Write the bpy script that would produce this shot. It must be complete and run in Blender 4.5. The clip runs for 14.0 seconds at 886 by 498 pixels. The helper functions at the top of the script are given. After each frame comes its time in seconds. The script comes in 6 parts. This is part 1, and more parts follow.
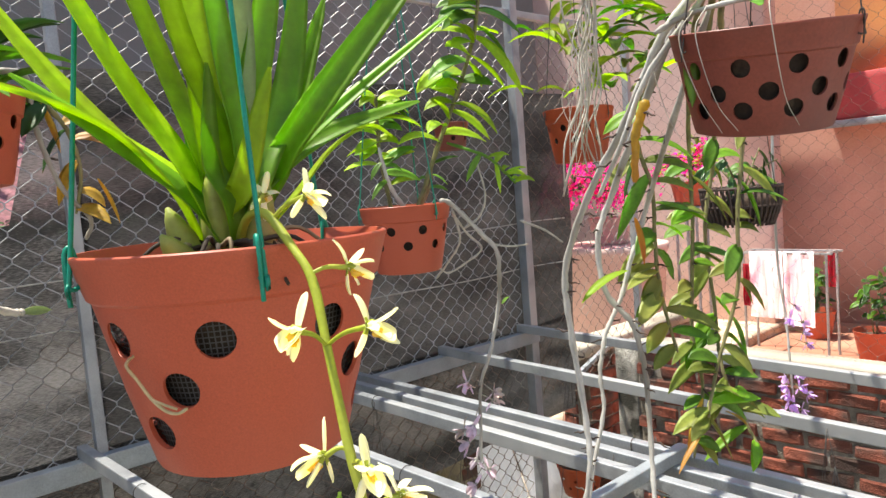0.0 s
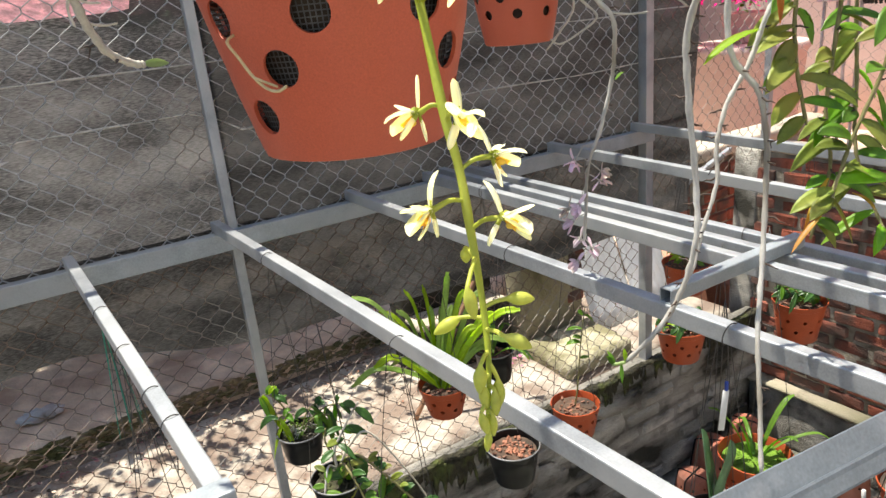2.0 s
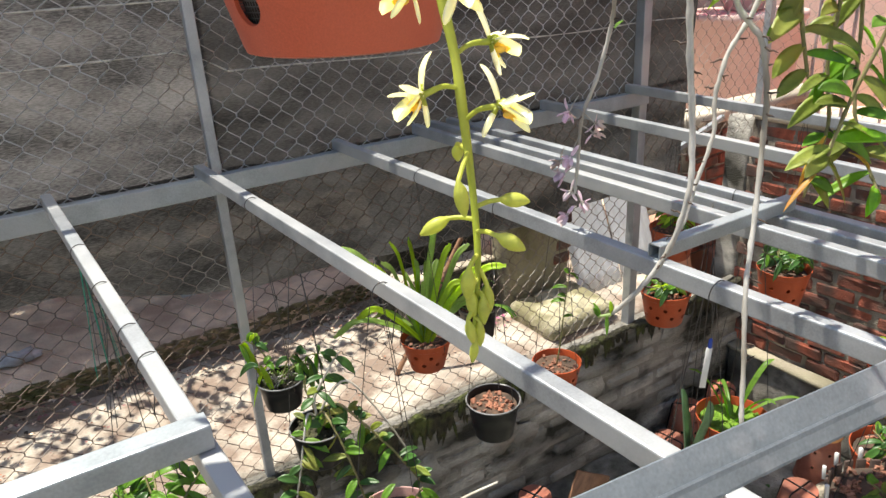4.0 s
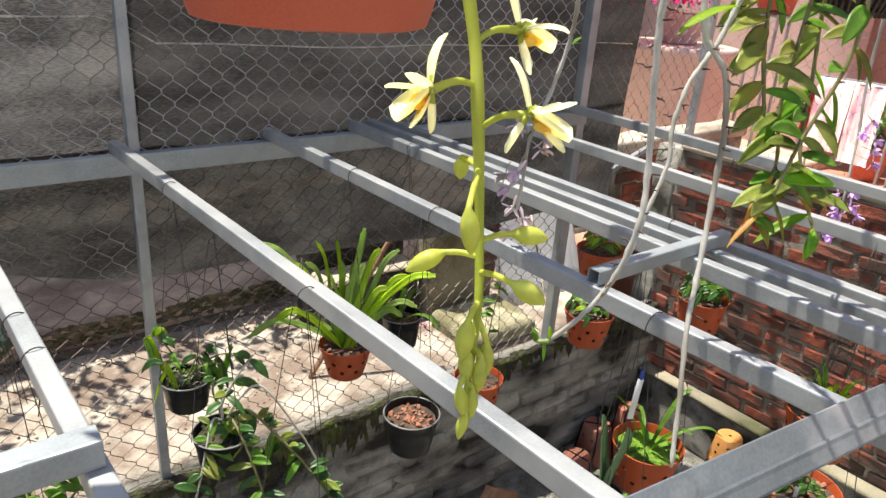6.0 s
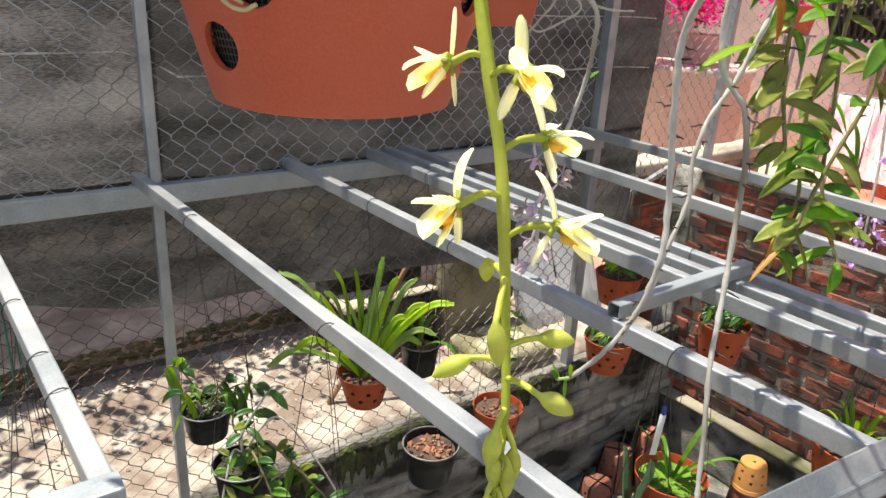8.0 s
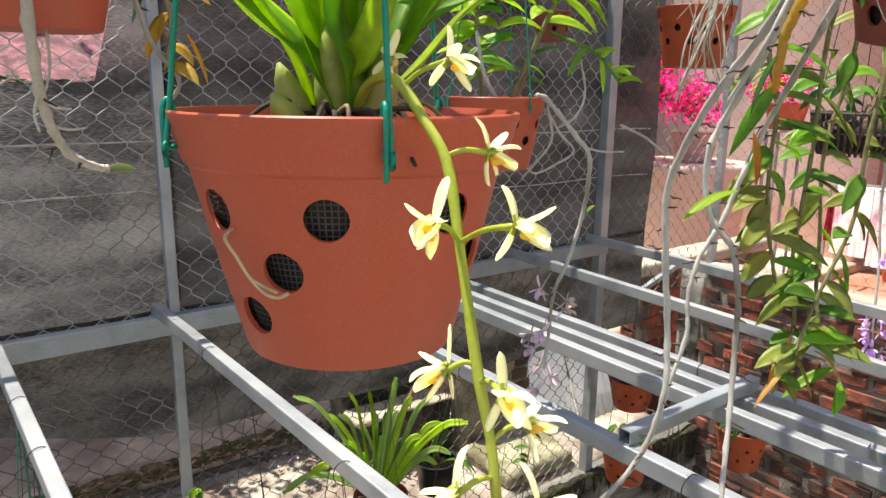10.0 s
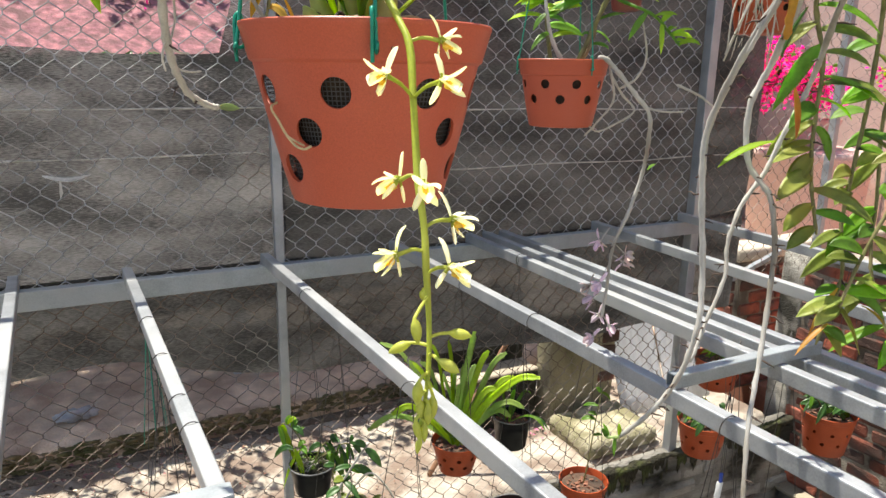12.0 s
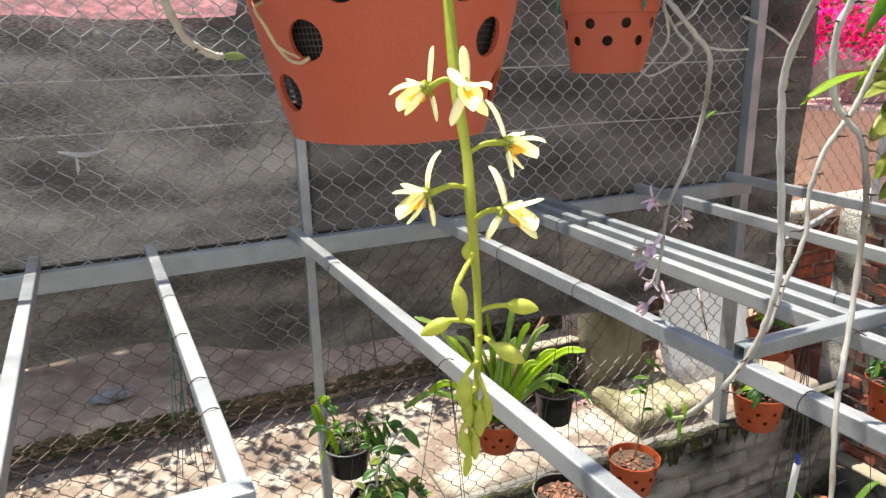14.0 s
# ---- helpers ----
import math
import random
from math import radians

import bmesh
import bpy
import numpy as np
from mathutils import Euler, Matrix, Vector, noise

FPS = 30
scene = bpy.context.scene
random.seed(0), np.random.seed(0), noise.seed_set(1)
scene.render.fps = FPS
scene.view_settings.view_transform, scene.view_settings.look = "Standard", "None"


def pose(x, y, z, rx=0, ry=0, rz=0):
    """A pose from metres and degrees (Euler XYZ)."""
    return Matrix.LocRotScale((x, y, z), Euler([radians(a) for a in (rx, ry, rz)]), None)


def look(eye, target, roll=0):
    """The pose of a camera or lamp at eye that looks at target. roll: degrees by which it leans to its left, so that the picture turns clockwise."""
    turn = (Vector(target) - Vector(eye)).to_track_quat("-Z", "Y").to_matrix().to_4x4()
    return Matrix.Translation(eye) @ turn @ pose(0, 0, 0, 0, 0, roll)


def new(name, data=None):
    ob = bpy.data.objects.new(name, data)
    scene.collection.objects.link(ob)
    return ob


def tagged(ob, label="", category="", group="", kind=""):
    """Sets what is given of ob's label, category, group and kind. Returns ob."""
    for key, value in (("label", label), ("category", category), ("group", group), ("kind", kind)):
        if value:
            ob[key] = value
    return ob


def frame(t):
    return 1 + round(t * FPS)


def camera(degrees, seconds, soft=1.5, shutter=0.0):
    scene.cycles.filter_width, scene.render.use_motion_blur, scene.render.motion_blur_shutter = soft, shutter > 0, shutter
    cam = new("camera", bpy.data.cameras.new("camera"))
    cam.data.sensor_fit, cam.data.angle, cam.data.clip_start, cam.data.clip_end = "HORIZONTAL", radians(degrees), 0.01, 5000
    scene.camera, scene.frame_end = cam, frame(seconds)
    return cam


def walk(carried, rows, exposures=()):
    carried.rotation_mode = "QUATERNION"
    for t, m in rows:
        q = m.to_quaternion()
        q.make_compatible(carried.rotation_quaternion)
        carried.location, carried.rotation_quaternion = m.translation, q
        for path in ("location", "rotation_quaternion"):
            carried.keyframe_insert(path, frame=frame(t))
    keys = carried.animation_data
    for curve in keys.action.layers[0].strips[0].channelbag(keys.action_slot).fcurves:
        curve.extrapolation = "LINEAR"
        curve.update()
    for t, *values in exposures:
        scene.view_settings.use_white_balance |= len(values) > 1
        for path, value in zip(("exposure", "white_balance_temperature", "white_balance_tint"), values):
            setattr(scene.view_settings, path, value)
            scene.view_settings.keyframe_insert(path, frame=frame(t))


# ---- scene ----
cam = camera(64.5, 14.0)
PATH = [
    (0, (0.238, -0.116, 2.464), (1.564, 1.371, 2.297), -4.5),
    (0.5, (0.226, -0.154, 2.445), (1.456, 1.397, 2.161), -4.6),
    (1, (0.232, -0.15, 2.422), (1.276, 1.495, 1.972), -4.0),
    (1.5, (0.236, -0.133, 2.405), (1.226, 1.499, 1.808), -4.9),
    (2, (0.237, -0.12, 2.396), (1.219, 1.493, 1.739), -5.6),
    (2.5, (0.24, -0.118, 2.39), (1.214, 1.485, 1.695), -5.3),
    (2.7, (0.242, -0.129, 2.386), (1.23, 1.463, 1.687), -4.7),
    (5, (0.24, -0.078, 2.343), (1.237, 1.449, 1.523), -1.7),
    (5.5, (0.26, -0.061, 2.336), (1.376, 1.385, 1.521), 1.0),
    (6, (0.258, -0.038, 2.348), (1.43, 1.398, 1.599), 4.2),
    (6.5, (0.253, -0.032, 2.362), (1.409, 1.44, 1.658), 5.2),
    (7, (0.261, -0.026, 2.366), (1.414, 1.443, 1.648), 4.8),
    (9.3, (0.254, -0.044, 2.419), (1.409, 1.48, 1.826), 1.1),
    (9.5, (0.249, -0.053, 2.431), (1.421, 1.468, 1.872), 1.2),
    (10, (0.244, -0.052, 2.456), (1.4, 1.517, 2.007), 0.8),
    (10.5, (0.219, -0.133, 2.477), (1.345, 1.487, 2.151), 1.0),
    (11, (0.21, -0.217, 2.476), (1.242, 1.466, 2.16), -1.0),
    (11.5, (0.21, -0.244, 2.443), (1.125, 1.493, 2.059), 0.2),
    (12, (0.235, -0.217, 2.411), (1.123, 1.508, 1.927), 1.0),
    (12.5, (0.264, -0.181, 2.402), (1.164, 1.539, 1.922), 0.1),
    (13, (0.264, -0.138, 2.402), (1.226, 1.557, 1.954), -2.1),
    (13.5, (0.269, -0.131, 2.387), (1.253, 1.53, 1.862), -0.9),
    (14, (0.28, -0.113, 2.368), (1.075, 1.635, 1.81), -1.3),
]
walk(cam, [(t, look(eye, target, roll)) for t, eye, target, roll in PATH], [(0.0, 0.80), (3.0, 0.78), (5.0, 0.70), (9.5, 0.66), (11.0, 0.72), (12.5, 0.82), (14.0, 0.86)])

# ---------------------------------------------------------------- light
world = bpy.data.worlds.new("sky")
scene.world = world
world.use_nodes = True
wn, wl = world.node_tree.nodes, world.node_tree.links
sky = wn.new("ShaderNodeTexSky")
sky.sky_type, sky.sun_disc = "NISHITA", False
SUN_FROM = Vector((-0.15, 0.30, 1.05)).normalized()
sky.sun_elevation = math.asin(SUN_FROM.z)
sky.sun_rotation = math.atan2(SUN_FROM.x, SUN_FROM.y)
wl.new(sky.outputs["Color"], wn["Background"].inputs["Color"])
wn["Background"].inputs["Strength"].default_value = 0.105
sun = new("sun", bpy.data.lights.new("sun", "SUN"))
sun.data.energy, sun.data.angle, sun.data.color = 5.0, radians(0.6), (1.0, 0.94, 0.82)
sun.matrix_world = look(SUN_FROM * 20, (0, 0, 0))


# ---------------------------------------------------------------- materials
def nodes_of(name):
    m = bpy.data.materials.new(name)
    m.use_nodes = True
    t = m.node_tree
    return m, t.nodes, t.links, t.nodes["Principled BSDF"]


def tint(c, k):
    return tuple(min(1.0, max(0.0, v * k)) for v in c[:3]) + (1.0,)


def surface(name, color, rough=0.6, metal=0.0, spread=0.25, scale=30.0, fine=220.0, bump=0.25, depth=0.002,
            dark=None, dark_at=0.62, translucent=0.0, random=0.0, spec=0.5, stretch=(1, 1, 1), dark_scale=0.25, place=False):
    """A worn surface: broad patches, fine grain, optional stains, relief, per-object shift."""
    m, n, l, b = nodes_of(name)
    co = n.new("ShaderNodeTexCoord")
    mp = n.new("ShaderNodeMapping")
    mp.inputs["Scale"].default_value = stretch
    spot = n.new("ShaderNodeNewGeometry").outputs["Position"] if place else co.outputs["Object"]
    l.new(spot, mp.inputs["Vector"])
    big, small = n.new("ShaderNodeTexNoise"), n.new("ShaderNodeTexNoise")
    big.inputs["Scale"].default_value, small.inputs["Scale"].default_value = scale, fine
    big.inputs["Detail"].default_value, small.inputs["Detail"].default_value = 6.0, 3.0
    for x in (big, small):
        l.new(mp.outputs["Vector"], x.inputs["Vector"])
    ramp = n.new("ShaderNodeValToRGB")
    ramp.color_ramp.elements[0].position, ramp.color_ramp.elements[1].position = 0.3, 0.72
    ramp.color_ramp.elements[0].color, ramp.color_ramp.elements[1].color = tint(color, 1 - spread), tint(color, 1 + spread)
    l.new(big.outputs["Fac"], ramp.inputs["Fac"])
    last = ramp.outputs["Color"]
    grain = n.new("ShaderNodeMix")
    grain.data_type, grain.blend_type = "RGBA", "OVERLAY"
    grain.inputs["Factor"].default_value = 0.35
    l.new(last, grain.inputs["A"])
    l.new(small.outputs["Color"], grain.inputs["B"])
    bw = n.new("ShaderNodeRGBToBW")
    l.new(small.outputs["Color"], bw.inputs["Color"])
    l.new(bw.outputs["Val"], grain.inputs["B"])
    last = grain.outputs["Result"]
    if dark is not None:
        st = n.new("ShaderNodeTexNoise")
        st.inputs["Scale"].default_value, st.inputs["Detail"].default_value = scale * dark_scale, 8.0
        l.new(mp.outputs["Vector"], st.inputs["Vector"])
        r2 = n.new("ShaderNodeValToRGB")
        r2.color_ramp.elements[0].position, r2.color_ramp.elements[1].position = dark_at - 0.12, dark_at + 0.06
        l.new(st.outputs["Fac"], r2.inputs["Fac"])
        mx = n.new("ShaderNodeMix")
        mx.data_type = "RGBA"
        l.new(r2.outputs["Color"], mx.inputs["Factor"])
        l.new(last, mx.inputs["A"])
        mx.inputs["B"].default_value = tint(dark, 1)
        last = mx.outputs["Result"]
    if random:
        info, hs = n.new("ShaderNodeObjectInfo"), n.new("ShaderNodeHueSaturation")
        mr = n.new("ShaderNodeMapRange")
        mr.inputs["To Min"].default_value, mr.inputs["To Max"].default_value = 1 - random, 1 + random
        l.new(info.outputs["Random"], mr.inputs["Value"])
        l.new(mr.outputs["Result"], hs.inputs["Value"])
        l.new(last, hs.inputs["Color"])
        last = hs.outputs["Color"]
    l.new(last, b.inputs["Base Color"])
    b.inputs["Roughness"].default_value, b.inputs["Metallic"].default_value = rough, metal
    b.inputs["Specular IOR Level"].default_value = spec
    if bump:
        add = n.new("ShaderNodeMath")
        add.operation = "ADD"
        l.new(big.outputs["Fac"], add.inputs[0])
        l.new(small.outputs["Fac"], add.inputs[1])
        bp = n.new("ShaderNodeBump")
        bp.inputs["Strength"].default_value, bp.inputs["Distance"].default_value = bump, depth
        l.new(add.outputs["Value"], bp.inputs["Height"])
        l.new(bp.outputs["Normal"], b.inputs["Normal"])
    if translucent:
        tr, mix = n.new("ShaderNodeBsdfTranslucent"), n.new("ShaderNodeMixShader")
        hs2 = n.new("ShaderNodeHueSaturation")
        hs2.inputs["Saturation"].default_value, hs2.inputs["Value"].default_value = 1.15, 2.0
        l.new(last, hs2.inputs["Color"])
        l.new(hs2.outputs["Color"], tr.inputs["Color"])
        mix.inputs["Fac"].default_value = translucent
        l.new(b.outputs["BSDF"], mix.inputs[1])
        l.new(tr.outputs["BSDF"], mix.inputs[2])
        l.new(mix.outputs["Shader"], n["Material Output"].inputs["Surface"])
    return m


terracotta = surface("terracotta_plastic", (0.52, 0.105, 0.052), 0.42, 0, 0.04, 12, 900, 0.04, 0.0004, (0.46, 0.12, 0.07), 0.66, spec=0.4)
terracotta_dull = surface("terracotta_dull", (0.43, 0.078, 0.024), 0.5, 0, 0.12, 18, 400, 0.15, 0.0006, (0.29, 0.07, 0.035), 0.62, spec=0.35)
terracotta_dark = surface("terracotta_old", (0.25, 0.056, 0.034), 0.5, 0, 0.15, 20, 300, 0.2, 0.0008, (0.16, 0.06, 0.05), 0.58)
terracotta_dusty = surface("terracotta_dusty", (0.36, 0.13, 0.085), 0.75, 0, 0.2, 22, 250, 0.3, 0.0008, (0.22, 0.12, 0.09), 0.58, spec=0.3, random=0.15)
orange_pot = surface("terracotta_orange", (0.74, 0.34, 0.10), 0.55, 0, 0.1, 18, 400, 0.15, 0.0006, (0.45, 0.2, 0.1), 0.66)
black_plastic = surface("black_plastic", (0.007, 0.007, 0.008), 0.3, 0, 0.3, 30, 300, 0.15, 0.0005, (0.022, 0.02, 0.018), 0.68, spec=0.3)
rim_grey = surface("rim_grey", (0.20, 0.20, 0.20), 0.35, 0, 0.25, 30, 300, 0.15, 0.0004, (0.08, 0.08, 0.078), 0.62)
pink_plastic = surface("pink_plastic", (0.62, 0.36, 0.33), 0.5, 0, 0.1, 18, 300, 0.15, 0.0006, (0.4, 0.28, 0.25), 0.64)
steel = surface("galvanised_steel", (0.36, 0.38, 0.40), 0.45, 0.35, 0.2, 14, 260, 0.2, 0.0004, (0.48, 0.49, 0.49), 0.56, stretch=(1, 1, 1))
steel_dull = surface("galvanised_dull", (0.21, 0.24, 0.265), 0.42, 0.45, 0.12, 30, 240, 0.2, 0.0004, (0.42, 0.43, 0.45), 0.64)
steel_pale = surface("galvanised_pale", (0.37, 0.41, 0.435), 0.45, 0.35, 0.2, 14, 240, 0.2, 0.0004, (0.36, 0.37, 0.38), 0.6)
wire_dark = surface("iron_wire", (0.09, 0.085, 0.08), 0.55, 0.6, 0.3, 60, 500, 0.1, 0.0002)
mesh_rust = surface("mesh_rust", (0.15, 0.11, 0.085), 0.7, 0.1, 0.35, 12, 300, 0.2, 0.0003, (0.30, 0.28, 0.25), 0.62)
mesh_wire = surface("mesh_wire", (0.39, 0.395, 0.40), 0.45, 0.2, 0.25, 8, 300, 0.1, 0.0002, (0.22, 0.19, 0.16), 0.60)
wire_green = surface("green_coated_wire", (0.0, 0.26, 0.17), 0.4, 0, 0.15, 60, 500, 0.1, 0.0002)
blue_clip = surface("blue_plastic", (0.02, 0.06, 0.35), 0.4, 0, 0.1, 60, 400, 0.1, 0.0002)
white_tag = surface("white_plastic", (0.72, 0.72, 0.7), 0.5, 0, 0.06, 40, 300, 0.1, 0.0003)
bark = surface("bark_chips", (0.11, 0.065, 0.042), 0.85, 0, 0.45, 60, 300, 0.7, 0.003, (0.05, 0.035, 0.025), 0.5)
bark_red = surface("bark_red", (0.34, 0.15, 0.09), 0.8, 0, 0.4, 60, 300, 0.5, 0.002, (0.2, 0.11, 0.08), 0.56, random=0.25)
moss_mat = surface("moss", (0.15, 0.28, 0.02), 0.9, 0, 0.5, 60, 400, 0.9, 0.004, (0.08, 0.16, 0.015), 0.55)
liner = surface("liner", (0.03, 0.03, 0.028), 0.6, 0, 0.3, 60, 300, 0.3, 0.001)
leaf_sun = surface("leaf_bright", (0.39, 0.51, 0.03), 0.42, 0, 0.2, 14, 150, 0.2, 0.0008, (0.40, 0.54, 0.06), 0.6, translucent=0.58, random=0.18)
leaf_mid = surface("leaf_mid", (0.16, 0.31, 0.035), 0.42, 0, 0.3, 25, 200, 0.2, 0.0006, (0.22, 0.36, 0.06), 0.6, translucent=0.5, random=0.2)
leaf_dark = surface("leaf_dark", (0.05, 0.13, 0.025), 0.4, 0, 0.3, 30, 200, 0.25, 0.0008, (0.06, 0.15, 0.03), 0.6, translucent=0.25, random=0.2)
leaf_pale = surface("leaf_pale", (0.34, 0.43, 0.17), 0.45, 0, 0.2, 25, 200, 0.2, 0.0006, (0.32, 0.36, 0.2), 0.6, translucent=0.35, random=0.15)
leaf_yellow = surface("leaf_yellow", (0.50, 0.34, 0.04), 0.5, 0, 0.25, 40, 200, 0.2, 0.0006, (0.45, 0.18, 0.04), 0.62, translucent=0.35, random=0.15)
sheath = surface("dry_sheath", (0.42, 0.34, 0.2), 0.7, 0, 0.25, 60, 300, 0.3, 0.0008, (0.22, 0.15, 0.08), 0.58)
straw = surface("straw", (0.62, 0.50, 0.27), 0.7, 0, 0.2, 60, 300, 0.3, 0.0005, (0.45, 0.34, 0.17), 0.6)
leaf_olive = surface("leaf_olive", (0.26, 0.32, 0.06), 0.45, 0, 0.3, 25, 200, 0.2, 0.0006, (0.34, 0.32, 0.08), 0.6, translucent=0.42, random=0.2)
leaf_strap = surface("leaf_light", (0.31, 0.44, 0.11), 0.45, 0, 0.2, 25, 200, 0.2, 0.0006, (0.36, 0.46, 0.12), 0.6, translucent=0.4, random=0.15)
bulb_green = surface("bulb_green", (0.33, 0.38, 0.07), 0.5, 0, 0.25, 50, 250, 0.3, 0.0008, (0.34, 0.27, 0.12), 0.62)
root_hole_dark = surface("dead_root", (0.04, 0.028, 0.02), 0.9, 0, 0.4, 80, 300, 0.5, 0.001, (0.11, 0.08, 0.055), 0.62)
leaf_glaucous = surface("leaf_glaucous", (0.20, 0.33, 0.19), 0.5, 0, 0.2, 25, 200, 0.2, 0.0006, (0.28, 0.38, 0.2), 0.6, translucent=0.3, random=0.1)
leaf_fresh = surface("leaf_fresh", (0.25, 0.43, 0.04), 0.42, 0, 0.22, 14, 150, 0.2, 0.0008, (0.32, 0.47, 0.06), 0.6, translucent=0.55, random=0.15)
cane_grey = surface("cane_silver", (0.56, 0.54, 0.49), 0.7, 0, 0.22, 60, 400, 0.4, 0.0010, (0.27, 0.24, 0.19), 0.58, stretch=(1, 1, 0.35))
cane_green = surface("cane_olive", (0.2, 0.19, 0.07), 0.6, 0, 0.3, 60, 300, 0.3, 0.0008, (0.3, 0.26, 0.12), 0.6)
spur_brown = surface("spur_brown", (0.07, 0.045, 0.032), 0.75, 0, 0.3, 90, 400, 0.3, 0.0006)
root_white = surface("aerial_root", (0.56, 0.52, 0.44), 0.75, 0, 0.18, 60, 400, 0.3, 0.0006, (0.4, 0.36, 0.28), 0.6)
spike_green = surface("spike_stem", (0.40, 0.46, 0.04), 0.45, 0, 0.12, 40, 300, 0.15, 0.0004, (0.48, 0.5, 0.08), 0.6, translucent=0.15)
petal = surface("petal_cream", (0.87, 0.86, 0.64), 0.5, 0, 0.08, 60, 300, 0.15, 0.0004, (0.90, 0.89, 0.74), 0.6, translucent=0.4)
lip_yellow = surface("lip_yellow", (0.86, 0.66, 0.10), 0.5, 0, 0.12, 80, 300, 0.15, 0.0004, translucent=0.3)
bud_green = surface("bud_yellow_green", (0.55, 0.58, 0.10), 0.45, 0, 0.12, 50, 300, 0.15, 0.0004, (0.66, 0.66, 0.2), 0.6, translucent=0.25)
petal_purple = surface("petal_purple", (0.74, 0.58, 0.80), 0.5, 0, 0.15, 80, 300, 0.15, 0.0004, (0.42, 0.18, 0.46), 0.72, translucent=0.35, random=0.15)
petal_faded = surface("petal_faded", (0.68, 0.58, 0.64), 0.7, 0, 0.2, 60, 300, 0.3, 0.0005, (0.52, 0.46, 0.34), 0.6, translucent=0.3, random=0.2)
bougain = surface("bract_magenta", (0.86, 0.05, 0.48), 0.6, 0, 0.25, 20, 200, 0.2, 0.0006, translucent=0.4)
concrete = surface("rendered_block", (0.46, 0.44, 0.39), 0.92, 0, 0.65, 11, 120, 1.0, 0.016, (0.04, 0.038, 0.028), 0.56, dark_scale=0.5, random=0.14, stretch=(0.6, 1, 1.3), place=True)
mortar = surface("mortar", (0.36, 0.34, 0.30), 0.92, 0, 0.65, 11, 130, 1.0, 0.014, (0.04, 0.038, 0.028), 0.56, dark_scale=0.5, stretch=(0.6, 1, 1.3), place=True)
brick_mortar = surface("brick_mortar", (0.36, 0.32, 0.26), 0.92, 0, 0.5, 18, 140, 1.0, 0.010, (0.12, 0.10, 0.075), 0.56, dark_scale=0.5, place=True)
moss_dirt = surface("mossy_dirt", (0.055, 0.05, 0.03), 0.95, 0, 0.5, 40, 200, 1.0, 0.01, (0.10, 0.12, 0.03), 0.6)
moss_brown = surface("brown_moss", (0.23, 0.18, 0.10), 0.95, 0, 0.5, 30, 200, 1.0, 0.008, (0.09, 0.095, 0.035), 0.56)
# deep shade of the gate recess is painted into this stained cement
recess_dark = surface("mouldy_cement", (0.085, 0.08, 0.06), 0.93, 0, 0.5, 9, 120, 1.0, 0.012, (0.018, 0.018, 0.012), 0.52, dark_scale=0.6)
yellow_cement = surface("yellowish_cement", (0.48, 0.44, 0.30), 0.92, 0, 0.4, 14, 130, 1.0, 0.010, (0.24, 0.22, 0.12), 0.56, dark_scale=0.6)
olive_cement = surface("stained_cement", (0.31, 0.28, 0.19), 0.92, 0, 0.5, 9, 120, 1.0, 0.012, (0.13, 0.12, 0.065), 0.54, dark_scale=0.5, stretch=(1, 1, 0.6))
brick_red = surface("brick_red", (0.33, 0.09, 0.052), 0.9, 0, 0.5, 26, 160, 1.0, 0.007, (0.10, 0.06, 0.048), 0.52, random=0.4, place=True)
ledge_mat = surface("ledge_concrete", (0.42, 0.37, 0.28), 0.9, 0, 0.3, 8, 100, 0.8, 0.006, (0.12, 0.12, 0.06), 0.58)
coping_mat = surface("cream_plaster", (0.55, 0.48, 0.38), 0.85, 0, 0.2, 9, 120, 0.6, 0.004, (0.3, 0.26, 0.2), 0.6)
paving = surface("pale_concrete", (0.47, 0.42, 0.35), 0.92, 0, 0.3, 7, 90, 0.8, 0.008, (0.24, 0.18, 0.14), 0.53, dark_scale=0.9)
pit_floor = surface("damp_floor", (0.32, 0.31, 0.27), 0.85, 0, 0.45, 12, 110, 1.0, 0.012, (0.07, 0.075, 0.045), 0.54, dark_scale=0.4)
dirt = surface("dirt", (0.24, 0.19, 0.14), 0.95, 0, 0.4, 9, 110, 1.0, 0.012, (0.08, 0.065, 0.05), 0.55)
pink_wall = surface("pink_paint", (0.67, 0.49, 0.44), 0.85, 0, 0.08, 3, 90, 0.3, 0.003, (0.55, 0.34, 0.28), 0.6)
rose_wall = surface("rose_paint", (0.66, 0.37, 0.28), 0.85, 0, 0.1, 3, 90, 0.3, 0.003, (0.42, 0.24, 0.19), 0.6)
red_paint = surface("red_paint", (0.50, 0.07, 0.07), 0.7, 0, 0.12, 5, 90, 0.3, 0.002)
orange_paint = surface("orange_paint", (0.74, 0.31, 0.10), 0.8, 0, 0.1, 4, 90, 0.3, 0.003, (0.5, 0.2, 0.09), 0.6)
grey_wall = surface("grey_render", (0.22, 0.22, 0.21), 0.9, 0, 0.25, 2, 60, 0.5, 0.005, (0.2, 0.2, 0.2), 0.56)
white_paint = surface("white_paint", (0.74, 0.74, 0.72), 0.7, 0, 0.08, 8, 90, 0.2, 0.002, (0.5, 0.5, 0.48), 0.64)
patio_tile = surface("patio_tile", (0.42, 0.19, 0.12), 0.7, 0, 0.15, 5, 90, 0.3, 0.002, (0.52, 0.3, 0.2), 0.58)
dark_wood = surface("dark_wood", (0.07, 0.045, 0.035), 0.7, 0, 0.35, 12, 150, 0.4, 0.002, stretch=(1, 1, 6))
pale_wood = surface("pale_wood", (0.30, 0.16, 0.09), 0.75, 0, 0.3, 14, 150, 0.4, 0.002, stretch=(1, 8, 1))
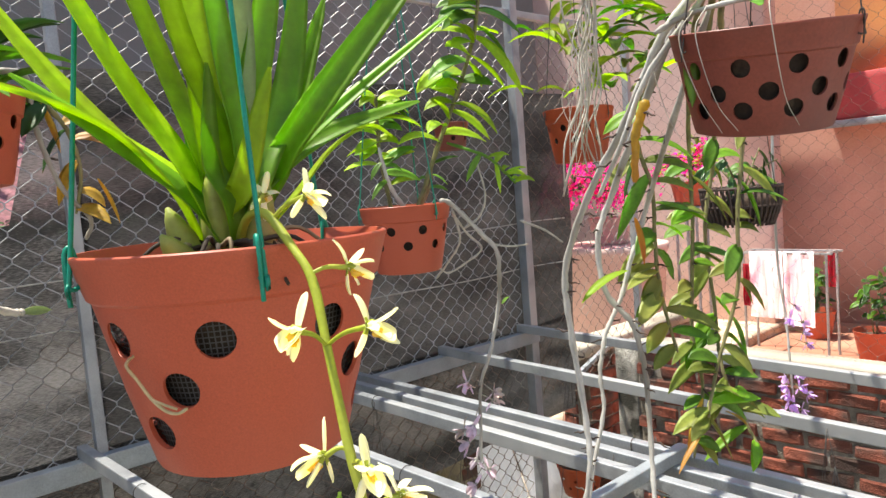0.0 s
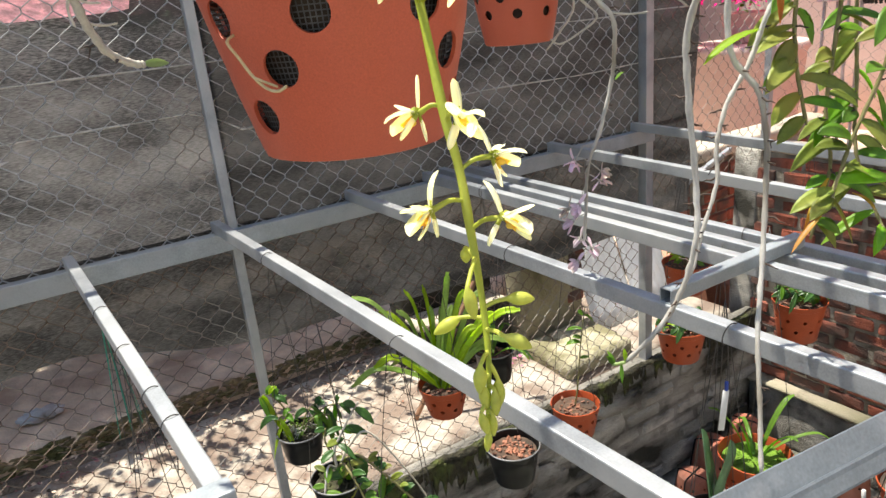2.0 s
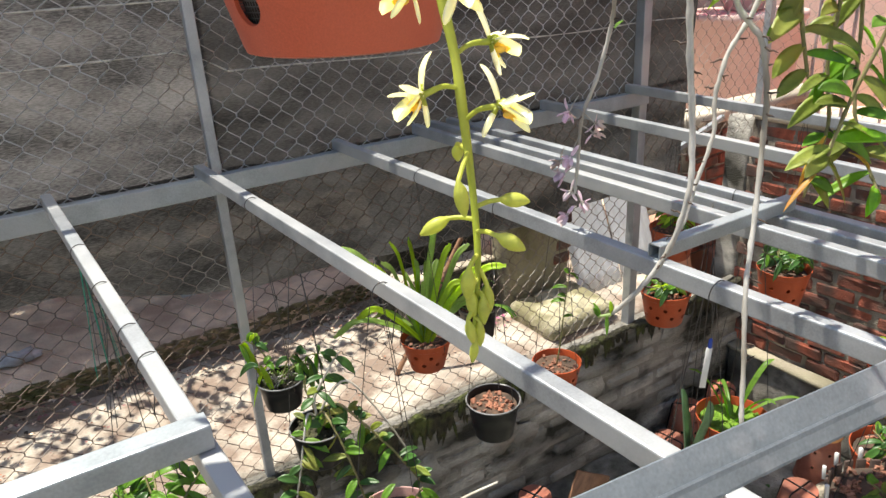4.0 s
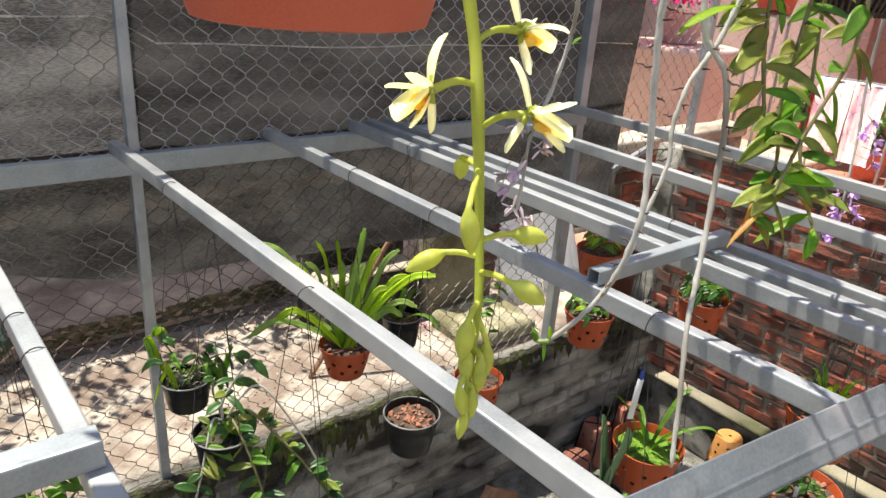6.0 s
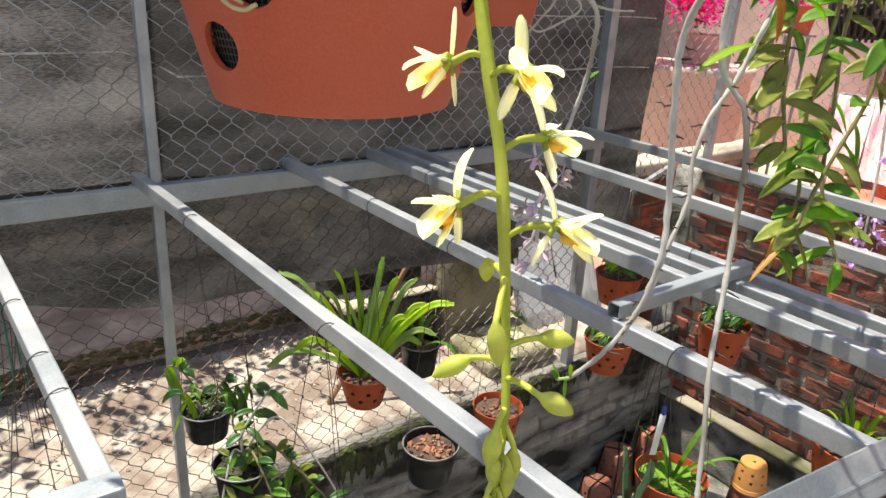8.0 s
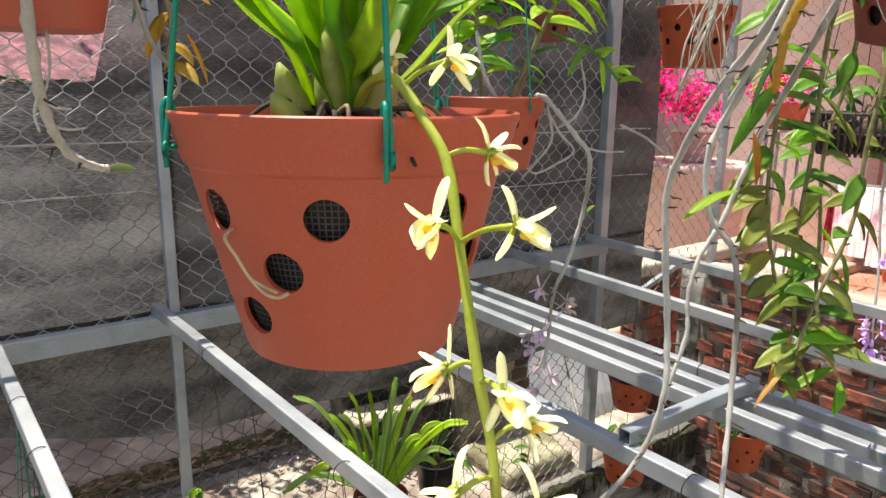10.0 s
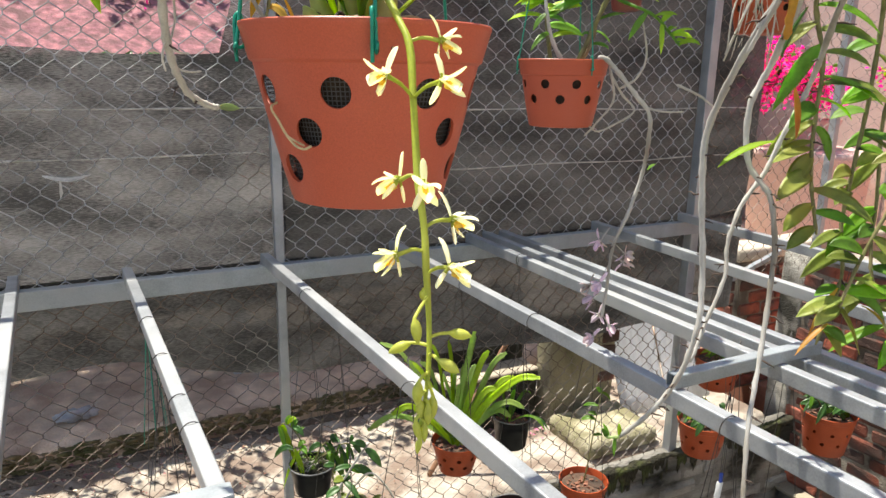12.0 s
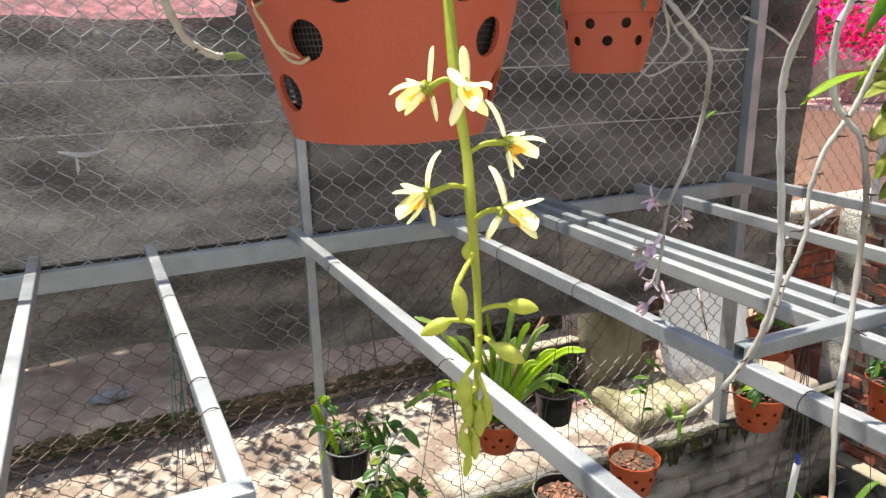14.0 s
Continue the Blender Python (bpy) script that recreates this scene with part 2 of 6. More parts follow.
cloth_white = surface("white_cloth", (0.90, 0.89, 0.90), 0.85, 0, 0.06, 20, 300, 0.3, 0.002, (0.72, 0.60, 0.70), 0.68, translucent=0.45)
cloth_red = surface("red_cloth", (0.6, 0.03, 0.06), 0.85, 0, 0.15, 20, 300, 0.3, 0.002)
rag_grey = surface("rag_grey", (0.50, 0.50, 0.52), 0.9, 0, 0.3, 25, 200, 0.5, 0.003, (0.2, 0.19, 0.19), 0.6)
sheet_white = surface("white_sheet", (0.82, 0.86, 0.91), 0.55, 0, 0.08, 6, 90, 0.3, 0.003, (0.45, 0.46, 0.46), 0.62)
bougain_dry = surface("dry_bracts", (0.62, 0.10, 0.30), 0.75, 0, 0.35, 5, 80, 0.2, 0.001, (0.45, 0.25, 0.28), 0.56)
petal_litter = surface("fallen_bracts", (0.36, 0.15, 0.15), 0.8, 0, 0.4, 3, 60, 0.2, 0.001, (0.24, 0.15, 0.1), 0.5)
roof_mat = surface("old_roof", (0.66, 0.32, 0.35), 0.9, 0, 0.4, 22, 90, 0.8, 0.01, (0.35, 0.2, 0.2), 0.58, dark_scale=0.7)


def net_material(name, lo, hi, gaps):
    """Woven black shade cloth: thin tapes with see-through gaps, in bands of looser and tighter weave."""
    m, n, l, b = nodes_of(name)
    b.inputs["Roughness"].default_value = 0.55
    co = n.new("ShaderNodeTexCoord")
    no = n.new("ShaderNodeTexNoise")
    no.inputs["Scale"].default_value, no.inputs["Detail"].default_value = 3.0, 9.0
    mp = n.new("ShaderNodeMapping")
    mp.inputs["Scale"].default_value = (0.8, 1, 2.5)
    l.new(co.outputs["Object"], mp.inputs["Vector"])
    l.new(mp.outputs["Vector"], no.inputs["Vector"])
    fine = n.new("ShaderNodeTexNoise")
    fine.inputs["Scale"].default_value, fine.inputs["Detail"].default_value = 260.0, 2.0
    mp2 = n.new("ShaderNodeMapping")
    mp2.inputs["Scale"].default_value = (0.3, 1, 2.2)
    l.new(co.outputs["Object"], mp2.inputs["Vector"])
    l.new(mp2.outputs["Vector"], fine.inputs["Vector"])
    ramp = n.new("ShaderNodeValToRGB")
    ramp.color_ramp.elements[0].color, ramp.color_ramp.elements[1].color = (lo, lo, lo, 1), (hi, hi * 0.99, hi * 0.97, 1)
    ramp.color_ramp.elements[0].position, ramp.color_ramp.elements[1].position = 0.34, 0.74
    mul = n.new("ShaderNodeMath")
    mul.operation = "ADD"
    l.new(no.outputs["Fac"], mul.inputs[0])
    sub = n.new("ShaderNodeMath")
    sub.operation = "MULTIPLY_ADD"
    sub.inputs[1].default_value, sub.inputs[2].default_value = 0.9, -0.45
    l.new(fine.outputs["Fac"], sub.inputs[0])
    l.new(sub.outputs["Value"], mul.inputs[1])
    l.new(mul.outputs["Value"], ramp.inputs["Fac"])
    l.new(ramp.outputs["Color"], b.inputs["Base Color"])
    tr, mix = n.new("ShaderNodeBsdfTransparent"), n.new("ShaderNodeMixShader")
    gap = n.new("ShaderNodeMapRange")
    gap.inputs["From Min"].default_value, gap.inputs["From Max"].default_value = 0.3, 0.85
    gap.inputs["To Min"].default_value, gap.inputs["To Max"].default_value = 0.2 * gaps, gaps
    l.new(mul.outputs["Value"], gap.inputs["Value"])
    l.new(gap.outputs["Result"], mix.inputs["Fac"])
    thread, glow = n.new("ShaderNodeMixShader"), n.new("ShaderNodeBsdfTranslucent")
    thread.inputs["Fac"].default_value = 0.6
    l.new(ramp.outputs["Color"], glow.inputs["Color"])
    l.new(b.outputs["BSDF"], thread.inputs[1])
    l.new(glow.outputs["BSDF"], thread.inputs[2])
    l.new(thread.outputs["Shader"], mix.inputs[1])
    l.new(tr.outputs["BSDF"], mix.inputs[2])
    l.new(mix.outputs["Shader"], n["Material Output"].inputs["Surface"])
    return m


net_mat, net_dark, net_dense = net_material("shade_net", 0.042, 0.32, 0.18), net_material("shade_net_new", 0.019, 0.120, 0.06), net_material("shade_net_double", 0.018, 0.145, 0.03)


# ---------------------------------------------------------------- builders
def thing(name, at, label="", category="", group="", kind="", rot=(0, 0, 0)):
    e = new(name)
    e.matrix_world = pose(*at, *rot)
    return tagged(e, label, category, group, kind)


def part(name, bm, mats, parent=None, label="", smooth=True, at=None):
    me = bpy.data.meshes.new(name)
    bm.normal_update()
    bm.to_mesh(me)
    bm.free()
    for mt in mats if isinstance(mats, (list, tuple)) else [mats]:
        me.materials.append(mt)
    if smooth:
        me.polygons.foreach_set("use_smooth", [True] * len(me.polygons))
    ob = new(name, me)
    if at is not None:
        ob.matrix_world = at
    if parent is not None:
        ob.parent = parent
    return tagged(ob, label)


def lathe(bm, prof, seg=48, mat=0, closed=True):
    rings = []
    for r, z in prof:
        rings.append([bm.verts.new((r * math.cos(2 * math.pi * i / seg), r * math.sin(2 * math.pi * i / seg), z)) for i in range(seg)])
    n = len(rings)
    for a in range(n if closed else n - 1):
        p, q = rings[a], rings[(a + 1) % n]
        for i in range(seg):
            j = (i + 1) % seg
            f = bm.faces.new((p[i], p[j], q[j], q[i]))
            f.material_index = mat
    return rings


def cap(bm, ring, flip=False, mat=0):
    f = bm.faces.new(list(reversed(ring)) if flip else ring)
    f.material_index = mat


def smooth_line(pts, n=6):
    """Catmull-Rom through points."""
    p = [Vector(v) for v in pts]
    if len(p) < 3:
        return [p[0].lerp(p[-1], i / n) for i in range(n + 1)]
    p = [p[0] * 2 - p[1]] + p + [p[-1] * 2 - p[-2]]
    out = []
    for i in range(1, len(p) - 2):
        for k in range(n):
            t = k / n
            a, b, c, d = p[i - 1], p[i], p[i + 1], p[i + 2]
            out.append(0.5 * ((2 * b) + (c - a) * t + (2 * a - 5 * b + 4 * c - d) * t * t + (3 * b - a - 3 * c + d) * t ** 3))
    out.append(p[-2])
    return out


def tube(bm, pts, radius, seg=6, mat=0, ends=True):
    """radius: a number or a function of 0..1 along the line."""
    rings, n = [], len(pts)
    side = None
    for i, p in enumerate(pts):
        d = (pts[min(i + 1, n - 1)] - pts[max(i - 1, 0)])
        d = d.normalized() if d.length > 1e-9 else Vector((0, 0, 1))
        if side is None:
            side = d.orthogonal().normalized()
        side = (side - d * side.dot(d)).normalized()
        up = d.cross(side)
        r = radius(i / max(1, n - 1)) if callable(radius) else radius
        rings.append([bm.verts.new(p + (side * math.cos(2 * math.pi * k / seg) + up * math.sin(2 * math.pi * k / seg)) * r) for k in range(seg)])
    for a, b in zip(rings, rings[1:]):
        for k in range(seg):
            f = bm.faces.new((a[k], a[(k + 1) % seg], b[(k + 1) % seg], b[k]))
            f.material_index = mat
    if ends:
        cap(bm, rings[0], True, mat)
        cap(bm, rings[-1], False, mat)


def blade(bm, pts, width, face=(0, 0, 1), fold=0.25, mat=0, shape=None, thick=0.0006):
    """A leaf or petal along pts: five vertices across, folded along the middle, with a thin back side."""
    n = len(pts)
    shape = shape or (lambda t: min(1.0, 0.45 + 2.5 * t) * max(0.02, 1 - t ** 4))
    face = Vector(face)
    tops, backs = [], []
    for i, p in enumerate(pts):
        d = (pts[min(i + 1, n - 1)] - pts[max(i - 1, 0)]).normalized()
        s = d.cross(face)
        s = s.normalized() if s.length > 1e-6 else d.orthogonal().normalized()
        u = s.cross(d).normalized()
        w = width * 0.5 * shape(i / (n - 1))
        row = [p + s * w * a + u * abs(a) ** 1.3 * w * fold for a in (-1, -0.55, 0, 0.55, 1)]
        tops.append([bm.verts.new(v) for v in row])
        backs.append([tops[-1][0]] + [bm.verts.new(v - u * thick) for v in row[1:4]] + [tops[-1][4]])
    for a, b, sgn in [(x, y, 1) for x, y in zip(tops, tops[1:])] + [(x, y, -1) for x, y in zip(backs, backs[1:])]:
        for k in range(4):
            q = (a[k], a[k + 1], b[k + 1], b[k])
            f = bm.faces.new(q if sgn > 0 else q[::-1])
            f.material_index = mat
            f.smooth = True


OVAL = lambda t: max(0.03, math.sin(math.pi * min(1, 0.06 + 0.94 * t)) ** 0.75) if t < 1 else 0.02


def oval_leaf(bm, base, way, length, width, droop=0.25, mat=0, face=(0, 0, 1), fold=0.3, n=6):
    way = Vector(way).normalized()
    base = Vector(base)
    pts = [base + way * length * t + Vector((0, 0, -droop * length * t * t)) for t in [i / n for i in range(n + 1)]]
    blade(bm, pts, width, face, fold, mat, OVAL)


def box(bm, lo, hi, bevel=0.0, mat=0, segs=1):
    r = bmesh.ops.create_cube(bm, size=1.0)
    c = [(a + b) / 2 for a, b in zip(lo, hi)]
    s = [b - a for a, b in zip(lo, hi)]
    bmesh.ops.scale(bm, vec=s, verts=r["verts"])
    bmesh.ops.translate(bm, vec=c, verts=r["verts"])
    faces = set()
    for v in r["verts"]:
        faces.update(v.link_faces)
    if bevel:
        es = set()
        for v in r["verts"]:
            es.update(v.link_edges)
        out = bmesh.ops.bevel(bm, geom=list(es), offset=bevel, segments=segs, affect="EDGES", profile=0.6)
        faces.update(out["faces"])
    for f in faces:
        if f.is_valid:
            f.material_index = mat


def rough_box(name, lo, hi, mat, parent=None, label="", cuts=8, amount=0.006, seed=0, kind="", bevel=0.01):
    """A solid block with uneven faces."""
    bm = bmesh.new()
    box(bm, lo, hi, bevel)
    bmesh.ops.subdivide_edges(bm, edges=[e for e in bm.edges if e.calc_length() > 0.12], cuts=cuts, use_grid_fill=True)
    bm.normal_update()
    for v in bm.verts:
        k = noise.noise(v.co * 5 + Vector((seed, seed * 2, 0))) + 0.5 * noise.noise(v.co * 17 + Vector((seed, 0, 3)))
        v.co += v.normal * k * amount
    ob = part(name, bm, mat, parent, label)
    if kind:
        tagged(ob, label, kind=kind)
    return ob


def hollow_bar(name, a, b, w, h, mat, parent=None, label="", roll_up=(0, 0, 1), wall=0.002, corner=0.003):
    """A rectangular steel tube from a to b with rounded corners and open ends."""
    a, b = Vector(a), Vector(b)
    d = (b - a).normalized()
    s = d.cross(Vector(roll_up)).normalized()
    u = s.cross(d)
    def ring(at, dw):
        out = []
        W, Hh, c = w / 2 - dw, h / 2 - dw, max(0.0006, corner - dw)
        for sx, sy, a0 in ((1, 1, 0), (-1, 1, 90), (-1, -1, 180), (1, -1, 270)):
            for k in (0, 45, 90):
                t = radians(a0 + k)
                out.append(bm.verts.new(at + s * (sx * (W - c) + c * math.cos(t)) + u * (sy * (Hh - c) + c * math.sin(t))))
        return out
    bm = bmesh.new()
    o1, o2, i1, i2 = ring(a, 0), ring(b, 0), ring(a, wall), ring(b, wall)
    n = len(o1)
    for k in range(n):
        j = (k + 1) % n
        bm.faces.new((o1[k], o1[j], o2[j], o2[k]))
        bm.faces.new((i1[j], i1[k], i2[k], i2[j]))
        bm.faces.new((o1[j], o1[k], i1[k], i1[j]))
        bm.faces.new((o2[k], o2[j], i2[j], i2[k]))
    bmesh.ops.recalc_face_normals(bm, faces=bm.faces)
    return part(name, bm, mat, parent, label, smooth=False)


def with_holes(ob, cutters):
    """Cuts real holes: a boolean with the joined cutters, worked out once."""
    bm = bmesh.new()
    for m, r, depth in cutters:
        bmesh.ops.create_cone(bm, cap_ends=True, segments=20, radius1=r, radius2=r, depth=depth, matrix=m)
    me = bpy.data.meshes.new("cutter")
    bm.to_mesh(me)
    bm.free()
    cut = new("cutter", me)
    keep, ob.parent = ob.parent, None
    mod = ob.modifiers.new("holes", "BOOLEAN")
    mod.object, mod.operation, mod.solver = cut, "DIFFERENCE", "EXACT"
    dg = bpy.context.evaluated_depsgraph_get()
    got = bpy.data.meshes.new_from_object(ob.evaluated_get(dg))
    ob.modifiers.remove(mod)
    ob.parent = keep
    old = ob.data
    got.name = old.name
    ob.data = got
    bpy.data.meshes.remove(old)
    bpy.data.objects.remove(cut)
    bpy.data.meshes.remove(me)
    for p in got.polygons:
        p.use_smooth = True
    got.set_sharp_from_angle(angle=radians(35))


def pot_shell(rt, rb, h, band=0.03, wall=0.0026, step=0.0022, seg=64):
    """A plastic pot standing on z = 0: flared side, rim band with a step, thin lip, closed bottom."""
    bm = bmesh.new()
    side = lambda z: rb + (rt - step - rb) * z / h
    zb = h - band
    prof = [(rb - 0.006, 0.0), (rb - 0.0015, 0.0012), (rb, 0.005), (side(zb * 0.5), zb * 0.5), (side(zb) - 0.0004, zb), (side(zb) + step, zb + 0.002),
            (rt - 0.0006, h - 0.004), (rt, h - 0.003), (rt, h - 0.0008), (rt - 0.0008, h), (rt - wall, h), (rt - wall - 0.0006, h - 0.002),
            (side(zb) - wall + step * 0.5, zb), (side(zb * 0.5) - wall, zb * 0.5), (rb - wall, 0.006), (rb - 0.008, wall)]
    rings = lathe(bm, prof, seg)
    n = len(rings)
    # replace the strip that joins inner and outer bottom by two discs
    for f in [f for f in bm.faces if all(v in set(rings[0] + rings[-1]) for v in f.verts)]:
        bm.faces.remove(f)
    cap(bm, rings[0], True)
    cap(bm, rings[-1])
    bmesh.ops.recalc_face_normals(bm, faces=bm.faces)
    return bm, side


def orchid_pot(at, rt, rb, h, mat, label, holes=(), hole_r=0.0115, turn=0.0, tilt=(0, 0), fill=bark, fill_z=0.82, wires=None, top=0.5,
               wire_mat=wire_dark, wire_r=0.0009, band=0.03, group="hanging pots", chips=26, seed=1, name="hanging_pot", has_liner=False, dark_core=False):
    """at: the middle of the rim. wires: rim angles in degrees; top: height of the hook over the rim."""
    e = thing(name, (0, 0, 0), label, "flower pot", group)
    e.matrix_world = Matrix.Translation(at) @ pose(0, 0, 0, tilt[0], tilt[1], turn) @ Matrix.Translation((0, 0, -h))
    bm, side = pot_shell(rt, rb, h, band)
    body = part("body", bm, mat, e)
    if holes:
        cut = []
        for deg, z in holes:
            r = side(z * h)
            lean = math.degrees(math.atan2(rt - rb, h))
            cut.append((pose(0, 0, 0, 0, 0, deg) @ Matrix.Translation((r, 0, z * h)) @ pose(0, 0, 0, 0, 90 + lean), hole_r, 0.014))
        with_holes(body, cut)
    rnd = random.Random(seed)
    bm = bmesh.new()
    rf = side(h * fill_z) - 0.004
    prof = [(rf * k, h * fill_z + 0.004 * math.cos(k * 1.5)) for k in (0.02, 0.3, 0.55, 0.8, 1.0)]
    rings = lathe(bm, prof, 28, closed=False)
    cap(bm, rings[0], True)
    for v in bm.verts:
        v.co.z += 0.005 * noise.noise(v.co * 60 + Vector((seed, 0, 0)))
    part("potting_mix", bm, fill, e)
    bm = bmesh.new()
    for _ in range(chips):
        a, r = rnd.uniform(0, 6.28), rf * 0.92 * math.sqrt(rnd.random())
        s = rnd.uniform(0.004, 0.011) * (rt / 0.09)
        m = pose(r * math.cos(a), r * math.sin(a), h * fill_z + 0.006, rnd.uniform(-35, 35), rnd.uniform(-35, 35), rnd.uniform(0, 360))
        v = bmesh.ops.create_cube(bm, size=1, matrix=m @ Matrix.Diagonal((s * 1.7, s, s * 0.5, 1)))["verts"]
        for w in v:
            w.co += Vector((rnd.uniform(-1, 1), rnd.uniform(-1, 1), rnd.uniform(-1, 1))) * s * 0.22
    if chips:
        tagged(part("bark_mulch", bm, bark_red if fill is bark else fill, e, smooth=False), kind="stuff")
    else:
        bm.free()
    if has_liner:
        bm = bmesh.new()
        rl = lambda z: side(z) - 0.0055
        lathe(bm, [(rl(z), z) for z in [h * 0.07 + 0.003 * k for k in range(int(h * 0.74 / 0.003))]], 150, closed=False)
        bmesh.ops.wireframe(bm, faces=bm.faces[:], thickness=0.0011, use_replace=True, use_even_offset=False)
        part("mesh_liner", bm, liner_mesh, e, "black plastic mesh liner", smooth=False)
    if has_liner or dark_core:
        # near-black inner shell: the darkness inside the holes is painted on it
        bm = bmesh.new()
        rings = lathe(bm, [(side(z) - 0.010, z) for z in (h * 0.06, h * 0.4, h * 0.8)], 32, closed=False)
        part("root_ball", bm, root_hole_dark, e)
    for deg in wires or ():
        c, s = math.cos(radians(deg)), math.sin(radians(deg))
        r = rt - 0.001
        bm = bmesh.new()
        zh = h - band * 0.55
        loop = [(c * (r + 0.002), s * (r + 0.002), zh - 0.012), (c * (r + 0.0025), s * (r + 0.0025), zh), (c * (r + 0.002), s * (r + 0.002), h + 0.002),
                (c * (r - 0.002), s * (r - 0.002), h + 0.004), (c * (r - 0.004), s * (r - 0.004), zh), (c * (r + 0.0026) - s * 0.003, s * (r + 0.0026) + c * 0.003, zh),
                (c * r * 0.98 - s * 0.002, s * r * 0.98 + c * 0.002, h + 0.01), (c * r * 0.55, s * r * 0.55, h + top * 0.5), (0, 0, h + top)]
        tube(bm, smooth_line(loop, 4), wire_r, 5)
        part("hanger_wire", bm, wire_mat, e)
    return e


# ---------------------------------------------------------------- setting
BAR_Z = 1.832          # middle of the roof bars
FENCE_Y = 1.972


def ground_sheet(name, lo, hi, z, mat, label, cuts=40, amount=0.012, kind="structure", seed=0, drop=0.0):
    bm = bmesh.new()
    nx, ny = cuts, cuts
    g = [[bm.verts.new((lo[0] + (hi[0] - lo[0]) * i / nx, lo[1] + (hi[1] - lo[1]) * j / ny, 0)) for i in range(nx + 1)] for j in range(ny + 1)]
    for row in g:
        for v in row:
            v.co.z = z + amount * noise.noise(Vector((v.co.x * 2.3 + seed, v.co.y * 2.3, 0))) + amount * 0.4 * noise.noise(Vector((v.co.x * 9, v.co.y * 9 + seed, 1)))
    for j in range(ny):
        for i in range(nx):
            bm.faces.new((g[j][i], g[j][i + 1], g[j + 1][i + 1], g[j + 1][i]))
    return tagged(part(name, bm, mat), label, kind=kind)


ground_sheet("ground", (-60, -60), (60, 60), -0.02, dirt, "bare dirt ground reaching the horizon", cuts=60, amount=0.004)
ground_sheet("floor", (-1.6, -1.9), (3.42, 1.94), 0.0, pit_floor, "damp dark cement floor of the sunken plot")
paving_far = surface("pinkish_cement", (0.76, 0.60, 0.45), 0.92, 0, 0.3, 7, 90, 0.8, 0.008, (0.48, 0.34, 0.25), 0.56, dark_scale=0.7)
# raised ground outside the plot: a thick bed with a worn cement face
rough_box("pavement", (-6, 1.99, -0.01), (3.3, 2.90, 0.715), paving, None, "pale worn cement pavement littered with petals", 30, 0.012, 1, "structure", 0.02)
rough_box("pavement_far", (-6, 2.985, -0.01), (9, 5.4, 0.80), paving_far, None, "raised pinkish cement strip behind a dirt gutter", 30, 0.014, 2, "structure", 0.02)
rough_box("ground_gutter", (-6, 2.90, -0.01), (6, 2.985, 0.712), dirt, None, "dirt gutter full of dry leaves", 30, 0.012, 3, "structure", 0.02)
# far wall is white only to throw light back under the low roof
rough_box("wall_far", (-6, 5.4, 0), (6.2, 5.6, 2.6), white_paint, None, "boundary wall, made white to bounce light under the roof", 12, 0.01, 4, "structure", 0.01)
tall = rough_box("wall_tall", (-6, 6.4, 0), (9.5, 6.6, 7.0), grey_wall, None, "tall grey rendered house wall behind the netting", 12, 0.01, 9, "structure", 0.01)
# plain unseen wall behind the camera, added to bounce fill light
rough_box("wall_house", (-3, -2.4, 0), (5, -2.2, 4.2), white_paint, None, "unseen plain white wall that bounces fill light", 6, 0.004, 5, "structure", 0.01)

# roof frame of galvanised tube
frame_top = thing("roof_frame", (0, 0, 0), "open roof frame of galvanised square tube", "metal frame", kind="structure")
hollow_bar("beam", (-1.4, 1.945, 1.785), (2.60, 1.945, 1.785), 0.035, 0.058, steel_pale, frame_top)
for x0, x1, y0, y1 in ((0.03, 0.13, 1.985, -0.9), (0.317, 0.408, 1.955, -0.9), (0.719, 0.818, 1.965, -0.9), (1.161, 1.203, 1.965, -0.9), (1.463, 1.463, 1.965, -0.9),
                       (1.533, 1.533, 1.965, -0.9), (1.605, 1.605, 1.965, -0.9), (2.040, 1.905, 1.965, -0.9), (2.505, 2.33, 1.965, -0.9)):
    hollow_bar("bar", (x0, y0, BAR_Z), (x1, y1, BAR_Z), 0.027, 0.034, steel, frame_top)
hollow_bar("cross_bar", (-1.4, 0.636, BAR_Z + 0.034), (0.367, 0.629, BAR_Z + 0.034), 0.034, 0.034, steel_pale, frame_top)
hollow_bar("cross_bar", (1.172, 0.664, BAR_Z + 0.031), (1.585, 0.664, BAR_Z + 0.031), 0.026, 0.028, steel_pale, frame_top)
# near beam: a sloping channel with a pressed rib near its lower edge
NB0, NB1 = Vector((-1.4, 0.478, BAR_Z + 0.0395)), Vector((3.2, -0.036, BAR_Z + 0.0395))
nb_d = (NB1 - NB0).normalized()
nb_s = nb_d.cross(Vector((0, 0, 1))).normalized()
NB = ((-0.025, 0.0205), (-0.0225, 0.0225), (-0.02, 0.0225), (-0.004, 0.008), (0.005, -0.001), (0.007, 0.0005), (0.010, -0.0015), (0.013, -0.0065), (0.024, -0.0195), (0.025, -0.0225), (0.022, -0.0225), (-0.0225, -0.0225), (-0.025, -0.0205))
bm = bmesh.new()
rows = []
for i in range(47):
    c = NB0.lerp(NB1, i / 46)
    rows.append([bm.verts.new(c + nb_s * u * 0.72 + Vector((0, 0, v))) for u, v in NB])
for a, b in zip(rows, rows[1:]):
    for k in range(len(NB)):
        bm.faces.new((a[k], a[(k + 1) % len(NB)], b[(k + 1) % len(NB)], b[k]))
cap(bm, rows[0], True)
cap(bm, rows[-1])
bmesh.ops.recalc_face_normals(bm, faces=bm.faces[:])
part("near_beam", bm, steel_dull, frame_top, smooth=False)
